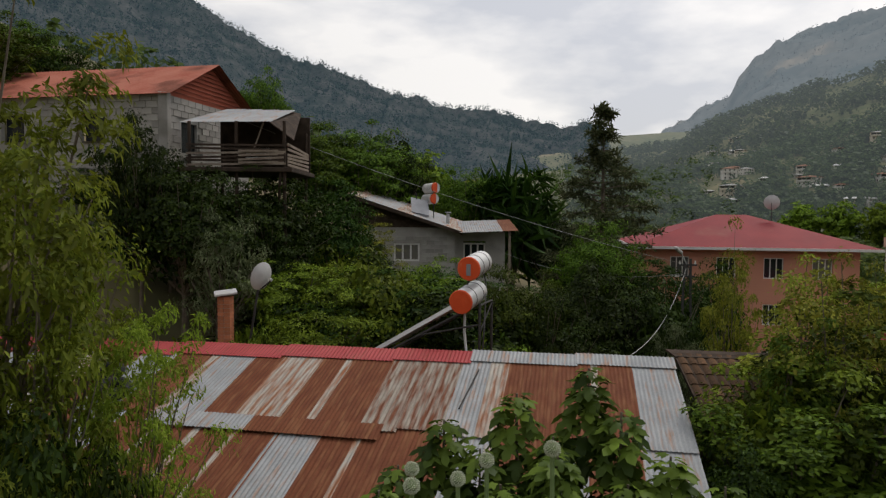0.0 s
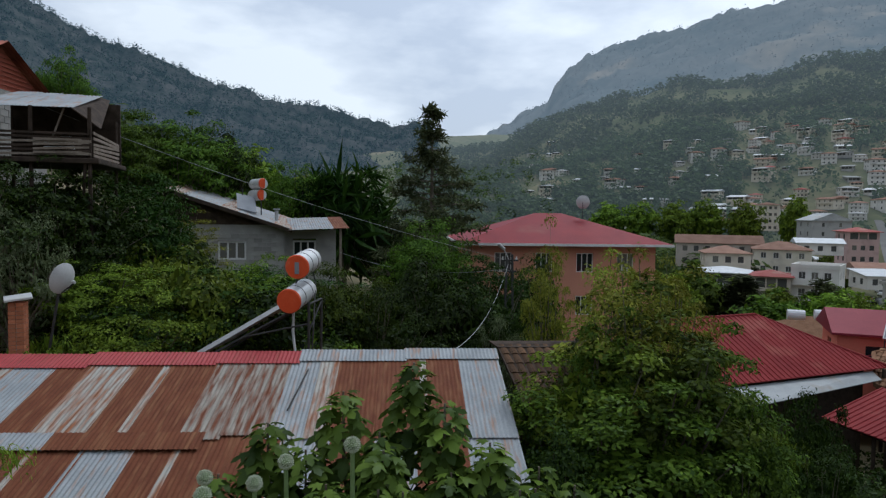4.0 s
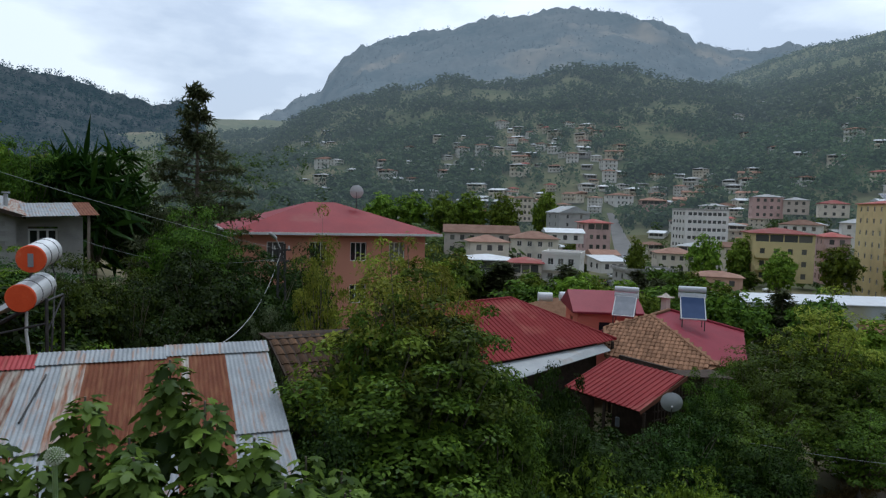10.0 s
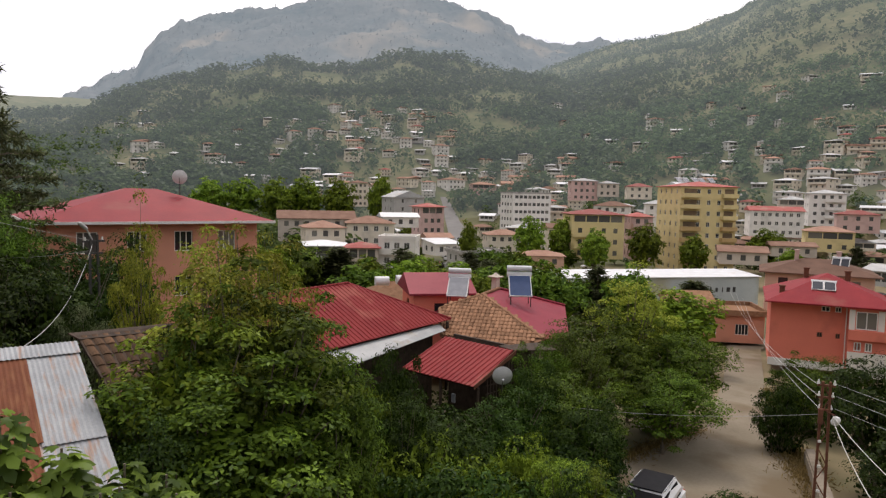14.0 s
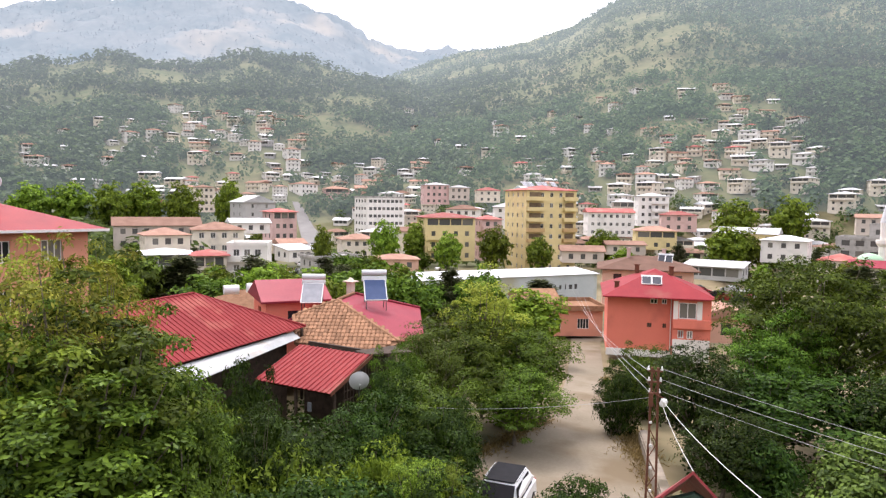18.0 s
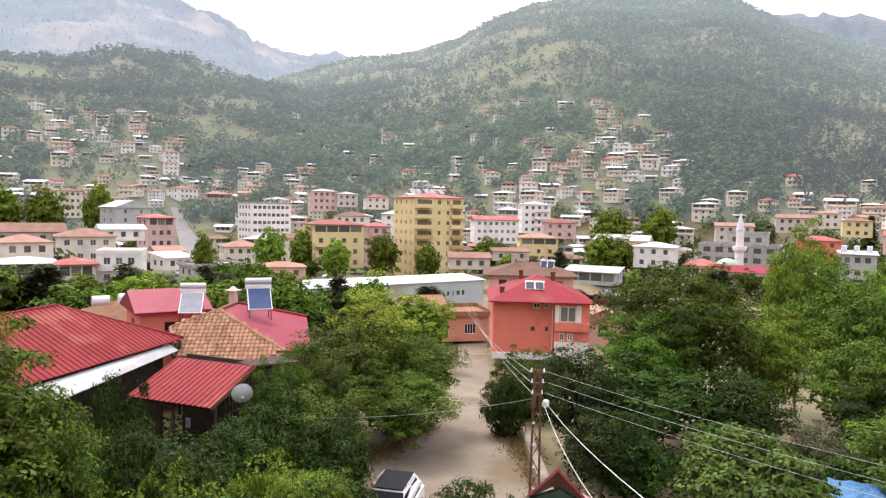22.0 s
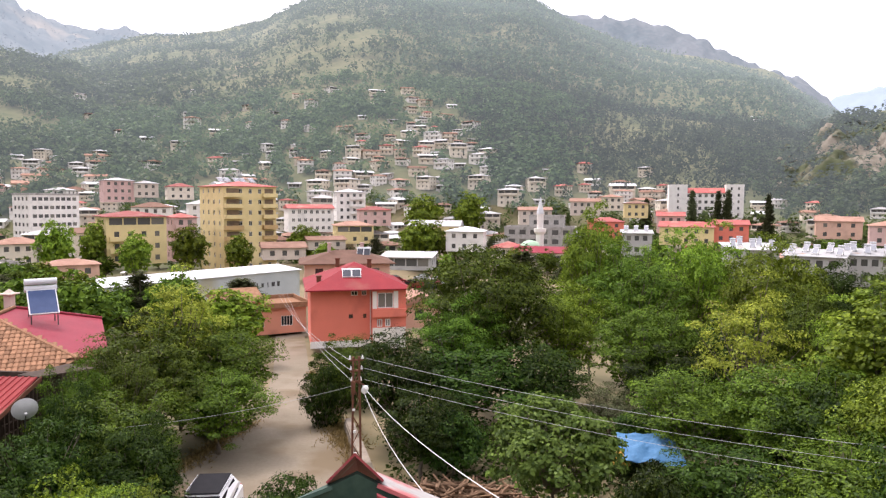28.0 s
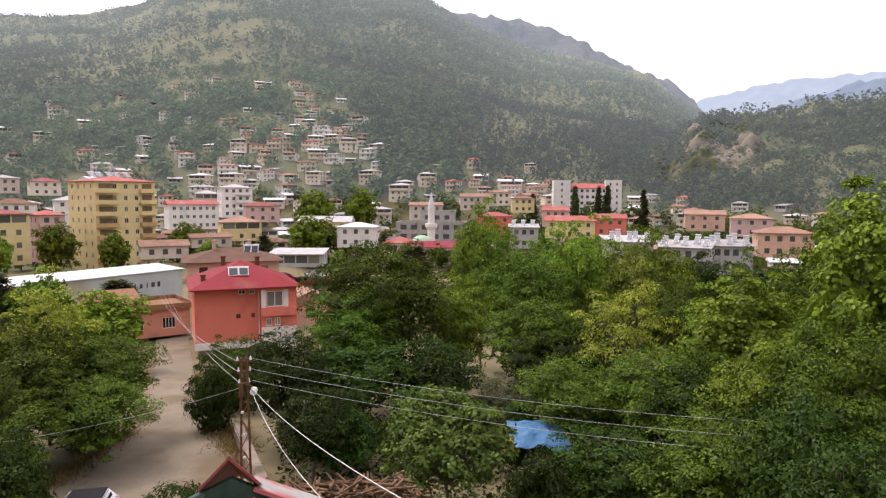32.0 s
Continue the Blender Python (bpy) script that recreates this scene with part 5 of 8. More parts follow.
block_roof = house(68.0, 86.5, 5.0, 8.0, 1, M_PLASTER["salmon"], M_TILE, "gable", 14, top=-12.7, sh=3.6, rise=1.3, over=0.3, cols=1, side=1, ww=0.9, wh=1.2, label="low salmon annex under an old clay tile roof", frames=2)
house(82.7, 82, 5.5, 5.0, 1, M_PLASTER["peach"], M_ROOF_FAR, "gablex", 12, top=-12.6, sh=3.0, rise=1.3, over=0.4, cols=1, side=1, label="small peach annex under a clay gable roof beside the coral house")
brown = house(76.6, 96.0, 12.0, 9.0, 2, M_PLASTER["peach"], M_BROWN, "hip", 4, top=-8.9, rise=1.6, over=0.8, cols=4, label="peach house under a broad brown roof", chimney=2)
solar_heater(pose(*spot(77.9, 98.5), -8.4, 0, 0, -84), "solar heater on a brown house roof", M_PANEL_DARK, 1, None, 1.0, 2)
wa, wb = Vector((*spot(56.3, 110), 0)), Vector((*spot(72.6, 130), 0))
wdir = (wb - wa)
ware = thing("warehouse", pose(wa.x, wa.y, -18.5, 0, 0, math.degrees(math.atan2(wdir.y, wdir.x))), "long grey corrugated warehouse with a white sheet roof", "warehouse")
WL = wdir.length
part("wall", walls_geo(WL, 7.0, 5.4, [], [], []), surf("grey_ribbed_wall", (0.36, 0.39, 0.39), (0.46, 0.49, 0.48), 0.3, 0.7, 0.1, fine=4, stain=(0.36, 0.35, 0.26), stain_at=0.6), ware)
part("roof", roof_geo("shed", WL, 7.0, 5.4, 0.55, 0.3), M_WHITE, ware)
for k, (bw, bh_) in enumerate(((0.9, 0.9), (0.8, 0.9), (0.35, 0.9), (0.6, 0.7), (0.25, 0.9), (0.9, 0.8), (0.7, 0.9))):
    part("painted_bar", Geo().box((WL * 0.70 + 1.15 * k, -0.02, 3.1), (bw * 0.8, 0.02, bh_)), M_STEEL, ware, "faded dark painted mark")

# ---- the yellow apartment tower ----
tower = house(68.7, 194.0, 15.5, 16.5, 8, M_PLASTER["yellow"], M_RED_FAR, "hip", 25, top=3.7, sh=2.95, rise=1.5, over=0.5, cols=5, side=4, ww=0.95, wh=1.25,
              name="apartment_block", cat="apartment block", label="tall yellow apartment block with stacked balconies", frames=1)
# brown that paints the shade of the recesses behind the balconies
M_LOGGIA_SHADE = surf("brown_loggia_shade", (0.12, 0.085, 0.055), (0.22, 0.16, 0.10), 0.7, 0.7, 0.1)
for s in range(1, 8):
    for x0, x1, out_ in ((0.1, 5.2, 1.5), (11.2, 15.4, 1.3)):
        zz = s * 2.95
        g = Geo().bbox(((x0 + x1) / 2, -out_ / 2, zz), (x1 - x0, out_, 0.18), 0.03).bbox(((x0 + x1) / 2, -out_ + 0.06, zz + 0.55), (x1 - x0, 0.1, 0.95), 0.02)
        for s2 in (x0 + 0.05, x1 - 0.05):
            g.bbox((s2, -out_ / 2, zz + 0.55), (0.1, out_, 0.95), 0.02)
        # panel proud of the wall, coloured as the shaded recess
        part("loggia", Geo().box(((x0 + x1) / 2, -0.02, zz + 1.65), (x1 - x0 - 1.6, 0.05, 1.3)), M_LOGGIA_SHADE, tower, "brown panel standing in for the shade inside the loggia")
        part("balcony", g, M_PLASTER["yellow"] if s > 4 else M_PLASTER["ochre"], tower, "" if s > 4 else "ochre brown balcony")
for k in range(5):
    solar_heater(tower.matrix_basis @ pose(3 + 2.3 * k, 7.5 + (k % 2), 24.6, 0, 0, 20), "solar heater on the tower roof", M_PANEL_GREY, 1, None, 1.0, 2)

# ---- houses of the valley floor ----
def block(az, d, w, depth, n, wall, roof, kind, turn, top, label, **k):
    return house(az, d, w, depth, n, M_PLASTER[wall] if isinstance(wall, str) else wall, roof, kind, turn, top=top, label=label, group="houses of the town", **k)


CLAY, ZINC, RED, WHITE = M_ROOF_FAR, M_ROOF_GREY, M_RED_FAR, M_WHITE
block(36.6, 172, 19, 9, 2, "beige", CLAY, "gable", 4, -6.6, "long low beige building under a clay roof", cols=7, rise=1.9)
block(37.3, 148, 8.6, 8, 2, "cream", CLAY, "hip", 10, -7.6, "two-storey cream house under a red-brown hip roof", rise=1.4)
block(41.1, 163, 11.3, 9, 3, "cream", CLAY, "hip", 4, -7.2, "three-storey cream house under a red-brown hip roof", cols=4, rise=1.6, frames=1)
block(43.3, 130, 7.2, 8, 3, "white", M_PLASTER["white"], "flat", -8, -8.7, "white flat-roofed three-storey house with balconies", cols=3, balcony=[(0.3, 4.4, 1), (0.3, 4.4, 2)], over=0.1, frames=1)
block(37.1, 132, 8.6, 8, 2, "grey", WHITE, "hip", 2, -10.3, "house with an open terrace under a white roof", rise=0.9, open_top=True, over=0.8)
block(40.4, 128, 6.0, 7, 3, "beige", RED, "hip", 2, -10.3, "house with a red canopy over its roof terrace", rise=0.9, open_top=True, over=0.6)
block(43.6, 185, 10, 8, 1, "white", WHITE, "gable", 10, -6.3, "low white hall under a white roof", rise=1.1)
block(46.3, 205, 7.6, 8, 3, "pinkish", RED, "hip", 22, -3.7, "unfinished pinkish house with a red roof", rise=1.1, open_top=True, over=0.7)
block(44.3, 245, 11.8, 12, 2, "grey", ZINC, "gablex", 24, -1.2, "grey gabled hall with a zinc roof", rise=2.4, cols=2, ww=0.8)
block(40.0, 330, 9.6, 9, 4, "cream", CLAY, "hip", 5, 5.0, "cream apartment house between tall trees", cols=4, rise=1.2)
block(48.3, 398, 12, 12, 4, "white", CLAY, "hip", 35, 9.0, "pale apartment house at the head of the street", cols=4, rise=1.6)
block(50.6, 390, 14, 10, 3, "pinkish", CLAY, "hip", 10, 6.4, "pinkish house under a clay roof by the street", cols=4, open_top=True)
block(53.1, 400, 14, 10, 3, "peach", CLAY, "gable", 4, 7.4, "peach house under an orange clay roof", cols=5)
block(55.9, 380, 12, 10, 3, "cream", CLAY, "hip", -8, 4.4, "cream house under a clay roof behind the office block", cols=4)
block(54.7, 285, 17.5, 13, 5, "white", M_CONCRETE, "flat", 26, 1.3, "pale five-storey office block with rows of windows", cols=8, side=4, ww=1.5, wh=1.25, sh=3.1, over=0.2)
block(57.6, 205, 12.5, 9, 2, "cream", CLAY, "gable", 8, -9.2, "two-storey cream building under an orange roof", cols=5, rise=1.3)
block(52.6, 202, 11, 9, 2, "cream", CLAY, "hip", 12, -11.6, "low cream building under an orange clay roof", cols=4, rise=1.5)
block(50.6, 152, 11, 8, 2, "grey", M_CONCRETE, "flat", 24, -12.9, "unfinished grey flat-roofed building", cols=3)
block(47.7, 165, 7, 7, 1, "white", WHITE, "shed", 30, -12.0, "low white shed with a sheet roof", rise=1.0)
block(47.0, 178, 7, 6, 1, "beige", CLAY, "gable", 20, -11.4, "small brick house with a clay roof", rise=1.2)
block(55.7, 150, 9.6, 7, 1, "peach", CLAY, "hip", 6, -13.0, "low peach house under a clay roof", rise=1.0)
block(60.2, 178, 13.6, 12, 4, "yellow", RED, "hip", 14, -4.2, "yellow building with a red roof over an open terrace", cols=4, rise=1.3, open_top=True, over=0.6, balcony=[(0.5, 7, 2), (0.5, 7, 1)])
block(63.7, 188, 5.8, 9, 4, "pinkish", RED, "hip", 14, -4.7, "narrow pink house beside the yellow tower", cols=2, rise=1.0, balcony=[(0.3, 5.4, 1), (0.3, 5.4, 2), (0.3, 5.4, 3)])
block(59.0, 300, 11.4, 10, 3, "pinkish", ZINC, "hip", 10, 7.4, "pink house with a pale hip roof", cols=4, rise=1.2)
block(60.9, 300, 9.2, 9, 2, "beige", ZINC, "hip", 6, 6.4, "small house with a green-grey hip roof", cols=3, rise=1.2)
block(63.4, 320, 11, 9, 2, "cream", RED, "hip", 8, 5.6, "cream house with a faded red roof")
block(61.2, 240, 12, 10, 3, "white", CLAY, "hip", -6, -2.6, "pale house behind the terrace building", cols=4)
block(65.0, 245, 9, 9, 3, "white", ZINC, "hip", 6, -1.6, "white house beside the yellow tower", cols=3)
block(73.6, 250, 16.5, 12, 3, "white", RED, "gable", 10, -3.0, "white three-storey building with a red roof", cols=7, rise=1.5, frames=1)
block(76.9, 272, 11.5, 11, 4, "white", ZINC, "hip", 10, 3.3, "pale grey apartment house with a grey roof", cols=4, rise=1.4, balcony=[(5, 11, 1), (5, 11, 2), (5, 11, 3)])
block(74.6, 300, 10, 9, 2, "beige", ZINC, "hip", 4, 1.0, "beige house with a green-grey hip roof", rise=1.4, open_top=True)
block(77.2, 214, 12, 9, 2, "yellow", CLAY, "hip", 8, -7.9, "ochre house under a clay roof", rise=1.4, open_top=True)
block(78.9, 246, 11.7, 9, 2, "pinkish", RED, "hip", 6, -3.4, "pinkish house with a red roof", rise=1.3)
block(74.9, 200, 11, 8, 1, "beige", CLAY, "gable", 14, -11.6, "low hall under a clay roof", rise=1.0)
block(71.4, 165, 10, 8, 1, "beige", CLAY, "gable", 6, -11.4, "low beige house with a clay roof", rise=1.2)
block(83.9, 205, 15.4, 10, 2, "yellow", ZINC, "gable", -8, -7.6, "yellow hall under a grey sheet roof", cols=4, rise=1.6)
block(86.5, 190, 10.6, 9, 2, "white", WHITE, "hip", -8, -8.5, "white house with a white roof", rise=1.2)
block(81.5, 150, 11.5, 9, 1, "grey", ZINC, "shed", -10, -12.6, "low workshop under a grey sheet roof", cols=4, rise=0.7, open_top=True)
block(92.8, 215, 22, 13, 3, M_CONCRETE, M_CONCRETE, "flat", -6, -8.5, "unfinished concrete building with empty window openings", cols=6, over=0.1, ww=2.0, wh=1.5)
block(93.4, 220, 11, 8, 1, M_CONCRETE, M_CONCRETE, "flat", -6, -4.9, "unfinished upper storey of raw concrete", cols=3, over=0.1, ww=1.6, wh=1.4, sh=3.4)
block(90.1, 190, 8.6, 9, 2, "cream", RED, "hip", -6, -13.0, "mosque hall with a red roof", cols=4, rise=1.6)
block(92.9, 184, 14, 8, 1, "cream", M_MAGENTA, "gable", -6, -13.8, "mosque annex with an orange-red roof", cols=6, rise=1.5)
block(92.5, 262, 12.5, 9, 2, "beige", CLAY, "gable", 4, -3.2, "long beige house under a clay roof", cols=4, rise=1.2)
hospital = block(106.0, 330, 19.5, 12, 5, "white", RED, "gable", 4, 4.5, "large white five-storey building with a red roof", cols=7, rise=2.4, ww=1.3, wh=1.4)
for az, w_ in ((103.9, 8.0), (108.1, 7.4)):
    block(az, 327, w_, 13, 6, "white", M_PLASTER["white"], "flat", 4, 7.7, "white stair tower of the large building", cols=2 if az > 105 else 1, ww=0.8, side=0, over=0.05)
block(103.4, 240, 8.8, 9, 2, "pinkish", RED, "gable", 2, -4.5, "pink house under a red roof", rise=1.4)
block(104.6, 222, 16, 9, 2, "yellow", RED, "gable", -2, -7.5, "yellow house under a broad red roof", cols=5, rise=1.6)
block(107.9, 224, 10, 9, 2, "coral", RED, "gable", 4, -6.6, "orange-red house under a red roof", rise=1.4)
block(100.7, 275, 9, 9, 2, "yellow", CLAY, "hip", 4, -0.4, "yellow house under a clay roof", rise=1.2)
block(98.8, 292, 9, 9, 2, "cream", CLAY, "hip", 8, 2.2, "cream house under a clay roof", rise=1.2)
block(96.6, 285, 12, 9, 2, "beige", CLAY, "gable", 2, 0.2, "row of clay-roofed houses", cols=4, rise=1.4)
block(100.8, 180, 7.5, 8, 2, "grey", ZINC, "shed", 2, -7.9, "grey house with solar heaters on its roof", rise=0.6)
block(98.3, 235, 12, 9, 2, "coral", RED, "hip", 2, -6.6, "red-walled house under a red roof", rise=1.4)
block(121.0, 175, 12, 9, 2, "peach", CLAY, "hip", 10, -8.0, "peach house under a clay roof", cols=4, rise=1.4)
block(118.6, 230, 12, 9, 2, "pinkish", CLAY, "hip", 4, -6.2, "pink house under a clay roof", rise=1.4)
block(115.2, 250, 13, 9, 2, "peach", CLAY, "gable", 4, -5.6, "peach house under a clay roof", rise=1.5)
ROWS = [block(az, d, w_, 8, 2, "grey", ZINC, "shed", tn, tp, "grey roofed house covered with solar heaters", cols=4, rise=0.9) for az, d, w_, tn, tp in ((109.6, 142, 9.0, 14, -8.9), (113.6, 138, 9.6, -8, -9.5), (117.2, 146, 8.4, 16, -9.5))]
for r_, w_ in zip(ROWS, (9.0, 9.6, 8.4)):
    for k in range(5):
        solar_heater(r_.matrix_basis @ pose(0.9 + (w_ - 1.8) * k / 4, 1.2 + 2.6 * (k % 2), 5.95 + 0.3 * (k % 2), 0, 0, -8), "white-tanked solar heater on a grey roof", M_PANEL_GREY, 2, None, 1.0, 1)
for k in range(3):
    solar_heater(pose(*spot(99.9 + 0.8 * k, 182 + k), -7.6, 0, 0, -104), "white-tanked solar heater on a grey house roof", M_PANEL_GREY, 1, None, 1.1, 1)

# ---- houses on the far slopes: a few designs, repeated ----
for k in range(14):
    SITES.append(spot(49.2 - 0.16 * k, 235 + 12 * k))
rng = np.random.RandomState(4)
FAR = []
for i, (w, dp, n, wl_, rf, kd) in enumerate(((11, 9, 2, "white", M_ROOF_GREY, "hip"), (10, 9, 2, "cream", M_ROOF_FAR, "hip"), (12, 9, 2, "white", M_ROOF_GREY, "hip"), (9, 8, 1, "white", M_WHITE, "gable"),
                                           (12, 10, 2, "cream", M_WHITE, "hip"), (13, 10, 2, "cream", M_ROOF_FAR, "gable"), (12, 11, 3, "cream", M_ROOF_GREY, "hip"), (12, 10, 2, "white", M_ROOF_FAR, "hip"), (9, 8, 2, "cream", M_RED_FAR, "hip"), (14, 9, 2, "cream", M_WHITE, "gable"), (8, 8, 1, "grey", M_ROOF_GREY, "shed"), (11, 9, 3, "white", M_ROOF_FAR, "hip"))):
    FAR.append(house(60 + i, 900, w, dp, n, M_PLASTER[wl_], rf, kd, cols=3, side=2, z=-300, ww=1.1, wh=1.2, over=0.75, rise=1.4, base=1.2, balcony=[(0.8, w - 0.8, n - 1)] if n > 1 else (), joined=True, open_top=i % 3 != 2,
                     label="small " + wl_ + " house on the far hillside", group="houses on the far slopes"))
used = [False] * len(FAR)
FARTHEST = []


def far_house(az, d, k, turn):
    x, y = spot(az, d)
    z = gz(x, y) - 0.6
    sc = 0.6 + 0.3 * rng.rand()
    m = pose(x, y, z, 0, 0, -az + turn) @ Matrix.Diagonal((sc, sc, sc, 1))
    w = FAR[k]
    if d > 395:
        FARTHEST.append((w, m))
    elif used[k]:
        copy_thing(w, m @ Matrix.Diagonal([1 / q for q in w.scale] + [1]))
    else:
        used[k] = True
        w.matrix_basis = m


def strew(n, a0, a1, e0, e1, gap=11.0):
    """Houses on the slope between two directions and two heights over the horizon."""
    rr = np.geomspace(215, 1000, 220)
    tries = 0
    while n and tries < 3000:
        tries += 1
        a, e = a0 + (a1 - a0) * rng.rand(), e0 + (e1 - e0) * rng.rand()
        up = ground_z(rr * math.sin(radians(a)), rr * math.cos(radians(a))) > rr * math.tan(radians(e))
        if not up.any():
            continue
        d = float(rr[np.argmax(up)])
        x, y = spot(a, d)
        if all((x - p) ** 2 + (y - q) ** 2 > gap * gap for p, q in SITES):
            SITES.append((x, y))
            far_house(a, d, rng.randint(len(FAR)), rng.uniform(-40, 40))
            n -= 1


def settle(n, a0, a1, d0, d1, gap=13.0):
    """Houses spread over a stretch of the valley floor."""
    tries = 0
    while n and tries < 3000:
        tries += 1
        a, d = a0 + (a1 - a0) * rng.rand(), d0 + (d1 - d0) * rng.rand()
        x, y = spot(a, d)
        if all((x - p) ** 2 + (y - q) ** 2 > gap * gap for p, q in SITES):
            SITES.append((x, y))
            far_house(a, d, rng.randint(len(FAR)), rng.uniform(-40, 40))
            n -= 1


strew(40, 33, 48, 2.4, 6.8)
strew(14, 38, 46, 3.0, 5.5)
strew(34, 44.5, 57, -0.6, 2.8, 10)
strew(24, 54, 72, 2.0, 8.5)
strew(40, 66, 81, -1.2, 3.6, 10)
strew(26, 77, 88, 0.5, 5.0, 10)
strew(12, 81, 87.5, 4.5, 8.2, 10)
strew(12, 70, 82, 5, 9)
strew(16, 88, 101, -1, 2.4)
strew(24, 21, 33, 0.6, 5.6)
strew(12, 96, 104, -1.8, 0.8)
strew(14, 109, 124, -2.9, -0.4)
strew(18, 34, 44, -1.5, 1.5)
strew(2, 109, 114, 5.0, 6.4)
settle(14, 49.5, 58, 292, 350, 11)
settle(34, 52, 72, 225, 335, 11)
settle(44, 70, 92, 215, 335, 11)
settle(26, 92, 124, 190, 340)
settle(10, 30, 46, 200, 330)

# the farthest houses, too small to pick apart, as one mass
vs, fs, mi, mats, n0 = [], [], [], [], 0
for w, m in FARTHEST:
    for c in w.children:
        me, mat = c.data, c.data.materials[0]
        if mat not in mats:
            mats.append(mat)
        co = np.empty(len(me.vertices) * 3, np.float32)
        me.vertices.foreach_get("co", co)
        mm = np.array(m @ c.matrix_basis)
        vs.append(co.reshape(-1, 3) @ mm[:3, :3].T + mm[:3, 3])
        fs += [tuple(n0 + i for i in p.vertices) for p in me.polygons]
        mi += [mats.index(mat)] * len(me.polygons)
        n0 += len(me.vertices)
me = bpy.data.meshes.new("distant_houses")
me.from_pydata(np.concatenate(vs).tolist(), [], fs)
for mat in mats:
    me.materials.append(mat)
me.polygons.foreach_set("material_index", mi)
tagged(part("distant_houses", me, None), "small pale houses scattered over the far hillside", "houses", kind="stuff")

# ---- road ----
def strip(name, left, right, mat, lift, n=14):
    """A strip laid on the ground between two rows of plan points."""
    a = np.array([spot(*p) for p in left])
    b = np.array([spot(*p) for p in right])
    t = np.linspace(0, len(a) - 1, n * (len(a) - 1) + 1)
    k = np.arange(len(a))
    la = np.stack([np.interp(t, k, a[:, i]) for i in (0, 1)], 1)
    rb = np.stack([np.interp(t, k, b[:, i]) for i in (0, 1)], 1)
    cols = 9
    p = np.stack([la + (rb - la) * c / (cols - 1) for c in range(cols)], 1)
    z = ground_z(p[..., 0], p[..., 1]) + lift
    v = np.concatenate([p, z[..., None]], 2).reshape(-1, 3)
    i = np.arange(len(t) - 1)[:, None] * cols + np.arange(cols - 1)[None]
    f = np.stack([i, i + cols, i + cols + 1, i + 1], -1).reshape(-1, 4)
    return part(name, fast_mesh(name, v, f), mat, smooth=True)


road = strip("road", ((60, 24), (62.5, 29), (63, 34), (69.2, 43), (70.4, 60), (70.6, 90), (60, 96)), ((88, 20), (82, 26), (77.4, 34), (74.7, 43), (73.4, 60), (73.0, 84), (74.5, 96)), M_ROAD, 0.12)
tagged(road, "pale worn concrete lane running down between gardens", "road", kind="structure")

# ---- house with the plank balcony, high on the bank ----
hi = thing("house", Matrix(), "rough block house with a rusty red roof and a plank balcony", "house")
RU, RV = Vector((-0.98, 0.2, 0)), Vector((0.2, 0.98, 0))
AP = Vector((-8.21, 24.1, 0))
HW, HL, EZ, RZ = 2.7, 9.0, 3.72, 5.1
g = Geo()
for sgn in (-1, 1):
    for k in range(10):
        e0 = AP + RV * sgn * (HW + 0.25) - RU * 0.35 + RU * k * (HL + 0.7) / 10
        r0 = AP - RU * 0.35 + RU * k * (HL + 0.7) / 10
        part("roof_sheet", Geo().wave((r0.x, r0.y, RZ), RU, Vector((e0.x - r0.x, e0.y - r0.y, EZ - RZ - 0.1)), (HL + 0.7) / 10 + 0.04, math.hypot(HW + 0.25, RZ - EZ + 0.1), 0.12, 0.02), M_RUSTY, hi)
n0, f0 = AP - RV * HW, AP + RV * HW
front = Geo()
fm = Matrix((RU, -RV, Vector((0, 0, 1)))).transposed().to_4x4()
fm.translation = Vector((n0.x, n0.y, -3.5))
facade(front, fm @ Matrix.Scale(1, 4), HL, 7.15, [(2.0, 2.9, 5.7, 6.6), (5.0, 5.9, 5.7, 6.6)])
sm = Matrix((RV, RU, Vector((0, 0, 1)))).transposed().to_4x4()
sm.translation = Vector((n0.x, n0.y, -3.5))
facade(front, sm, 2 * HW, 7.15, [(0.9, 1.8, 5.4, 6.4)])
part("wall", front, M_CONCRETE, hi, "grey block wall")
tri = Geo().slab(((n0.x, n0.y, EZ - 0.06), (f0.x, f0.y, EZ - 0.06), (AP.x, AP.y, RZ - 0.06)), 0.06)
part("gable_panel", tri, surf("orange_red_siding", (0.34, 0.085, 0.05), (0.42, 0.12, 0.075), 2, 0.8, 0.2, fine=14), hi, "orange-red sheet siding")
for k in range(9):
    zc = EZ + 0.08 + k * 0.14
    half = HW * (RZ - zc) / (RZ - EZ) - 0.05
    part("siding_strip", Geo().box((0, 0, 0), (2 * half, 0.03, 0.02), m=Matrix.Translation((AP.x + 0.035, AP.y - 0.007, zc)) @ pose(0, 0, 0, 0, 0, math.degrees(math.atan2(RV.y, RV.x)))), M_RUSTY, hi)
part("window", Geo().box((0, 0, 0), (0.9, 0.03, 1.0), m=Matrix.Translation(n0 + RV * 1.35 + RU * 0.1 + Vector((0, 0, 2.4))) @ pose(0, 0, 0, 0, 0, 78.5)), M_PANE, hi)
for q in (2.45, 5.45):
    part("window", Geo().box((0, 0, 0), (0.9, 0.03, 0.9), m=Matrix.Translation(n0 + RU * q + RV * 0.1 + Vector((0, 0, 2.65))) @ pose(0, 0, 0, 0, 0, -11.5)), M_PANE, hi)
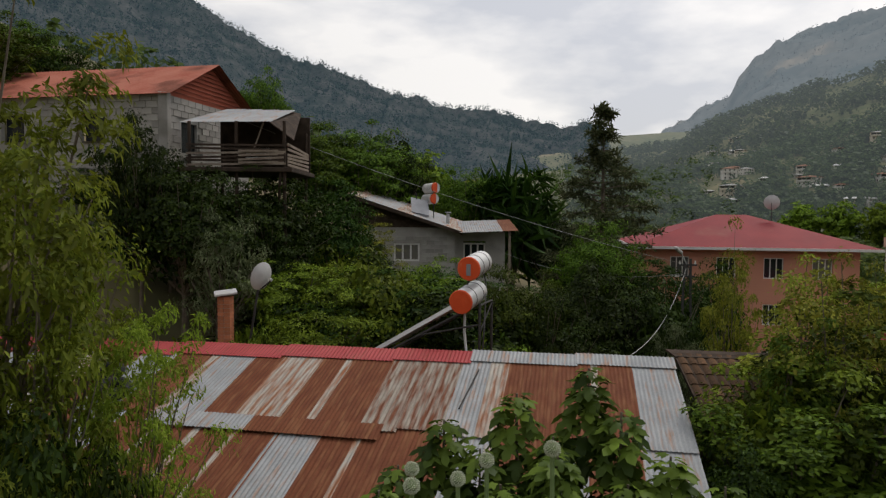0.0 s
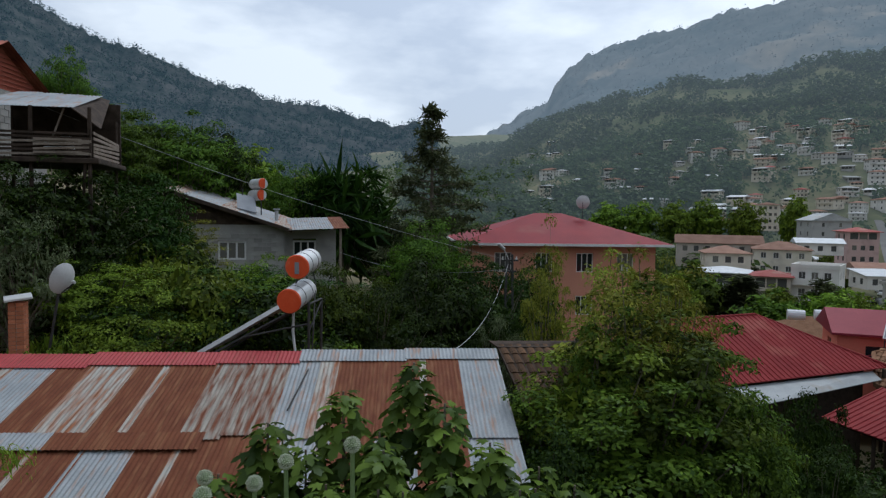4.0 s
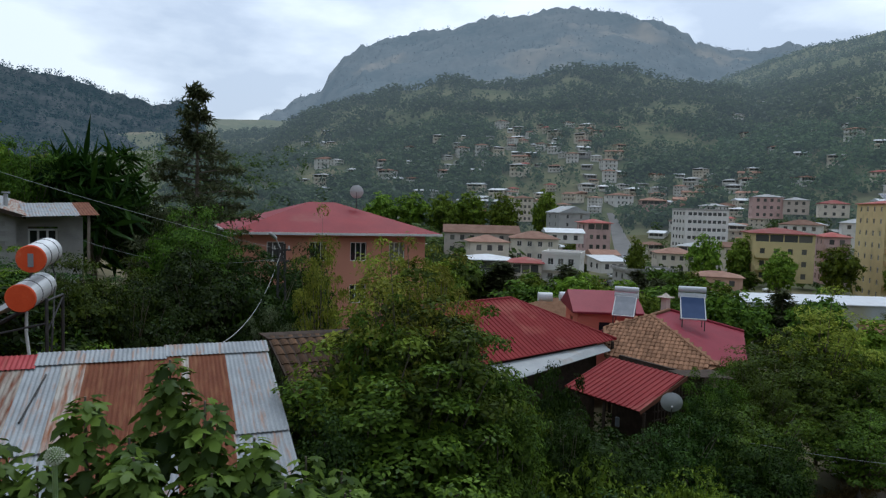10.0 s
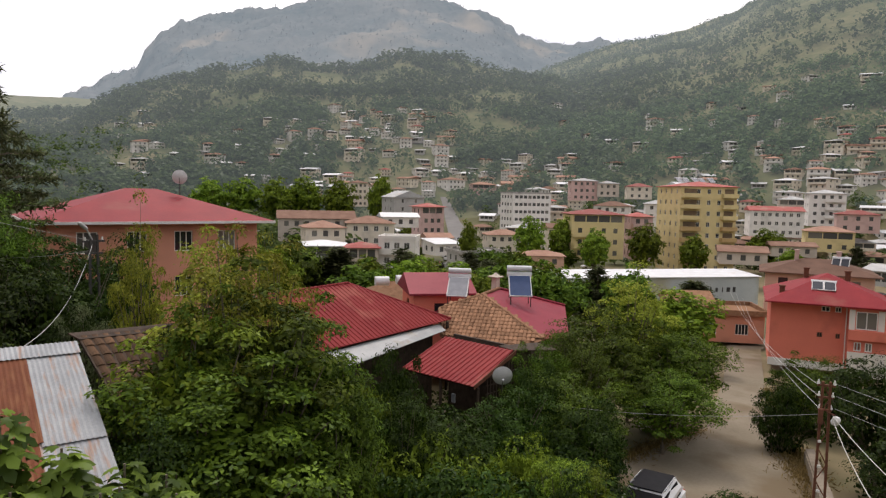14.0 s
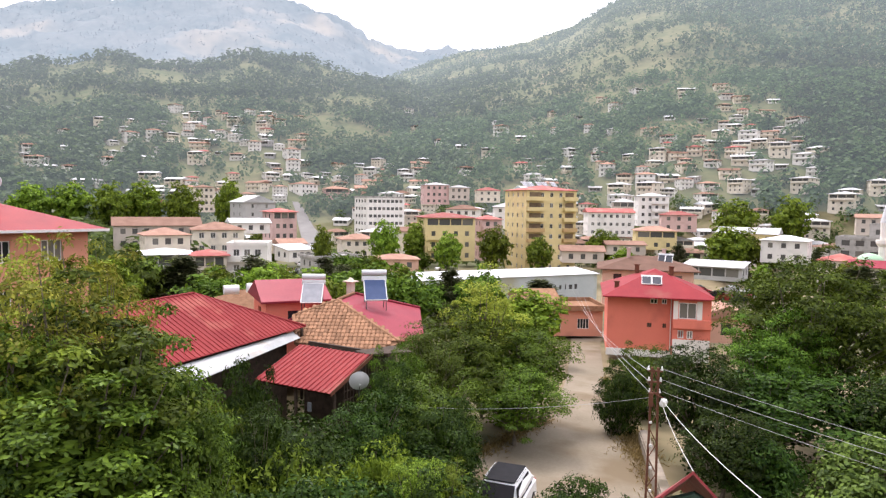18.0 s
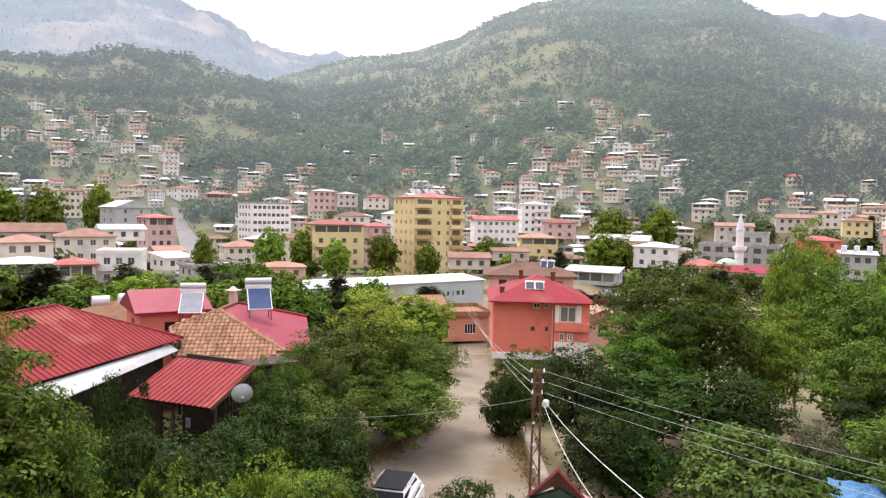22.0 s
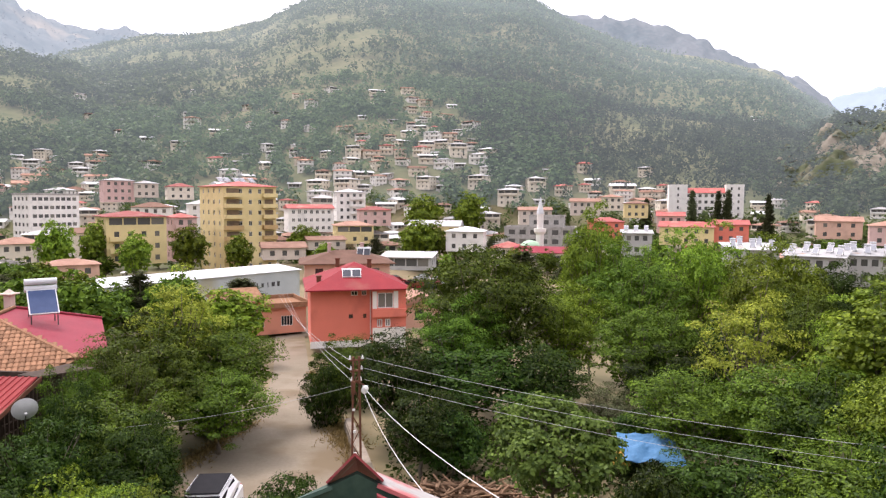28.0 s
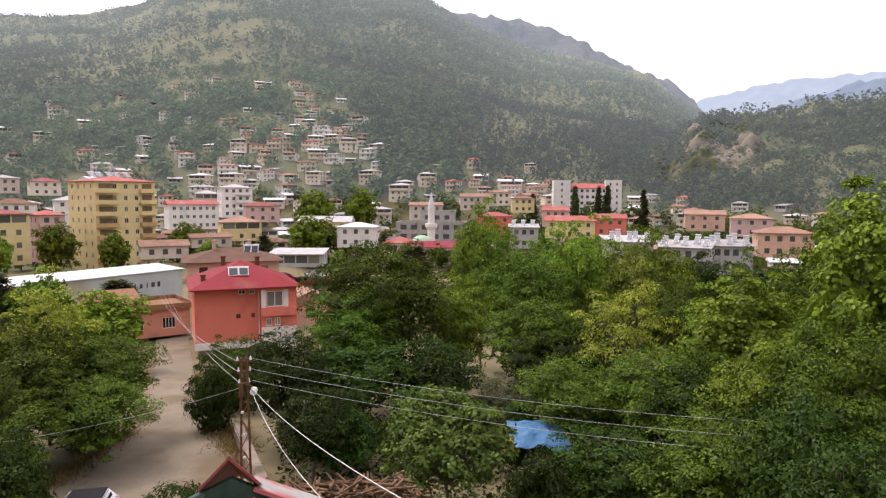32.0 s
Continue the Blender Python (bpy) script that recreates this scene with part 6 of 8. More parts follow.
# courses of blocks standing proud on the two visible faces
for face, length in ((RU, 5.0), (RV, 2 * HW)):
    out = -RV if face is RU else -RU
    ang = math.degrees(math.atan2(face.y, face.x))
    for r in range(17):
        for c in range(int(length / 0.42) + 1):
            s = c * 0.42 + (0.21 if r % 2 else 0.0) + 0.2
            z = 3.55 - r * 0.21
            if s > length - 0.1 or (face is RV and 0.8 < s < 1.95 and 1.8 < z < 3.0) or (face is RU and 1.85 < s < 3.1 and 2.1 < z < 3.2):
                continue
            if "block" not in PANES:
                PANES["block"] = Geo().box((0, 0, 0), (0.4, 0.06, 0.19)).mesh("block")
                PANES["block"].materials.append(M_BLOCK)
            o = part("block", PANES["block"], None, hi)
            o.matrix_basis = Matrix.Translation(n0 + face * s + out * 0.015 + Vector((0, 0, z))) @ pose(0, 0, 0, 0, 0, ang)
part("corner_post", Geo().bbox((n0.x, n0.y, 0.1), (0.3, 0.3, 7.2), 0.02), M_CONCRETE, hi, "concrete corner post")

BL, BR, TL, TR = Vector((-7.87, 20.3, 2.62)), Vector((-4.95, 19.5, 2.55)), Vector((-7.5, 23.6, 3.5)), Vector((-5.2, 23.3, 3.42))
balc = thing("balcony", Matrix(), "ramshackle plank balcony under a white sheet roof", "balcony")
for k in range(4):
    a, b = BL.lerp(BR, k / 4), TL.lerp(TR, k / 4)
    part("roof_sheet", Geo().wave(b, BR - BL, a - b, 0.78, (a - b).length, 0.11, 0.018), S_ZINC, balc)
part("gable_flap", Geo().slab((TR, BR, BR + Vector((0.55, 0.6, -0.45)), TR + Vector((0.35, 0, -0.1))), 0.03), M_DARKWOOD, balc)
FZ = 1.28
part("floor", Geo().bbox((-6.0, 21.3, FZ - 0.08), (3.3, 3.4, 0.14), 0.02), M_DARKWOOD, balc)
for x, y in ((-7.4, 19.9), (-4.6, 19.75), (-4.6, 22.8), (-7.4, 22.8), (-6.0, 19.8)):
    part("post", Geo().cyl((x, y, -4.0), (x, y, 2.6), 0.06, 0.05, 7), M_DARKWOOD, balc)
rngb = random.Random(3)
for k in range(6):
    z = FZ + 0.08 + k * 0.11
    part("rail_plank", Geo().box((0, 0, 0), (2.9, 0.03, 0.06), m=pose(-6.0, 19.72, z, 0, rngb.uniform(-1.5, 1.5), -2)), M_DARKWOOD if k % 3 else M_WOOD, balc)
    part("rail_plank", Geo().box((0, 0, 0), (0.03, 3.0, 0.075), m=pose(-4.52, 21.3, z, rngb.uniform(-2, 2), 0, 0)), M_WOOD, balc, "pale grey plank")
    if k < 4:
        part("rail_plank", Geo().box((0, 0, 0), (1.3, 0.03, 0.06), m=pose(-5.25, 19.66, z + 0.05, 0, rngb.uniform(-4, 4), 2)), M_WOOD, balc, "pale grey plank")
part("brace", Geo().cyl((-4.8, 19.9, 0.2), (-4.7, 19.7, FZ), 0.04, n=6), M_DARKWOOD, balc)
part("brace", Geo().cyl((-5.6, 19.9, 1.6), (-5.2, 19.75, 2.55), 0.025, n=6), M_WOOD, balc)
part("back_wall", Geo().box((-6.0, 23.0, 2.2), (3.0, 0.08, 1.9)), M_DARKWOOD, balc, "dark plank back wall")
part("white_cloth", Geo().bbox((-6.0, 22.2, 1.85), (0.8, 0.25, 0.4), 0.05), M_WHITE, balc)

# ---- grey block house with the bent metal roof ----
bh = thing("house", Matrix(), "grey block house under a sloping zinc roof", "house")
P = [(-4.8, 33.4, 0.95), (0.95, 33.4, -0.93), (1.3, 39.5, -0.55), (-4.4, 39.5, 1.3)]
for k in range(7):
    a = Vector(P[0]).lerp(Vector(P[1]), k / 7)
    b = Vector(P[3]).lerp(Vector(P[2]), k / 7)
    part("roof_sheet", Geo().wave(a, b - a, Vector(P[1]) - Vector(P[0]), (b - a).length, 0.92, 0.15, 0.02), S_ZINC if k % 3 else S_PALE, bh)
for k in range(4):
    a = Vector((0.8 + 0.72 * k, 33.2, -0.98 + 0.03 * k))
    part("roof_sheet", Geo().wave(a, (1, 0, 0.03), (0, 1, 0.11), 0.75, 4.6, 0.12, 0.02), S_RUST if k == 3 else S_ZINC, bh)
part("roof_edge", Geo().slab((Vector(P[0]) + Vector((0, -0.02, 0)), Vector(P[1]) + Vector((0, -0.02, 0)), Vector(P[1]) + Vector((0, -0.02, -0.16)), Vector(P[0]) + Vector((0, -0.02, -0.2))), 0.04), M_DARKWOOD, bh)
g = Geo()
facade(g, pose(-4.4, 34.0, -5.8), 5.0, 5.0 - 0.35, [(1.92, 3.22, 3.35, 4.25)])
g.add(((-4.4, 34.0, -1.15), (0.6, 34.0, -1.15), (0.6, 34.0, -0.95), (-4.4, 34.0, 0.68)), ((0, 1, 2, 3),))
facade(g, pose(0.6, 34.9, -5.8), 2.6, 4.8, [(0.45, 1.6, 3.4, 4.35)])
facade(g, pose(0.6, 34.0, -5.8, 0, 0, 90), 0.9, 4.75, [])
facade(g, pose(3.2, 34.9, -5.8, 0, 0, 90), 4.0, 4.8, [])
facade(g, pose(-4.4, 38.9, -5.8, 0, 0, -90), 4.9, 6.3, [])
part("wall", g, M_BLOCK, bh, "bare grey block wall")
part("plank_gable", Geo().slab(((-4.4, 33.97, -0.75), (-0.2, 33.97, -0.75), (-0.2, 33.97, -0.68), (-4.4, 33.97, 0.66)), 0.04), M_DARKWOOD, bh)
for x, y, w in ((-1.83, 34.1, 1.3), (1.62, 35.0, 1.15)):
    o = part("window", frame_mesh(w, 0.9, M_FRAME, 2, 0.085), None, bh)
    o.matrix_basis = pose(x, y, -2.0)
    p_ = part("pane", pane_mesh(w - 0.05, 0.85, M_PANE_CURTAIN if x < 0 else M_PANE), None, o)
    p_.matrix_basis = Matrix.Translation((0, 0.03, 0))
for r in range(16):
    for c in range(11):
        s, z = c * 0.42 + (0.21 if r % 2 else 0.0) + 0.2, -1.3 - r * 0.21
        if s > 4.85 or (1.75 < s < 3.4 and -2.6 < z < -1.4):
            continue
        o = part("block", PANES["block"], None, bh)
        o.matrix_basis = pose(-4.4 + s, 33.985, z)
part("porch_post", Geo().bbox((3.3, 33.5, -3.2), (0.12, 0.12, 4.6), 0.01), M_WOOD, bh)
part("chimney_pipe", Geo().cyl((0.25, 35, -0.8), (0.25, 35, -0.05), 0.09, n=10).cyl((0.25, 35, -0.02), (0.25, 35, 0.05), 0.16, n=10), M_ROOF_GREY, bh)
ht = thing("solar_water_heater", Matrix(), "solar heater with orange-capped tanks on the zinc roof", "solar heater", "rooftop solar heaters")
for x, z in ((-0.42, 1.28), (-0.48, 0.72)):
    tk = part("tank", Geo().cyl((x - 0.45, 36.0, z - 0.02), (x, 35.0, z), 0.27, n=20), M_TANK, ht)
    part("tank_cap", Geo().cyl((x, 35.0, z), (x + 0.03, 34.97, z), 0.275, 0.25, n=20), M_ORANGE, tk, "orange-red end cap")
part("collector", Geo().slab(((-1.6, 34.4, 0.05), (-0.7, 34.2, -0.15), (-0.8, 35.2, 0.6), (-1.7, 35.4, 0.8)), 0.07), M_PANEL_GREY, ht)
for x in (-1.4, -0.5):
    part("stand", Geo().cyl((x, 35.3, -0.4), (x, 35.3, 1.0), 0.03, n=6), M_STEEL, ht)

# brick flue behind the shed, with its capping slab, and a small dish
fx, fy = spot(-17.76, 17.0)
flue = thing("brick_flue", pose(fx, fy, -4.4), "slim orange brick flue with a white capping slab", "chimney")
rows_n = 26
PANES["brick"] = Geo().bbox((0, 0, 0), (0.145, 0.145, 0.085), 0.006).mesh("brick")
PANES["brick"].materials.append(surf("orange_brick", (0.36, 0.12, 0.06), (0.46, 0.19, 0.10), 5, 0.9, 0.4, fine=40, spread=0.2))
part("core", Geo().box((0, 0, 1.18), (0.27, 0.27, 2.36)), M_CONCRETE, flue)
for r in range(rows_n):
    for sx in (-1, 1):
        for sy in (-1, 1):
            o = part("brick", PANES["brick"], None, flue)
            o.matrix_basis = pose(sx * 0.076, sy * 0.076, 0.05 + r * 0.091, 0, 0, 0)
part("capping_slab", Geo().bbox((0, 0, 2.47), (0.52, 0.52, 0.05), 0.01, m=pose(0, 0, 2.46, 4, -6, 20)), M_WHITE, flue)
dish(pose(*spot(-14.85, 16.6), -1.54, 12, 0, 62), 0.34, "pale satellite dish leaning in the garden", 3.2)

# old tyres on the shed roof
M_TYRE = surf("worn_black_rubber", (0.012, 0.012, 0.012), (0.03, 0.03, 0.03), 8, 0.8, 0.4)
for u, d, s in ((10.6, 2.55, 1.0), (11.2, 1.9, 0.95)):
    vs, fs, N, K = [], [], 28, 10
    for i in range(N):
        for j in range(K):
            a, b = 2 * math.pi * i / N, 2 * math.pi * j / K
            rr = 0.27 + 0.10 * math.cos(b)
            vs.append((rr * math.cos(a) * s, rr * math.sin(a) * s, 0.11 * math.sin(b) * s))
            fs.append((i * K + j, ((i + 1) % N) * K + j, ((i + 1) % N) * K + (j + 1) % K, i * K + (j + 1) % K))
    ty = part("tyre", Geo().add(vs, fs), M_TYRE, smooth=True)
    ty.matrix_basis = Matrix.Translation(shed_at(u, d, 0.16)) @ pose(0, 0, 0, 15, 0, 11)
    tagged(ty, "worn black car tyre lying on the shed roof", "tyre", "tyres on the roof")

# ---- old clay-tiled lean-to beside the shed ----
lean = thing("tiled_outbuilding", Matrix(), "old outbuilding with a mossy brown clay tile roof", "outbuilding")
LO, LU, LD = Vector((4.95, 14.5, -3.02)), Vector((0.97, -0.06, -0.02)).normalized(), Vector((-0.05, -0.93, -0.36)).normalized()
M_OLDTILE = surf("mossy_brown_tile", (0.028, 0.021, 0.015), (0.13, 0.07, 0.036), 2.2, 0.95, 0.5, fine=18, spread=0.5)
tile_me = None
g = Geo()
for i in range(5):
    a0, a1 = math.pi * i / 5, math.pi * (i + 1) / 5
    g.add([(-0.1 * math.cos(a), -y, 0.05 * math.sin(a) + lift) for y, lift in ((0, 0), (0.42, 0.025)) for a in (a0, a1)], ((0, 1, 3, 2),))
    g.add([(-0.1 * math.cos(a), -0.42, 0.05 * math.sin(a) + lift) for lift in (0.025, 0.0) for a in (a0, a1)], ((0, 1, 3, 2),))
tile_me = g.mesh("roof_tile")
tile_me.materials.append(M_OLDTILE)
lm = Matrix((LU, -LD, LU.cross(-LD))).transposed().to_4x4()
rt = random.Random(8)
for r in range(6):
    for c in range(19):
        o = part("roof_tile", tile_me, None, lean)
        o.matrix_basis = Matrix.Translation(LO + LU * (0.12 + c * 0.205 + rt.uniform(-0.01, 0.01)) + LD * (r * 0.36)) @ lm @ pose(0, 0, 0.02, 0, 0, rt.uniform(-2, 2))
part("roof_deck", Geo().slab((LO, LO + LU * 4.0, LO + LU * 4.0 + LD * 2.25, LO + LD * 2.25), 0.06), M_DARKWOOD, lean)
part("ridge_board", Geo().slab((LO + LU * -0.1 + Vector((0, 0.2, 0.06)), LO + LU * 4.0 + Vector((0, 0.2, 0.06)), LO + LU * 4.0 + LD * 0.2 + Vector((0, 0, 0.06)), LO + LD * 0.2 + Vector((0, 0, 0.06))), 0.03), M_DARKWOOD, lean)
q = LO + LD * 2.1
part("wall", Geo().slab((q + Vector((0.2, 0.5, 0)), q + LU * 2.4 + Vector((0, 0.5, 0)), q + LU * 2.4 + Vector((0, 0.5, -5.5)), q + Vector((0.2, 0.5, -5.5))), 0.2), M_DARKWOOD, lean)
for k in (0.1, 1.2, 2.4):
    part("post", Geo().cyl(q + LU * k + Vector((0, 0.15, -0.05)), q + LU * k + Vector((0, 0.15, -5.4)), 0.07, n=7), M_DARKWOOD, lean)

# ---- house cluster with the red ribbed roofs ----
cl = thing("house", Matrix(), "low house under a red ribbed hip roof with white eave", "house")
EAVE = -6.6
A, B, C_, D_ = Vector((13.2, 21.9, EAVE)), Vector((26.5, 23.8, EAVE)), Vector((25.6, 31.2, EAVE)), Vector((12.4, 29.4, EAVE))
R1, R2 = Vector((16.8, 26.1, -4.65)), Vector((22.0, 27.0, -4.65))


def ribbed_plane(parent, e0, e1, r0, r1, mat, pitch=0.28, name="roof_plane", depth=0.035):
    """A roof plane with ribs that run from the ridge side r0-r1 down to the eave e0-e1."""
    e0, e1, r0, r1 = (Vector(p) for p in (e0, e1, r0, r1))
    g = Geo()
    nrm = (e1 - e0).cross(r0 - e0).normalized()
    if nrm.z < 0:
        nrm = -nrm
    L = (e1 - e0).length
    u = (e1 - e0) / L
    up = nrm.cross(u)
    if up.z < 0:
        up = -up
    s0, s1, hgt = (r0 - e0).dot(u), (r1 - e0).dot(u), max((r0 - e0).dot(up), (r1 - e0).dot(up))
    n = max(2, round(L / pitch))

    def reach(s):
        if s < s0:
            return hgt * max(0.0, s / s0) if s0 > 0 else hgt
        if s > s1:
            return hgt * max(0.0, (L - s) / (L - s1)) if L > s1 else hgt
        return hgt
    xs = []
    for i in range(n):
        a = L * i / n
        p = L / n
        xs += [(a, 0), (a + p * 0.6, 0), (a + p * 0.7, depth), (a + p * 0.92, depth)]
    xs.append((L, 0))
    vs = []
    for a, b in xs:
        vs += [e0 + u * a + nrm * b, e0 + u * a + up * reach(a) + nrm * b, e0 + u * a - nrm * 0.03, e0 + u * a + up * reach(a) - nrm * 0.03]
    fs = []
    for i in range(len(xs) - 1):
        k = i * 4
        fs += [(k, k + 4, k + 5, k + 1), (k + 2, k + 3, k + 7, k + 6), (k, k + 2, k + 6, k + 4), (k + 1, k + 5, k + 7, k + 3)]
    g.add(vs, fs)
    return part(name, g, mat, parent)


ribbed_plane(cl, A, B, R1, R2, M_RED)
ribbed_plane(cl, B, C_, R2, R2, M_RED)
ribbed_plane(cl, C_, D_, R2, R1, M_RED)
ribbed_plane(cl, D_, A, R1, R1, M_RED)
for p, q in ((R2, B), (R2, C_), (R1, A), (R1, D_), (R1, R2)):
    part("ridge_cap", Geo().cyl(p + Vector((0, 0, 0.03)), q + Vector((0, 0, 0.03)), 0.07, n=8), M_RED, cl)
M_EAVE = surf("worn_white_sheet", (0.25, 0.26, 0.26), (0.36, 0.37, 0.37), 1.2, 0.6, 0.2, fine=12, stain=(0.28, 0.25, 0.21), stain_at=0.62)
W1, W2 = Vector((17.3, 21.0, -7.0)), Vector((25.6, 23.35, -7.0))
part("eave_sheet", Geo().slab((W1, W2, B + Vector((-0.9, 0.05, -0.14)), A.lerp(B, 0.25) + Vector((0, 0.1, -0.14))), 0.03), M_EAVE, cl, "white sheet under the eave")
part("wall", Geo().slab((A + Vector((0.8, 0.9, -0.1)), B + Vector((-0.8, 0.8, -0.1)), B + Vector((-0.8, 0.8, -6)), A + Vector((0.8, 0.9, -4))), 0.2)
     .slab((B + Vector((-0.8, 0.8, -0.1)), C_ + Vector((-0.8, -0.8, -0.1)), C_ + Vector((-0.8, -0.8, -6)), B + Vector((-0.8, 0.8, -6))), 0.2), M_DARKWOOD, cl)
part("post", Geo().bbox((26.1, 23.7, -8.5), (0.12, 0.12, 3.7), 0.01), M_DARKWOOD, cl)

po = thing("porch", Matrix(), "open timber porch under a red ribbed sheet roof", "porch")
b0, b1, t0, t1 = Vector((20.4, 21.15, -7.65)), Vector((20.4, 17.05, -7.62)), Vector((22.95, 21.5, -6.62)), Vector((23.2, 17.1, -6.62))
ribbed_plane(po, b1, b0, t1, t0, M_RED, 0.25)
part("edge_trim", Geo().slab((b1 + Vector((0, -0.03, 0.05)), t1 + Vector((0, -0.03, 0.05)), t1 + Vector((0, -0.03, -0.12)), b1 + Vector((0, -0.03, -0.12))), 0.03), M_RUST, po)
part("beam", Geo().cyl(b0 + Vector((0.3, 0, -0.12)), b1 + Vector((0.3, 0, -0.12)), 0.07, n=6), M_DARKWOOD, po)
for p in (b0, b1, b0.lerp(b1, 0.5)):
    part("post", Geo().cyl(p + Vector((0.3, 0, -4.2)), p + Vector((0.3, 0, -0.12)), 0.07, n=7), M_DARKWOOD, po)
for k in range(9):
    p = b1.lerp(t1, 0.35 + 0.075 * k) + Vector((0, 0.06, -0.15))
    part("lattice_slat", Geo().box((p.x, p.y, p.z - 0.65), (0.05, 0.03, 1.3)), M_DARKWOOD, po)
for k in range(3):
    p = b1.lerp(t1, 0.65) + Vector((0, 0.08, -0.5 - 0.35 * k))
    part("lattice_rail", Geo().box((p.x + 0.1, p.y, p.z), (2.0, 0.03, 0.05)), M_DARKWOOD, po)
part("side_roof", Geo().slab((t1 + Vector((0, 0.1, 0.02)), t1 + Vector((2.4, -0.6, -0.22)), t1 + Vector((2.5, 0.6, -0.1)), t1 + Vector((0.1, 1.0, 0.04))), 0.05), M_DARKWOOD, po)
part("back_wall", Geo().box((24.2, 19.2, -8.9), (0.15, 4.6, 4.4)), M_DARKWOOD, po)
part("deck", Geo().box((22.4, 19.1, -11.0), (4.2, 4.4, 0.12)), M_DARKWOOD, po)
part("crossed_pole", Geo().cyl((20.9, 19.9, -9.4), (21.6, 17.6, -9.3), 0.05, n=6), M_WOOD, po)
part("crossed_pole", Geo().cyl((20.9, 18.0, -9.2), (21.4, 17.4, -10.4), 0.05, n=6), M_WOOD, po)
part("hanging_cloth", Geo().bbox((21.3, 18.9, -8.7), (0.1, 0.22, 0.4), 0.03), M_PANEL_GREY, po)
dish(pose(*spot(52.6, 26.6), -7.16, 12, 0, -48), 0.4, "white satellite dish at the porch corner", 0.9)

tl = thing("tiled_house", Matrix(), "house with a weathered clay tile roof above the porch", "house")
TILED = [Vector(p) for p in ((25.48, 23.52, -7.35), (26.5, 19.72, -7.72), (28.38, 19.17, -7.23), (29.99, 24.54, -5.75), (27.41, 25.48, -6.39))]
g = Geo()
for i in range(6):
    a0, a1 = math.pi * i / 6, math.pi * (i + 1) / 6
    g.add([(-0.11 * math.cos(a), y, 0.055 * math.sin(a) + lift) for y, lift in ((0, 0.03), (0.46, 0.0)) for a in (a0, a1)], ((0, 2, 3, 1),))
    g.add([(-0.11 * math.cos(a), 0, 0.055 * math.sin(a) + lift) for lift in (0.0, 0.03) for a in (a0, a1)], ((0, 2, 3, 1),))
clay_me = g.mesh("roof_tile")
clay_me.materials.append(M_TILE)
tnn = Vector((math.sin(radians(240)) * math.sin(radians(20)), math.cos(radians(240)) * math.sin(radians(20)), math.cos(radians(20))))
tu = Vector((math.cos(radians(240)), -math.sin(radians(240)), 0)).normalized()
tup = tnn.cross(tu)
if tup.z < 0:
    tu, tup = -tu, -tup
tm = Matrix((tu, tup, tnn)).transposed().to_4x4()
T0 = TILED[1]
flat = [((p - T0).dot(tu), (p - T0).dot(tup)) for p in TILED]


def inside(x, y, ring_):
    """Whether a point lies in a convex plan."""
    sg = [(ring_[(i + 1) % len(ring_)][0] - a) * (y - b) - (ring_[(i + 1) % len(ring_)][1] - b) * (x - a) for i, (a, b) in enumerate(ring_)]
    return all(v >= 0 for v in sg) or all(v <= 0 for v in sg)


count = 0
for r in range(-2, 18):
    for c in range(-30, 30):
        a, b = c * 0.225, r * 0.36
        if count < 300 and inside(a, b, flat):
            o = part("roof_tile", clay_me, None, tl)
            o.matrix_basis = Matrix.Translation(T0 + tu * a + tup * b + tnn * 0.03) @ tm @ pose(0, 0, 0, 0, 0, rt.uniform(-2.5, 2.5))
            count += 1
part("roof_deck", Geo().slab(TILED if (TILED[1] - TILED[0]).cross(TILED[-1] - TILED[0]).z > 0 else TILED[::-1], 0.08), M_TILE, tl)
for p, q in ((3, 4), (3, 2), (4, 0)):
    part("ridge_tiles", Geo().tube([TILED[p] + Vector((0, 0, 0.05)), TILED[q] + Vector((0, 0, 0.05))], 0.10, 8), M_TILE, tl)
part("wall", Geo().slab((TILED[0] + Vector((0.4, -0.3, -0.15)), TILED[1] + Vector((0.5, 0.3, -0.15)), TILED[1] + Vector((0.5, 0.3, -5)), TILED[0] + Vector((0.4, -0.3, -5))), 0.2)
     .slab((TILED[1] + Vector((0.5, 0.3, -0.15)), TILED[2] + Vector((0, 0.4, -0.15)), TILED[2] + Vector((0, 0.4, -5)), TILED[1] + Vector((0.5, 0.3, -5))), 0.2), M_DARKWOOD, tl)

mg = thing("house", Matrix(), "house under a smooth faded crimson hip roof", "house")
MA = [Vector(p) for p in ((28.75, 19.5, -7.3), (30.93, 19.24, -7.5), (35.62, 22.53, -6.71), (32.44, 25.25, -5.66), (30.0, 24.6, -5.74))]
MB = [Vector(p) for p in ((38.4, 25.6, -7.6), (35.2, 31.0, -7.6), (30.6, 29.6, -7.6))]
part("roof", Geo().slab(MA, 0.07), M_MAGENTA, mg)
part("rear_roof", Geo().slab((MA[2], MB[0], MB[1], MA[3]), 0.07).slab((MA[3], MB[1], MB[2], MA[4]), 0.07), M_MAGENTA, mg)
part("ridge_cap", Geo().tube([MA[3] + Vector((0, 0, 0.04)), MA[2] + Vector((0, 0, 0.04))], 0.08, 8), M_MAGENTA, mg)
part("ridge_cap", Geo().tube([MA[3] + Vector((0, 0, 0.04)), MA[4] + Vector((0, 0, 0.04))], 0.10, 8), M_TILE, mg, "clay ridge tiles")
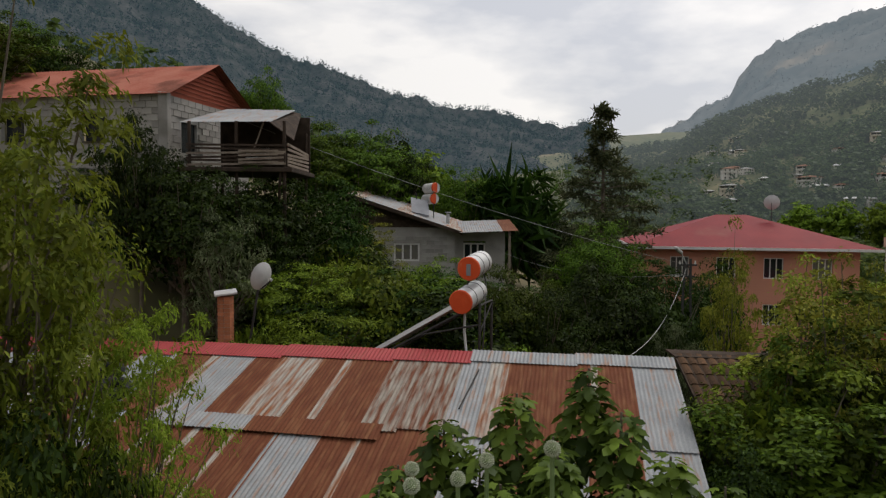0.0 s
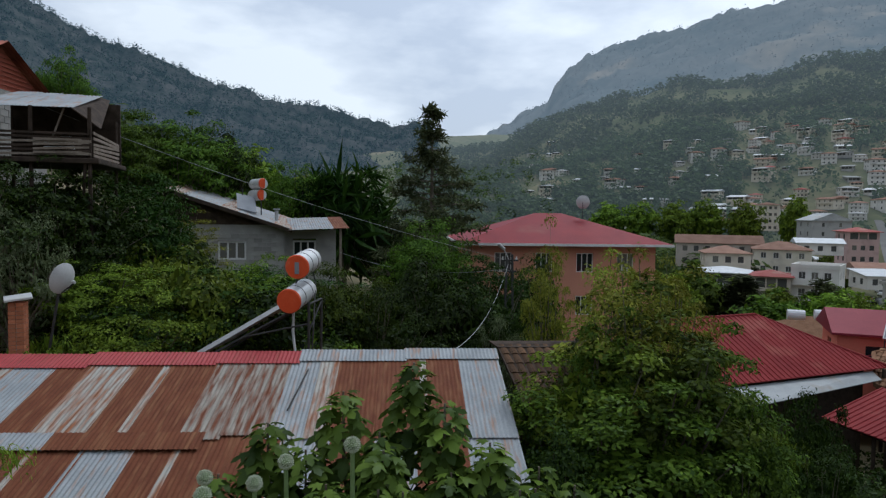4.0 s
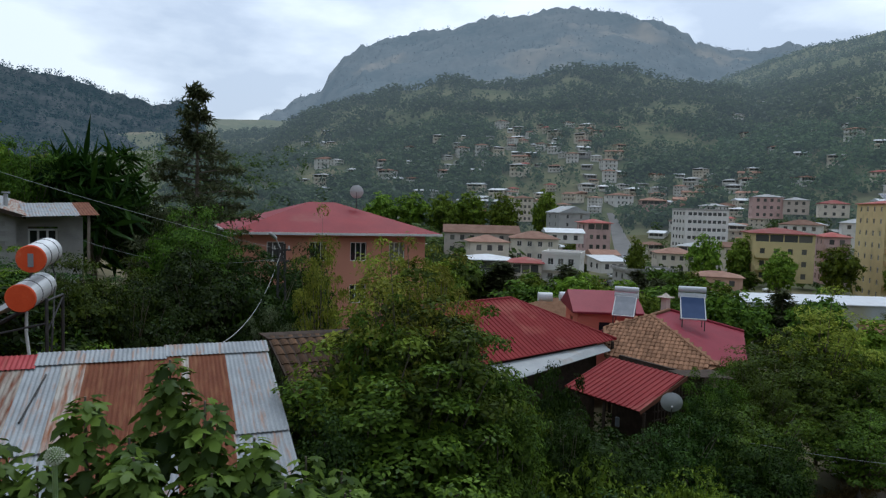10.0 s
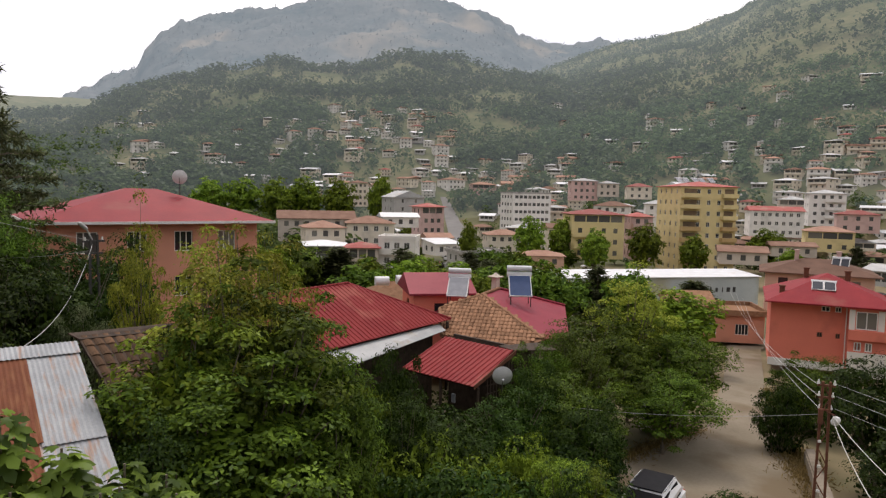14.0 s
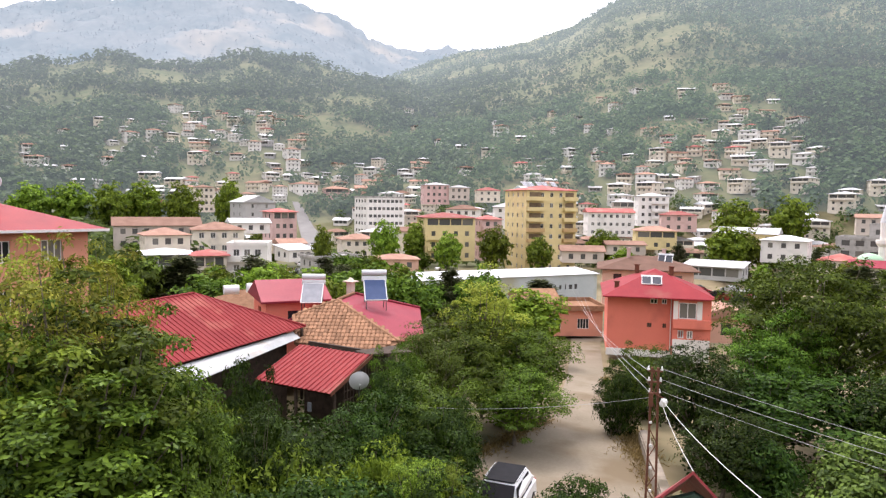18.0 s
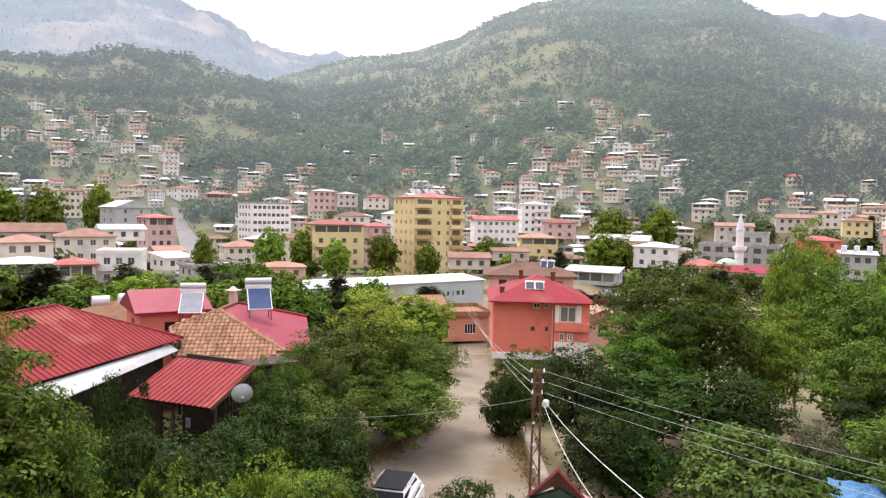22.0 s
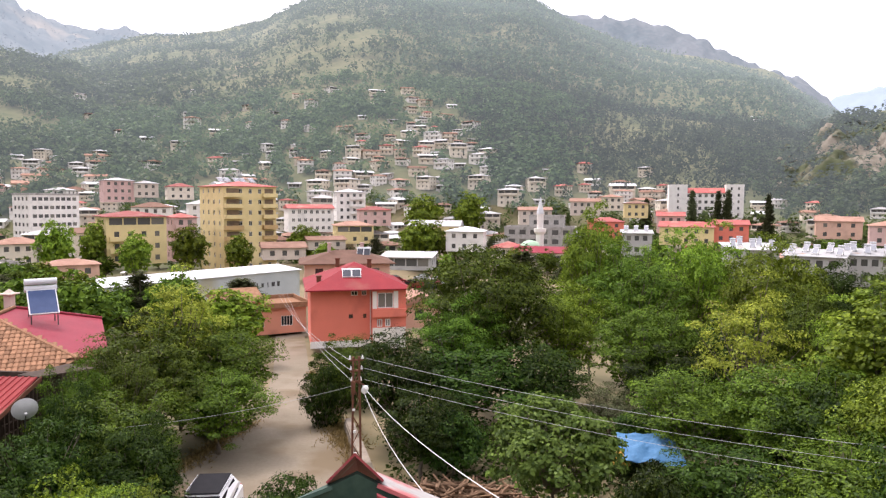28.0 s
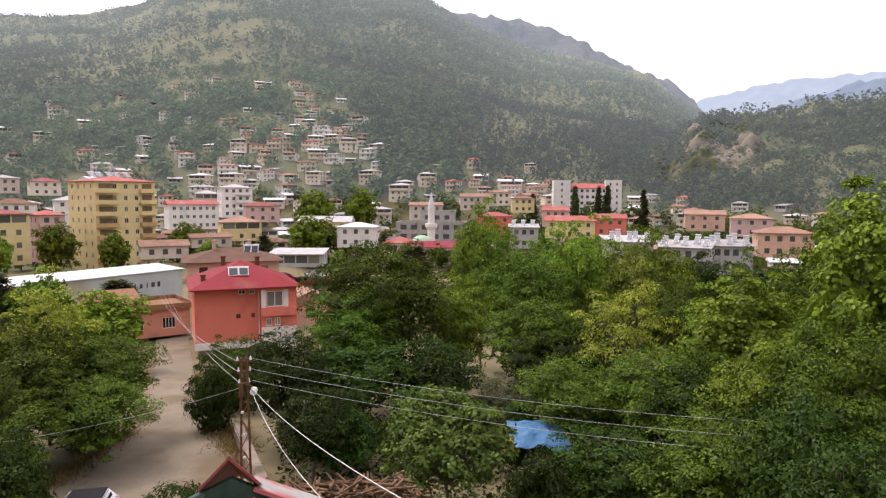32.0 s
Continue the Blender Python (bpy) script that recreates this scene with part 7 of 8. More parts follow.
part("wall", Geo().slab((MA[0] + Vector((0.3, 0.5, -0.1)), MA[1] + Vector((-0.2, 0.5, -0.1)), MA[1] + Vector((-0.2, 0.5, -6)), MA[0] + Vector((0.3, 0.5, -6))), 0.2)
     .slab((MA[1] + Vector((-0.2, 0.5, -0.1)), MA[2] + Vector((-0.4, 0.1, -0.1)), MA[2] + Vector((-0.4, 0.1, -6)), MA[1] + Vector((-0.2, 0.5, -6))), 0.2), M_PLASTER["pinkish"], mg)
part("chimney", Geo().bbox((*spot(51.8, 43.5), -6.0), (0.4, 0.4, 1.5), 0.02).bbox((*spot(51.8, 43.5), -5.2), (0.75, 0.75, 0.08), 0.02).cyl((*spot(51.8, 43.5), -5.16), (*spot(51.8, 43.5), -4.95), 0.3, 0.05, 6), M_PLASTER["beige"], mg)
solar_heater(pose(31.36, 22.81, -6.00, 0, 0, -48), "solar heater with a blue panel on a crimson roof", M_PANEL, 2, None, 1.35, 1, 0.35)
solar_heater(pose(*spot(48.5, 42.0), -6.6, 0, 0, -56), "solar heater with a pale grey panel", M_PANEL_GREY, 2, None, 1.35, 1, 0.6)
house(47.3, 44.8, 3.9, 5.0, 2, M_PLASTER["coral"], M_MAGENTA, "gable", 12, top=-6.55, rise=1.1, over=0.35, cols=1, side=1, label="small red-walled house with a crimson roof")
house(44.2, 58.0, 7.0, 6.0, 1, M_PLASTER["beige"], M_TILE, "hip", 20, top=-9.4, rise=1.5, label="low house with a clay roof and water tanks")
for az, d in ((41.5, 52), (43.3, 53)):
    tk = part("water_tank", Geo().cyl((0, 0, 0), (0.9, -0.6, 0), 0.35, n=14), M_WHITE)
    tk.matrix_basis = pose(*spot(az, d), -6.75)
    tagged(tk, "white water tank lying on a house roof", "water tank", "water tanks")

# ---- gardens: trees and shrubs ----
put("near", -36.5, 9.0, 2.7, 4.2)
put("near", -31.9, 8.7, 1.1, 3.1)
put("near", -25.1, 8.4, -0.8, 1.9)
put("near", -32.9, 7.8, -0.8, 2.2)
put("walnut", -32.1, 34, 7.9, 4.9)
put("dark", -28.9, 32, 6.9, 3.5)
put("walnut2", -35.0, 30, 6.9, 5.1)
put("bushdark", -31.4, 7.5, -2.1, 1.9)
put("bushdark", -26.9, 7.2, -2.5, 1.2)
put("bush", -33.0, 8.2, -1.9, 1.5)
put("dark", -24.1, 19.6, 2.2, 2.5)
put("dark2", -20.9, 19.2, 1.2, 3.7)
put("dark2", -14.8, 21, 1.2, 4.1)
put("olive", -17.9, 18.4, 0, 2.3)
put("dark", -10.2, 24, 0.9, 3.8)
put("walnut", -6.9, 40, 4.9, 7.7)
put("walnut2", -10.7, 38, 4.8, 5.4)
put("dark", -3.8, 41, 4, 4.8)
put("walnut", -14.7, 36, 7, 3.6)
put("walnut2", 1.7, 46, 2.9, 4.6)
put("feather", 6, 46, 2.8, 5.0)
put("dark", 9.1, 47, 0.2, 5.1)
put("pine", 13.2, 40, 5.9, 8.4)
put("light", -12.6, 18.6, -1.4, 3.3)
put("light", -7.6, 19.2, -1.6, 3.4)
put("bush", -4, 17.6, -1.9, 2.8)
put("light", -10.2, 17.4, -2.1, 3.5)
put("bush", -15.8, 17, -2.4, 2.1)
put("light", -0.9, 20, -1.5, 3.0)
put("yellow", -6.9, 29, -0.4, 3.2)
put("walnut2", 5.6, 18.8, -1.6, 3.2)
put("dark2", 8.5, 18, -2.1, 2.7)
put("dark", 13.1, 22, -1.8, 4.3)
put("dark2", 17.7, 22, -2.2, 3.9)
put("walnut2", 12.6, 30, -0.6, 4.3)
put("dark", 16.3, 31, -2.2, 5.0)
put("olive", 18.8, 20.5, -3.1, 2.1)
put("dark", 21.5, 30, -2.3, 3.8)
put("bush", 3.7, 17, -2.7, 2.4)
put("dark", -14.8, 20, -0.7, 2.9)
put("dark2", 13.3, 27, -2.5, 5.7)
put("dark", 10.4, 22, -2.8, 3.7)
put("dark2", 17.8, 23, -3.1, 3.5)
put("yellow", 23.2, 20, -0.9, 2.0)
put("nearyellow", 28.5, 17, -0.8, 2.1)
put("nearyellow", 31.9, 16.5, -0.7, 2.1)
put("yellow", 34, 19, -1.9, 2.4)
put("nearmid", 31.2, 13.2, -1.8, 3.7)
put("nearyellow", 29.4, 13.0, -0.8, 2.1)
put("nearmid", 28.2, 12.6, -2.2, 1.9)
put("nearmid", 36.9, 13.4, -2.6, 2.6)
put("nearmid", 29.8, 11.8, -2.9, 4.0)
put("nearmid", 38.9, 12.8, -3.7, 1.8)
put("dark", 24.3, 11.2, -3.6, 2.5)
put("dark2", 44.3, 17.5, -5.2, 2.5)
put("walnut", 66.2, 41, -7.4, 7.4)
put("walnut2", 60.8, 37.5, -6.3, 7.3)
put("yellow", 63.1, 41.5, -4.6, 6.3)
put("walnut2", 58.8, 33, -6.8, 4.2)
put("walnut", 66, 36, -8.8, 5.8)
put("walnut2", 58.1, 27, -7.1, 5.5)
put("dark2", 53.3, 23.5, -6.9, 3.4)
put("dark", 59.9, 24, -7.3, 3.4)
put("bushdark", 43.4, 24.5, -5.9, 2.3)
put("bush", 41, 22, -6, 2.2)
put("bushdark", 47.7, 19, -6.4, 4.2)
put("bush", 44.9, 17, -6, 3.4)
put("bush", 54.3, 17.5, -6.4, 2.5)
put("neargreen", 57.8, 16, -6.2, 1.5)
put("neargreen", 60.5, 16.5, -6.5, 1.3)
put("bush", 51.5, 14.5, -6, 2.9)
put("bushdark", 57.8, 15, -6.5, 2.0)
put("walnut2", 76.3, 47, -9.6, 4.9, sink=2.4)
put("dark", 74.7, 41, -9.7, 3.1, sink=2.0)
put("bushdark", 70.9, 22, -9.1, 2.8)
put("bushdark", 73.6, 21, -8.8, 1.9)
put("walnut", 88.6, 46, -2.9, 10.3)
put("walnut2", 86.2, 42, -6.1, 6.0)
put("light", 94.9, 49, -5.9, 6.6)
put("dark", 80.6, 37, -7.5, 5.6)
put("dark2", 86.2, 39, -8, 9.2)
put("dark", 92.8, 40, -8.5, 6.4)
put("dark", 83, 31, -9, 4.4)
put("light", 97.2, 60, -0.6, 6.3)
put("walnut2", 100.4, 54, -3.6, 8.0)
put("light", 105.3, 62, -2.1, 8.6)
put("walnut", 102.4, 58, -5.6, 7.3)
put("light", 111, 57, -2.9, 8.6)
put("dark", 115.3, 64, -5.3, 7.0)
put("walnut", 101.8, 45, -6.5, 8.0)
put("dark2", 103.7, 42, -8.6, 6.7)
put("yellow", 109.4, 41, -4.8, 5.9)
put("walnut", 113.1, 50, -5.7, 6.3)
put("plane", 118.8, 35, -3.8, 6.2)
put("light", 117, 40, -5, 5.1)
put("walnut2", 105.6, 33, -7.8, 6.4)
put("walnut", 113.3, 32, -6.7, 7.0)
put("dark", 108.1, 46, -7.7, 5.8)
put("light", 120.5, 28, -5.4, 5.7)
put("dark2", 108.4, 24, -8.1, 5.1)
put("walnut2", 117, 22, -6.6, 5.4)
put("dark", 122.3, 19.5, -5.1, 3.9)
put("bushdark", 102.5, 21.5, -8.3, 3.1)
put("olive", 98.8, 41, -10.9, 4.1)
put("olive", 94.7, 44, -11.4, 3.3)
put("plane", 126.9, 33, 0.6, 6.4)
put("walnut2", 121.4, 44, -2.9, 7.0)
put("walnut", 124.6, 27, -4.1, 5.9)
put("dark", 115.7, 30, -6.9, 5.1)
put("plane", 118.8, 37, -4.2, 5.0)
put("dark2", 127.1, 17, -5, 4.0)
put("light", 110, 36, -9.1, 5.5)

put("walnut2", 55.9, 28.5, -6.1, 2.6)
put("dark", 55.2, 26, -6.5, 2.6)

put("nearyellow", 27.6, 14.5, -2.1, 2.8)
put("nearyellow", 32.3, 14.0, -2.4, 1.8)
put("neargreen", 26.8, 12.3, -2.2, 2.9)
put("neargreen", 33.4, 12.4, -3.1, 2.1)

rb_ = np.random.RandomState(31)
for a0, a1, d0, d1, n, lo, hi in ((38, 63, 12, 25, 46, 1.4, 3.2), (84, 128, 15, 36, 40, 1.4, 3.4), (-13, 20, 17, 30, 34, 1.6, 3.6), (20, 40, 15, 30, 16, 2, 4), (-30, -14, 15, 26, 12, 1.6, 3.4), (54, 61, 26, 36, 8, 1.5, 3)):
    for _ in range(n):
        a, d = rb_.uniform(a0, a1), rb_.uniform(d0, d1)
        x, y = spot(a, d)
        h = rb_.uniform(lo, hi)
        if (61 < a < 80 and 20 < d < 36) or (83 < a < 107 and d < 31) or (17 < a < 23 and d < 30) or (-21 < a < -12 and d < 21):
            continue
        put(("bush", "bushdark", "bushdark", "dark2")[rb_.randint(4)], a, d, gz(x, y) + h, h * rb_.uniform(1.1, 1.7))

# low ground ivy and weeds under the trees
n_ = 60000
ga, gd = np.radians(rb_.uniform(-20, 130, n_)), 7 + 36 * rb_.rand(n_) ** 0.8
gx, gy = gd * np.sin(ga), gd * np.cos(ga)
off_road = ~((np.degrees(ga) > 60) & (np.degrees(ga) < 80) & (gd > 22))
gx, gy = gx[off_road], gy[off_road]
np.random.seed(33)
weeds = part("ground_ivy", leaf_cloud("ground_ivy", np.stack([gx, gy, ground_z(gx, gy) + 0.05 + 0.35 * rb_.rand(len(gx)) ** 2], -1), np.array([0, 0, 1.0]) + 0.5 * rb_.randn(len(gx), 3), 0.24 * (0.6 + 0.8 * rb_.rand(len(gx))), 0.7), F_DARK)
tagged(weeds, "low green ivy and weeds covering the garden soil", "weeds", kind="stuff")

# dry grass along the lane
M_DRY = foliage("dry_yellow_grass", (0.16, 0.12, 0.045), (0.36, 0.28, 0.11), 0.3)
gp = []
for (a0, d0), (a1, d1), wd in (((78.2, 29.5), (74.4, 48), 0.9), ((74.4, 48), (73.6, 60), 0.5), ((62.9, 33.5), (68.6, 42.5), 0.9), ((76.6, 36), (75.6, 42), 1.3)):
    p0, p1 = np.array(spot(a0, d0)), np.array(spot(a1, d1))
    k = rb_.rand(2600)[:, None]
    gp.append(p0 + (p1 - p0) * k + rb_.randn(2600, 2) * wd * 0.4)
gp = np.concatenate(gp)
np.random.seed(35)
dry = part("dry_grass", leaf_cloud("dry_grass", np.stack([gp[:, 0], gp[:, 1], ground_z(gp[:, 0], gp[:, 1]) + 0.1], -1), rb_.randn(len(gp), 3) * np.array([1, 1, 0.35]), 0.3 * (0.5 + 0.8 * rb_.rand(len(gp))), 0.16), M_DRY)
tagged(dry, "dry yellow grass along the edges of the lane", "grass", kind="stuff")

# ---- trees of the town ----
rt2 = np.random.RandomState(12)
for a0, a1, d0, d1, n in ((34, 50, 62, 125, 34), (15, 36, 62, 150, 46), (50, 70, 62, 105, 18), (50, 92, 140, 200, 26), (36, 62, 145, 320, 60), (62, 92, 200, 330, 34), (88, 126, 75, 180, 60), (92, 124, 180, 320, 34), (-4, 15, 55, 130, 26)):
    for _ in range(n):
        a, d = rt2.uniform(a0, a1), rt2.uniform(d0, d1)
        if (69 < a < 75.5 and d < 100) or (45.5 < a < 51.5 and 165 < d < 395) or (51 < a < 57 and 205 < d < 290) or (58 < a < 72 and 140 < d < 200) or (41.5 < a < 45 and 95 < d < 135):
            continue
        x, y = spot(a, d)
        h = rt2.uniform(4, 8.5)
        put(("town", "townlight", "town", "townlight", "spruce")[rt2.randint(5)] if rt2.rand() < 0.9 else "cypress", a, d, gz(x, y) + h, h * rt2.uniform(0.75, 1.1))
for a, d, top in ((105.0, 300, 3.5), (106.9, 296, 3.2), (107.6, 298, 3.6), (101.5, 310, 0.5), (110.5, 300, 2.0)):
    put("cypress", a, d, top, 4.0)
for a, d, top, w in ((41.9, 300, 7.0, 14), (38.4, 300, 5.0, 16), (35.6, 305, 5.5, 18), (33.2, 300, 4.5, 16), (30.5, 310, 4.5, 18), (28, 310, 4.0, 18), (54.7, 165, -5.4, 8), (57.4, 180, -6.0, 9), (63.9, 170, -6.6, 9), (60.0, 165, -8.0, 8),
                     (49.4, 155, -6.4, 5), (82.6, 190, -5.8, 12), (83.8, 195, -6.6, 10), (83, 275, 1.5, 17), (87, 300, 3.0, 16), (73, 205, -8, 9), (67.8, 175, -9, 8)):
    put("townlight", a, d, top, w)

# ---- the fig tree in front of the shed ----
rf = np.random.RandomState(17)
np.random.seed(17)
fig = thing("fig_tree", pose(*spot(9, 6.2), gz(*spot(9, 6.2))), "fig tree with large lobed green leaves", "tree")
TIPS = [(12.0, 6.5, -1.42), (6.2, 6.4, -1.66), (0.2, 6.2, -1.86), (9.2, 6.1, -1.95), (14.6, 6.2, -1.72), (18.4, 6.0, -2.0), (15.2, 5.8, -2.2), (3.2, 6.0, -2.05), (-3.6, 6.0, -2.2), (22.2, 5.8, -2.3), (-6.6, 5.8, -2.5), (25.0, 5.6, -2.42)]
for i in range(96):
    a = rf.uniform(-9, 27)
    TIPS.append((a, rf.uniform(4.8, 6.4), rf.uniform(-2.95, -1.95) - 0.022 * abs(a - 9)))
fo = fig.matrix_basis.translation
ps, ns, ds, sz, stems = [], [], [], [], Geo()
for a, d, z in TIPS:
    tip = np.array([*spot(a, d), z])
    root_ = Vector((rf.uniform(-0.25, 0.25), rf.uniform(-0.25, 0.25), 0))
    loc = Vector(tip) - fo
    stems.tube([root_, root_.lerp(loc, 0.5) + Vector((0, 0, -0.25)), loc - Vector((0, 0, 0.5)), loc], 0.035, 5, 0.01)
    n = 92 if z > -2.3 else 78
    k = (np.arange(n) + rf.rand(n)) / n
    ang = np.arange(n) * 2.4 + rf.randn(n) * 0.3
    out_ = np.stack([np.cos(ang), np.sin(ang), np.zeros(n)], -1)
    stalk = 0.03 + 0.24 * np.sqrt(k) * rf.rand(n) ** 0.5
    ps.append(tip + out_ * stalk[:, None] - np.array([0, 0, 0.9]) * k[:, None] - np.array(fo))
    ns.append(out_ * (0.25 + 0.6 * k)[:, None] + np.array([0, 0, 0.8]) + 0.22 * rf.randn(n, 3))
    ds.append(out_ + np.array([0, 0, 0.45]) * (0.5 - k)[:, None])
    sz.append((0.11 + 0.13 * np.sqrt(k)) * rf.uniform(0.8, 1.15, n))
part("trunk", stems, M_BARK, fig)
F_FIG = foliage("fig_leaves", (0.03, 0.062, 0.011), (0.15, 0.25, 0.036), 0.2)
fp, fn, fd, fs_ = np.concatenate(ps), np.concatenate(ns), np.concatenate(ds), np.concatenate(sz)
big = np.argsort(fp[:, 1])[:150]
rest = np.setdiff1d(np.arange(len(fp)), big)
part("foliage", leaf_cloud("foliage", fp[rest], fn[rest], fs_[rest], lobes=True, along=fd[rest]), F_FIG, fig)
LEAF_ME = [leaf_cloud("leaf", np.zeros((1, 3)), np.array([[0.3 * math.cos(i), 0.3 * math.sin(i), 1.0]]), np.ones(1), lobes=True) for i in range(6)]
for me in LEAF_ME:
    me.materials.append(F_FIG)
for i, j in enumerate(big):
    o = part("leaf", LEAF_ME[i % 6], None, fig)
    o.matrix_basis = pose(*fp[j], rf.uniform(-25, 25), rf.uniform(-25, 25), rf.uniform(0, 360)) @ Matrix.Scale(float(fs_[j]), 4)

# the same large leaves on the round fig below the lane
np.random.seed(18)
p, nr, c = crown_points(rf, 170, 62, 2.45, 2.1, 2.35, 0.36, 0.62, 0.12)
rb = thing("fig_bush", pose(*spot(94.4, 25.5), -11.9), "round dense fig bush with large leaves", "bush")
part("trunk", limbs(rf, c, 0.5, 0.09, 2.3), M_BARK, rb)
inner = rf.randn(1500, 3)
inner *= (rf.rand(1500) ** 0.4 * 0.8 / np.linalg.norm(inner, axis=1))[:, None]
p = np.concatenate([p, inner * np.array([2.4, 2.4, 2.0]) + np.array([0, 0, 2.3])])
nr = np.concatenate([nr, inner + np.array([0, 0, 0.3])])
keep = p[:, 2] > 0.1
part("foliage", leaf_cloud("foliage", p[keep], nr[keep], 0.2 * (0.6 + 0.7 * rf.rand(int(keep.sum()))), 0.62), foliage("round_fig_leaves", (0.032, 0.06, 0.010), (0.12, 0.185, 0.032), 0.18), rb)

# ---- flowering leeks by the balcony ----
M_HEAD = surf("pale_flower_head", (0.34, 0.38, 0.26), (0.55, 0.58, 0.44), 30, 0.9, 0.5, fine=200)
M_STALK = surf("pale_green_stalk", (0.13, 0.19, 0.07), (0.19, 0.26, 0.11), 20, 0.6, 0.1)
for x, y, z, r in ((0.205, 1.47, -0.435, 0.0148), (0.085, 1.49, -0.465, 0.0135), (0.03, 1.45, -0.485, 0.0135), (-0.055, 1.47, -0.475, 0.0128), (-0.052, 1.40, -0.478, 0.0140)):
    lk = thing("flowering_leek", pose(x, y, z), "round whitish leek flower head on a tall stalk", "flower", "leek flowers")
    g = Geo()
    N = 150
    for i in range(N):
        zz = 1 - 2 * (i + 0.5) / N
        a = i * 2.39996
        dn = Vector((math.sqrt(1 - zz * zz) * math.cos(a), math.sqrt(1 - zz * zz) * math.sin(a), zz))
        rr = r * (0.93 + 0.14 * ((i * 7) % 5) / 5)
        q = dn.to_track_quat("Z", "Y")
        vs = [dn * rr + q @ Vector((0.0016 * math.cos(t), 0.0016 * math.sin(t), 0)) for t in (0, 1.57, 3.14, 4.71)] + [dn * (rr + 0.0022)]
        g.add(vs + [dn * rr * 0.7], ((0, 1, 4), (1, 2, 4), (2, 3, 4), (3, 0, 4), (1, 0, 5), (2, 1, 5), (3, 2, 5), (0, 3, 5)))
    head = part("flower_head", g, M_HEAD, lk)
    core = Geo()
    core.cyl((0, 0, -r * 0.75), (0, 0, 0), r * 0.3, r * 0.84, 12).cyl((0, 0, 0), (0, 0, r * 0.75), r * 0.84, r * 0.3, 12)
    part("flower_core", core, M_STALK, head)
    part("stalk", Geo().tube([(0, 0, -r * 0.8), (0.004, 0.002, -0.3), (0.0, 0.01, -0.75), (0.01, 0.02, gz(x, y) - z)], 0.0042, 8, 0.006), M_STALK, lk)

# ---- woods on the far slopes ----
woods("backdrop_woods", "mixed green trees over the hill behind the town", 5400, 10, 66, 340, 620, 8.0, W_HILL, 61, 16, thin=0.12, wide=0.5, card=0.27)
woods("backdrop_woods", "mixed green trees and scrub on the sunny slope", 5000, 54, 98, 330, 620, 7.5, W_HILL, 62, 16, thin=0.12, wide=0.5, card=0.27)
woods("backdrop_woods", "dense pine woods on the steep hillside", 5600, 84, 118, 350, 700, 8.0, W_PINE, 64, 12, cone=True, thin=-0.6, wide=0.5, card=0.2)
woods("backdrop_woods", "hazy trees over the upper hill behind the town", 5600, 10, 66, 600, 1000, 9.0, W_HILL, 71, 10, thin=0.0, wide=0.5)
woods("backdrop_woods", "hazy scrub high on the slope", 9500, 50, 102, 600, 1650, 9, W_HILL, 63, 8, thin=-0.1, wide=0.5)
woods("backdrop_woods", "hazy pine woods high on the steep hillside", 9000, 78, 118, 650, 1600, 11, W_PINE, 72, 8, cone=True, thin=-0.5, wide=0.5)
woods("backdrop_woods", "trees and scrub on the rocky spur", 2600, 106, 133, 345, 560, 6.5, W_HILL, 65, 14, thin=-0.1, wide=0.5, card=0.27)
woods("woods", "green belt of trees along the valley", 700, 10, 40, 150, 330, 10, W_BROAD, 66, 44, thin=-0.4, card=0.16)
woods("woods", "green trees along the far valley floor", 300, 92, 132, 240, 335, 9, W_BROAD, 67, 36, thin=-0.4, card=0.18)
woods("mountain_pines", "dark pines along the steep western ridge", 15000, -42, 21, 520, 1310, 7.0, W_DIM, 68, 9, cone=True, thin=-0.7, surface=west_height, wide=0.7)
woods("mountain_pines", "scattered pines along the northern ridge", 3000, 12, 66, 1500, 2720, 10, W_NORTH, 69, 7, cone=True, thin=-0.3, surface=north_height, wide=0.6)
woods("woods", "dark trees on the slope below the western mountain", 1100, -30, 24, 170, 650, 9, W_BROAD, 73, 34, thin=-0.5, card=0.18)
woods("woods", "garden trees between the houses of the valley", 2000, 49, 126, 205, 345, 5.5, W_BROAD, 74, 30, thin=-0.6, card=0.18)
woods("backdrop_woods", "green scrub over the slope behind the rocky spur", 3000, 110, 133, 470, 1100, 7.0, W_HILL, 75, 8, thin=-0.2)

# ---- lattice poles, lamps and cables ----
M_CABLE = surf("white_cable", (0.50, 0.50, 0.48), (0.62, 0.62, 0.60), 8, 0.6, 0.0)
M_LINE = surf("grey_line", (0.30, 0.30, 0.29), (0.42, 0.42, 0.40), 8, 0.6, 0.0)
M_PORCELAIN = surf("white_porcelain", (0.66, 0.65, 0.62), (0.74, 0.73, 0.70), 8, 0.3, 0.0)


def lattice_pole(x, y, z0, z1, mat, label, turn=0.0, w0=0.42, w1=0.2):
    root = thing("utility_pole", pose(x, y, z0, 0, 0, turn), label, "utility pole", "utility poles")
    h = z1 - z0
    for s in (-1, 1):
        part("leg", Geo().box((0, 0, 0), (0.07, 0.09, math.hypot(h, (w0 - w1) / 2)), m=pose(s * (w0 + w1) / 4, 0, h / 2, 0, -s * math.degrees(math.atan2((w0 - w1) / 2, h)), 0)), mat, root)
    n = int(h / 0.5)
    for i in range(n):
        k0, k1 = i / n, (i + 1) / n
        a, b = (w0 + (w1 - w0) * k0) / 2, (w0 + (w1 - w0) * k1) / 2
        s = 1 if i % 2 else -1
        part("brace", Geo().cyl((-s * a, 0, h * k0), (s * b, 0, h * k1), 0.018, n=5), mat, root)
    return root, h


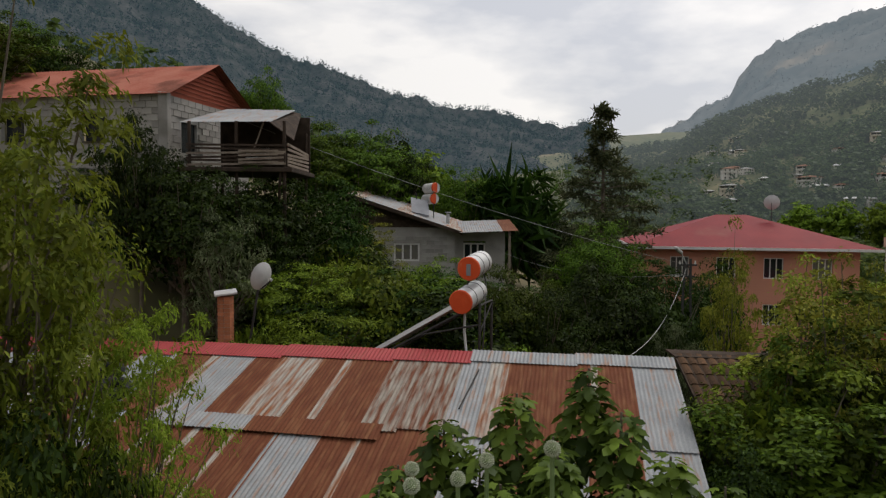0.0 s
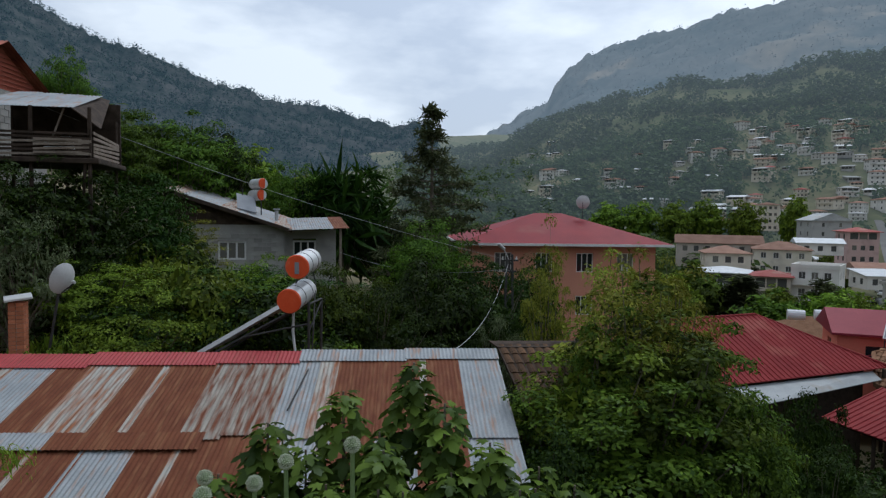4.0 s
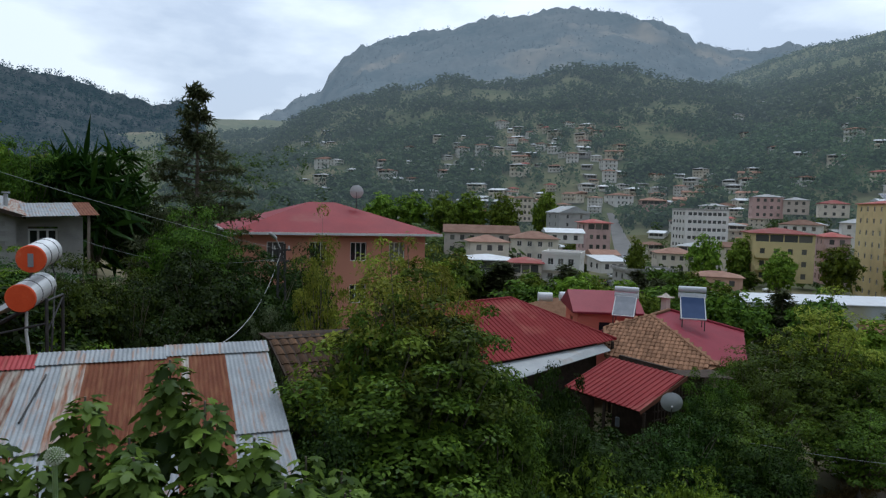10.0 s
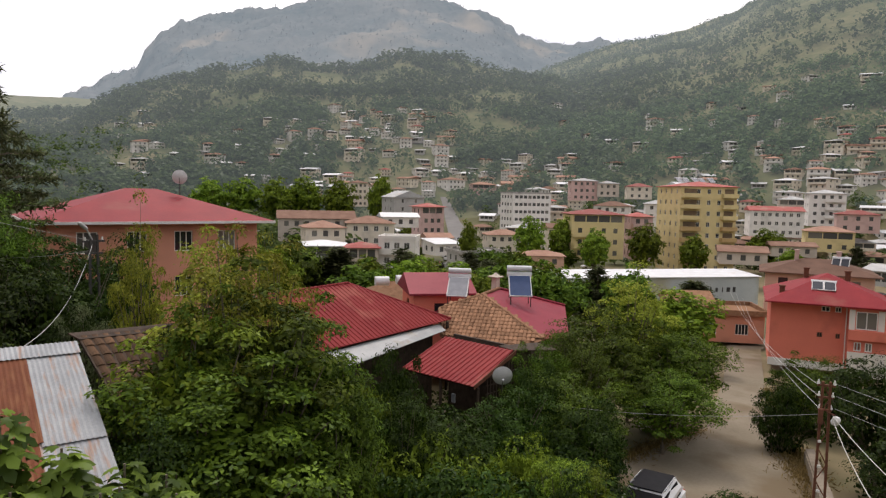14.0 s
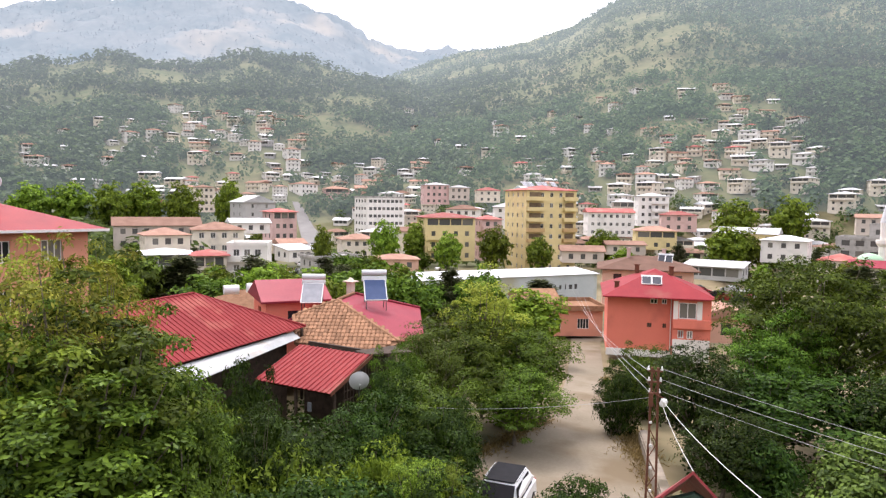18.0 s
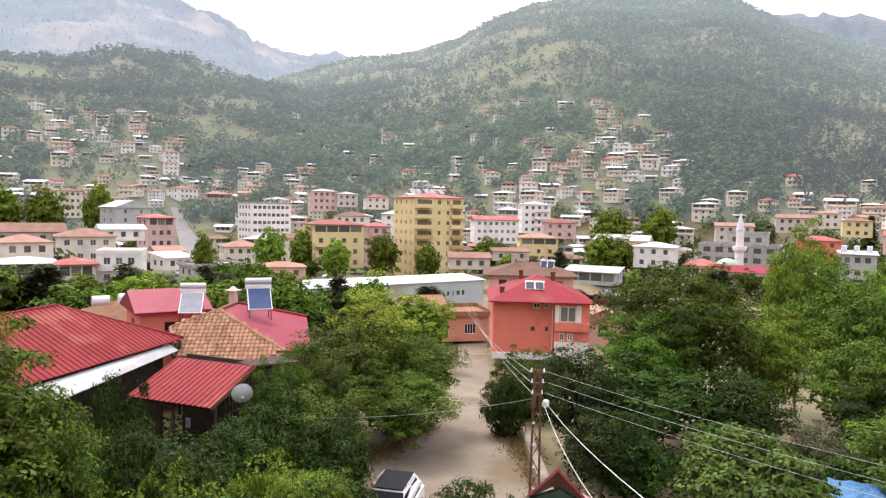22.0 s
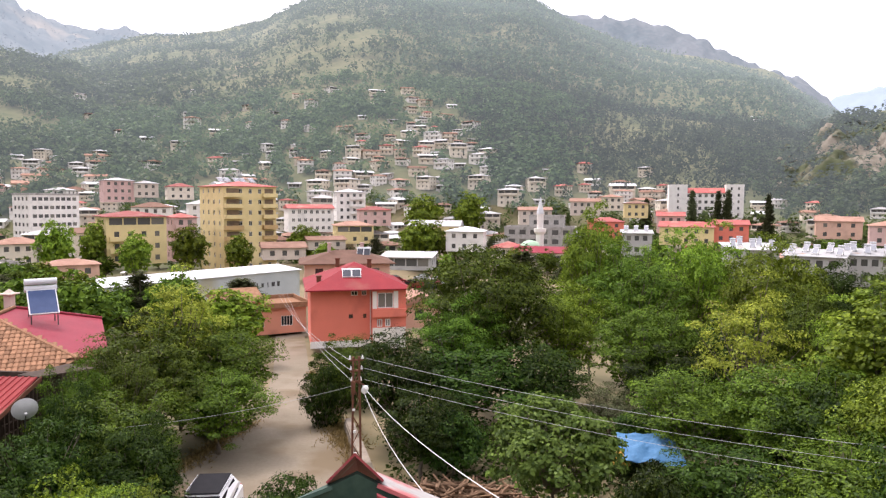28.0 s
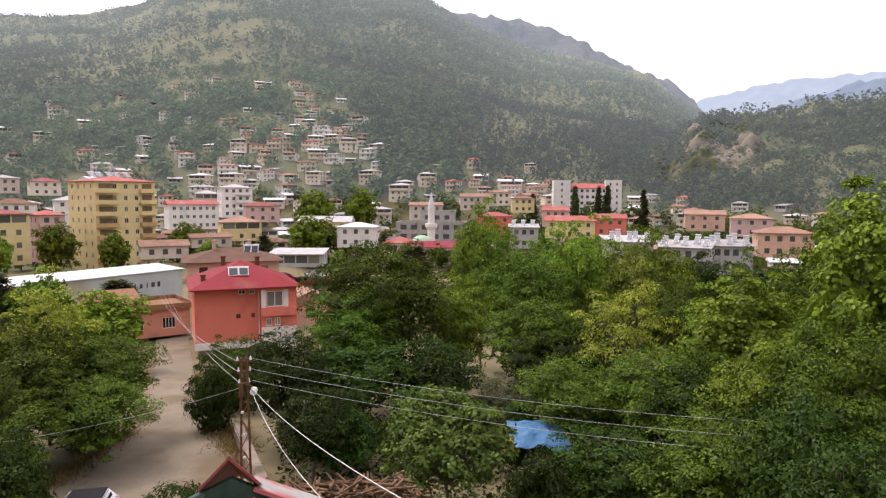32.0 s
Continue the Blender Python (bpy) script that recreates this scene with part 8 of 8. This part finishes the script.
def insulator(root, x, z):
    part("insulator", Geo().cyl((x, 0, z), (x, 0, z + 0.05), 0.045, n=8).cyl((x, 0, z + 0.05), (x, 0, z + 0.14), 0.035, 0.02, 8), M_PORCELAIN, root)


px, py = spot(19.9, 28.0)
p1, h1 = lattice_pole(px, py, gz(px, py) - 0.2, -1.72, M_STEEL, "dark lattice power pole with a street lamp", 0, 0.5, 0.24)
part("crossarm", Geo().box((0, 0, h1 - 0.25), (0.75, 0.07, 0.07)), M_STEEL, p1)
part("crossarm", Geo().box((0, 0, h1 - 0.7), (0.6, 0.07, 0.07)), M_STEEL, p1)
for x in (-0.3, 0.3):
    insulator(p1, x, h1 - 0.22)
arm = part("lamp_arm", Geo().tube([(-0.05, 0, h1 - 0.2), (-0.2, -0.1, h1 + 0.05), (-0.32, -0.2, h1 + 0.22)], 0.025, 6), M_DISH, p1)
part("lamp_head", Geo().bbox((0, 0, 0), (0.44, 0.16, 0.12), 0.04, m=pose(-0.46, -0.26, h1 + 0.34, 0, 35, 25)), M_DISH, p1, "grey street lamp head")

qx, qy = spot(77.35, 24.0)
p2, h2 = lattice_pole(qx, qy, gz(qx, qy) - 0.2, -5.55, M_RUST, "rusty lattice power pole with a white lamp", -70, 0.4, 0.2)
for k, zz in enumerate((h2 - 0.12, h2 - 0.5, h2 - 0.9)):
    part("crossarm", Geo().box((0, 0, zz), (0.5 - 0.06 * k, 0.06, 0.06)), M_RUST, p2)
    for x in (-0.22 + 0.03 * k, 0.22 - 0.03 * k):
        insulator(p2, x, zz + 0.03)
part("lamp_head", Geo().bbox((0, 0, 0), (0.22, 0.2, 0.3), 0.06, m=pose(0.28, -0.2, h2 - 1.15, 20, 20, 0)), M_PORCELAIN, p2, "white rounded street lamp")
part("lamp_arm", Geo().cyl((0.05, 0, h2 - 0.95), (0.26, -0.15, h2 - 1.0), 0.025, n=6), M_RUST, p2)
part("junction_box", Geo().bbox((-0.12, -0.08, h2 - 1.1), (0.14, 0.12, 0.5), 0.02), M_RUST, p2)
for k in range(5):
    part("clamp", Geo().box((-0.1 + 0.02 * k, -0.07, h2 - 1.9 - 0.8 * k), (0.09, 0.06, 0.07)), M_PORCELAIN, p2)

HEAD1 = Vector((px - 0.05, py, -1.95))
wire("cable", HEAD1, (-7.3, 22.6, 3.25), 0.35, 0.007, M_LINE, "pale cable from the pole to the balcony house")
wire("cable", HEAD1 + Vector((0, 0, -0.35)), (1.3, 34.8, -1.15), 0.85, 0.007, M_LINE, "slack cable from the pole to the block house")
wire("cable", HEAD1 + Vector((0, 0, -0.15)), (*spot(15.4, 14.3), -2.9), 0.55, 0.008, M_LINE, "slack cable from the pole to the shed")
TOP2 = Vector((qx, qy, -5.6))
for k, (el, lift) in enumerate(((-16.4, 0.0), (-17.5, -0.38), (-18.6, -0.78))):
    ex, ey = spot(124, 22)
    wire("power_line", TOP2 + Vector((0.1, -0.25, lift)), (ex, ey, 22 * math.tan(radians(el))), 0.35, 0.0065, M_LINE, "bare overhead line across the gardens")
LAMP2 = Vector((qx + 0.1, qy - 0.2, -6.6))
wire("cable", LAMP2, (2.2, -2.45, -2.2), 0.5, 0.0085, M_CABLE, "thick white supply cable to the house")
wire("cable", LAMP2 + Vector((0, 0, -0.1)), (3.2, -1.3, -2.6), 0.9, 0.0085, M_CABLE, "thick white supply cable to the house")
for k in range(3):
    wire("power_line", TOP2 + Vector((0, 0.2, -0.1 - 0.35 * k)), (*spot(70.5 + 0.5 * k, 78), -9.5 - 0.4 * k), 0.9, 0.009, M_LINE, "bare overhead line along the lane")
wire("power_line", TOP2 + Vector((0, 0.1, -1.0)), (*spot(52.7, 27.0), -8.1), 0.35, 0.007, M_LINE, "thin line to the porch")

# ---- cars ----
M_CARWHITE = surf("white_car_paint", (0.70, 0.70, 0.70), (0.76, 0.76, 0.76), 2, 0.25, 0.0)
M_CARGLASS = surf("dark_car_glass", (0.008, 0.008, 0.01), (0.014, 0.014, 0.016), 3, 0.55, 0.0)
M_CARGLASS.node_tree.nodes["Principled BSDF"].inputs["Specular IOR Level"].default_value = 0.05
M_CHROME = surf("silver_trim", (0.5, 0.5, 0.5), (0.6, 0.6, 0.6), 4, 0.25, 0.0, metal=0.8)
M_LAMP_RED = surf("red_lamp_lens", (0.3, 0.02, 0.02), (0.4, 0.03, 0.03), 4, 0.2, 0.0)


def loft(g, rings):
    """A skin over closed rings with equal numbers of corners, ends closed."""
    k, n = len(g.v), len(rings[0])
    g.v += [tuple(p) for r in rings for p in r]
    for i in range(len(rings) - 1):
        g.f += [(k + i * n + j, k + i * n + (j + 1) % n, k + (i + 1) * n + (j + 1) % n, k + (i + 1) * n + j) for j in range(n)]
    g.f += [tuple(k + j for j in range(n - 1, -1, -1)), tuple(k + (len(rings) - 1) * n + j for j in range(n))]
    return g


def ring(x, w, z0, z1, tuck=0.06, tw=None):
    tw = w if tw is None else tw
    return [(x, -w / 2 + tuck, z0), (x, w / 2 - tuck, z0), (x, w / 2, z0 + 0.12), (x, w / 2, (z0 + z1) / 2), (x, tw / 2 - 0.02, z1 - 0.05), (x, tw / 2 - 0.12, z1), (x, -tw / 2 + 0.12, z1), (x, -tw / 2 + 0.02, z1 - 0.05), (x, -w / 2, (z0 + z1) / 2), (x, -w / 2, z0 + 0.12)]


def car(m, paint, label):
    root = thing("car", m, label, "car", "parked cars")
    g = Geo()
    loft(g, [ring(-2.15, 1.55, 0.4, 0.82), ring(-2.0, 1.75, 0.25, 0.95), ring(-1.2, 1.8, 0.22, 1.0), ring(0.6, 1.8, 0.22, 1.0), ring(1.1, 1.8, 0.22, 0.98), ring(1.85, 1.74, 0.25, 0.88), ring(2.15, 1.5, 0.36, 0.72)])
    part("body", g, paint, root)
    cab = Geo()
    loft(cab, [ring(-1.95, 1.55, 0.95, 1.1, 0.02, 1.3), ring(-1.45, 1.62, 0.95, 1.58, 0.02, 1.25), ring(-0.3, 1.64, 0.95, 1.64, 0.02, 1.28), ring(0.35, 1.62, 0.95, 1.58, 0.02, 1.25), ring(1.1, 1.55, 0.95, 1.02, 0.02, 1.35)])
    part("cabin", cab, paint, root)
    part("roof_glass", Geo().bbox((-0.5, 0, 1.63), (1.75, 1.15, 0.05), 0.02), M_CARGLASS, root, "dark glass roof")
    part("windscreen", Geo().slab(((0.42, -0.6, 1.56), (0.42, 0.6, 1.56), (1.08, 0.68, 1.06), (1.08, -0.68, 1.06)), -0.03), M_CARGLASS, root)
    part("rear_window", Geo().slab(((-1.52, 0.58, 1.55), (-1.52, -0.58, 1.55), (-1.95, -0.62, 1.14), (-1.95, 0.62, 1.14)), -0.03), M_CARGLASS, root)
    for s in (-1, 1):
        for x0, x1 in ((-1.35, -0.45), (-0.38, 0.5)):
            pts = ((x0, s * 0.815, 1.04), (x1 + (0.25 if x1 > 0 else 0), s * 0.815, 1.04), (x1, s * 0.67, 1.5), (x0 + 0.1, s * 0.67, 1.5))
            part("side_window", Geo().slab(pts if s < 0 else pts[::-1], -0.02), M_CARGLASS, root)
        part("mirror", Geo().bbox((0.75, s * 0.95, 1.05), (0.12, 0.2, 0.14), 0.03), paint, root)
        part("roof_rail", Geo().cyl((-1.3, s * 0.62, 1.62), (0.2, s * 0.62, 1.64), 0.02, n=6), M_CHROME, root)
        part("tail_lamp", Geo().bbox((-2.06, s * 0.68, 0.85), (0.12, 0.28, 0.16), 0.03), M_LAMP_RED, root)
        part("headlight", Geo().bbox((2.0, s * 0.62, 0.7), (0.2, 0.3, 0.14), 0.03), M_PORCELAIN, root)
        for x in (-1.3, 1.3):
            wh = part("wheel", Geo().cyl((x, s * 0.70, 0.33), (x, s * 0.91, 0.33), 0.33, n=20), M_TYRE, root)
            part("rim", Geo().cyl((x, s * 0.905, 0.33), (x, s * 0.925, 0.33), 0.21, n=16), M_CHROME, wh)
    return root


cx, cy = spot(65.0, 24.7)
car(pose(cx, cy, gz(cx, cy) + 0.12, 0, 0, 190), M_CARWHITE, "white car with a dark glass roof parked on the lane")
cx, cy = spot(65.6, 41.5)
car(pose(cx, cy, gz(cx, cy) + 0.12, 0, 0, 20), M_CARWHITE, "white car parked half hidden under the trees")
M_CARS = [surf(n + "_car_paint", c, c, 2, 0.3, 0.0) for n, c in (("silver", (0.35, 0.36, 0.37)), ("dark", (0.03, 0.035, 0.045)), ("red", (0.3, 0.03, 0.03)))] + [M_CARWHITE]
rc = random.Random(6)
proto = [car(pose(0, 0, -400), M_CARS[i], ("silver", "dark", "red", "white")[i] + " car parked in the town") for i in range(4)]
seen = [0] * 4
for k in range(40):
    if k < 14:
        a, d = rc.uniform(79.5, 86.5), rc.uniform(150, 172)
    elif k < 26:
        a = rc.uniform(46.8, 49.0)
        d = 170 + 11 * (k - 14)
    else:
        a, d = rc.uniform(36, 60), rc.uniform(115, 200)
    x, y = spot(a, d)
    m = pose(x, y, gz(x, y) + 0.1, 0, 0, rc.uniform(0, 360) if not 14 <= k < 26 else 35)
    i = rc.randrange(4)
    if k < 4:
        i = k
        proto[i].matrix_basis = m
    else:
        copy_thing(proto[i], m)

# ---- by the lane: low wall, log pile, tarpaulins ----
w0, w1 = Vector((*spot(78.6, 28.5), -13.2)), Vector((*spot(76.6, 40), -14.4))
M_WALLTAN = surf("stained_tan_concrete", (0.17, 0.14, 0.11), (0.27, 0.23, 0.18), 1.2, 0.95, 0.4, fine=14, stain=(0.10, 0.085, 0.06), stain_at=0.56)
gw = thing("garden_wall", Matrix(), "low pale concrete garden wall along the lane", "wall")
for k in range(5):
    a, b = w0.lerp(w1, k / 5), w0.lerp(w1, (k + 0.985) / 5)
    part("wall_panel", Geo().slab((a, b, b + Vector((0, 0, 1.25)), a + Vector((0, 0, 1.25))), 0.22), M_WALLTAN, gw)
    part("coping", Geo().slab((a + Vector((-0.1, 0.15, 1.33)), b + Vector((-0.1, 0.15, 1.33)), b + Vector((0.2, -0.2, 1.33)), a + Vector((0.2, -0.2, 1.33))), 0.07), M_WALLTAN, gw)
M_LOG = surf("split_firewood", (0.10, 0.06, 0.035), (0.24, 0.15, 0.09), 5, 0.9, 0.5, fine=25, spread=0.35)
LOGS = []
for i in range(4):
    g = Geo().cyl((-0.5 - 0.12 * i, 0, 0), (0.5 + 0.12 * i, 0.02, 0), 0.07 - 0.01 * i, 0.05, 7)
    me = g.mesh("log")
    me.materials.append(M_LOG)
    LOGS.append(me)
pile = thing("log_pile", pose(*spot(85.8, 27.6), gz(*spot(85.8, 27.6)) + 0.05), "heap of split brown firewood logs", "log pile")
rl = random.Random(5)
for k in range(290):
    lx, ly = rl.uniform(-2.9, 2.9), rl.gauss(0, 0.9)
    o = part("log", LOGS[k % 4], None, pile)
    o.matrix_basis = pose(ly, lx, 0.05 + max(0.1, 0.75 - 0.1 * abs(lx) - 0.4 * abs(ly)) * rl.random() * 1.3, rl.uniform(-15, 15), rl.uniform(-18, 18), rl.uniform(0, 180))


def tarp(az, d, z, w, l, mat, label, turn):
    """A crumpled sheet thrown over a low stack."""
    n = 26
    vs, fs = [], []
    for i in range(n):
        for j in range(n):
            u, v = i / (n - 1) * 2 - 1, j / (n - 1) * 2 - 1
            hgt = 0.5 * (1 - abs(u) ** 3) * (1 - abs(v) ** 2.5) + 0.16 * noise.noise((u * 2.6, v * 2.6, z)) + 0.05 * noise.noise((u * 8, v * 8, z))
            vs.append((u * w / 2, v * l / 2, hgt))
    fs = [(i * n + j, (i + 1) * n + j, (i + 1) * n + j + 1, i * n + j + 1) for i in range(n - 1) for j in range(n - 1)]
    g = Geo().add(vs, fs).add([(x, y, zz - 0.02) for x, y, zz in vs], [q[::-1] for q in fs])
    ob = part("tarpaulin", g, mat)
    ob.matrix_basis = pose(*spot(az, d), z, 0, 0, turn)
    return tagged(ob, label, "tarpaulin", "tarpaulins")


tarp(102.2, 31.0, -11.0, 2.7, 3.3, surf("blue_plastic_sheet", (0.035, 0.12, 0.24), (0.07, 0.18, 0.31), 2, 0.7, 0.3, fine=10), "crumpled light blue tarpaulin over a stack", -95)
tarp(99.5, 30.0, -11.3, 1.0, 1.0, surf("yellow_plastic_sheet", (0.45, 0.25, 0.02), (0.60, 0.36, 0.05), 2, 0.4, 0.3, fine=10), "yellow plastic sheet beside the fig bush", -80)

# ---- red ridge of the lower roof just below the balcony ----
rr = thing("roof_ridge", Matrix(), "bent red ridge cap over a dark green and red sheet roof", "roof")
PK = Vector((1.9, 0.40, -0.645))
FW, SD = Vector((-0.96, -0.2, -0.19)).normalized(), Vector((0.2, -0.98, 0)).normalized()
M_CAP = surf("weathered_red_cap", (0.20, 0.03, 0.04), (0.30, 0.06, 0.06), 12, 0.5, 0.2, fine=60, stain=(0.25, 0.2, 0.18), stain_at=0.66)
M_GREENSHEET = surf("dark_green_sheet", (0.02, 0.045, 0.035), (0.05, 0.085, 0.065), 8, 0.7, 0.2, fine=40)
M_GREYSHEET = surf("worn_grey_red_sheet", (0.25, 0.24, 0.23), (0.36, 0.35, 0.33), 9, 0.7, 0.2, fine=50, stain=(0.36, 0.10, 0.10), stain_at=0.55)
cap = Geo()
BK = Vector((0.9, 0.19, -0.42))
for s in (-1, 1):
    cap.slab((PK, PK + SD * s * 0.075 + Vector((0, 0, -0.075)), PK + SD * s * 0.10 + BK + Vector((0, 0, -0.06)), PK + BK), 0.006 * s)
part("ridge_cap", cap, M_CAP, rr)
for s, mt in ((-1, M_GREENSHEET), (1, M_GREYSHEET)):
    a = PK + SD * s * 0.06 + Vector((0, 0, -0.085))
    part("roof_sheet", Geo().slab((a, a + SD * s * 0.75 + Vector((0, 0, -0.27 if s < 0 else -0.36)), a + SD * s * 0.8 + BK * 0.3 + Vector((0, 0, -0.25 if s < 0 else -0.33)), a + BK * 0.3 + Vector((0, 0, 0.0 if s < 0 else 0.045))), 0.01 * s), mt, rr)
part("gable_end", Geo().slab((PK + Vector((0.03, 0, -0.06)), PK + SD * 0.7 + Vector((0.03, 0, -0.46)), PK + SD * 0.7 + Vector((0.03, 0, -1.6)), PK - SD * 0.7 + Vector((0.03, 0, -1.6)), PK - SD * 0.7 + Vector((0.03, 0, -0.36))), 0.02), M_GREENSHEET, rr, "dark green gable sheet")
part("verge_board", Geo().slab((PK + SD * 0.06 + Vector((-0.02, 0, -0.10)), PK + SD * 0.7 + Vector((-0.02, 0, -0.44)), PK + SD * 0.7 + Vector((-0.02, 0, -0.56)), PK + SD * 0.06 + Vector((-0.02, 0, -0.26))), 0.015), M_CAP, rr, "dark red verge sheet")

base_z = gz(PK.x + 0.3, PK.y)
part("wall", Geo().box((PK.x + 0.32, PK.y + 0.02, (PK.z - 1.2 + base_z) / 2 - 0.1), (0.5, 1.3, PK.z - 1.2 - base_z + 0.2)), M_PLASTER["grey"], rr)

# ---- mosque: minaret and dome before the concrete building ----
M_STONE = M_PLASTER["white"]
mn = thing("minaret", pose(*spot(92.9, 195), -19.0), "slender white minaret with a pointed cone roof", "minaret")
part("shaft", Geo().cyl((0, 0, 0), (0, 0, 4), 1.5, 1.5, 10).cyl((0, 0, 4), (0, 0, 10.4), 1.15, 1.1, 16), M_STONE, mn)
part("gallery", Geo().cyl((0, 0, 9.6), (0, 0, 10.4), 1.2, 1.75, 16).cyl((0, 0, 10.4), (0, 0, 11.3), 1.75, 1.75, 16), M_STONE, mn)
part("upper_shaft", Geo().cyl((0, 0, 11.3), (0, 0, 15.5), 0.95, 0.95, 16), M_STONE, mn)
part("cone_roof", Geo().cyl((0, 0, 15.5), (0, 0, 20.3), 1.1, 0.06, 16), M_WHITE, mn)
part("finial", Geo().cyl((0, 0, 20.2), (0, 0, 21.3), 0.06, 0.02, 6), M_CHROME, mn)
dm = thing("dome", pose(*spot(92.1, 192), -13.2), "pale green dome on the mosque roof", "dome")
g = Geo()
N = 20
vs = [(3.0 * math.cos(a) * math.cos(b), 3.0 * math.cos(a) * math.sin(b), 2.3 * math.sin(a)) for a in [math.pi / 2 * i / 8 for i in range(8)] for b in [2 * math.pi * j / N for j in range(N)]] + [(0, 0, 2.3)]
g.add(vs, [(i * N + j, i * N + (j + 1) % N, (i + 1) * N + (j + 1) % N, (i + 1) * N + j) for i in range(7) for j in range(N)] + [(7 * N + j, 7 * N + (j + 1) % N, 8 * N) for j in range(N)])
part("shell", g, surf("pale_green_sheet", (0.26, 0.42, 0.27), (0.34, 0.5, 0.34), 1, 0.5, 0.1), dm, smooth=True)
part("drum", Geo().cyl((0, 0, -0.6), (0, 0, 0), 3.05, n=20), M_STONE, dm)
# town street climbing between the houses
M_STREET = surf("grey_worn_asphalt", (0.14, 0.135, 0.13), (0.20, 0.195, 0.185), 0.15, 0.95, 0.2, fine=3)
street = strip("street", ((49.6, 190), (48.5, 238), (47.7, 308), (47.43, 333), (47.16, 371), (46.9, 384)), ((51.9, 190), (50.15, 238), (49.46, 308), (48.64, 333), (47.96, 371), (47.4, 384)), M_STREET, 0.3, 8)
tagged(street, "pale street climbing between the houses of the town", "road", kind="structure")


# ---- bare rock on the spur above the valley ----
def rock_z(x, y):
    r, az = np.hypot(x, y), np.degrees(np.arctan2(x, y))
    edge = np.clip(np.minimum(az - 109.6, 120.0 - az) / 1.6, 0, 1) * np.clip(np.minimum(r - 385, 590 - r) / 45, 0, 1)
    crack = np.abs(wobble(x, y, 17, 81)) * 9 + np.abs(wobble(x, y, 7, 82)) * 5 + 2.5 * wobble(x, y, 3, 83)
    return ground_z(x, y) - 3.5 + edge * (2.0 + crack)


rock = part("rock_outcrop", polar_sheet("rock_outcrop", np.arange(109.4, 120.2, 0.1), np.linspace(380, 595, 110), rock_z), surf("grey_tan_rock", (0.13, 0.118, 0.095), (0.24, 0.215, 0.17), 0.06, 0.95, 0.8, fine=0.9, stain=(0.06, 0.07, 0.035), stain_at=0.5))
tagged(rock, "bare grey rock face on the wooded spur", "rock")

for ob_, rx_, h_ in [KINDS[k] for k in KINDS if not USED.get(k)]:
    for o in (*ob_.children_recursive, ob_):
        bpy.data.objects.remove(o)
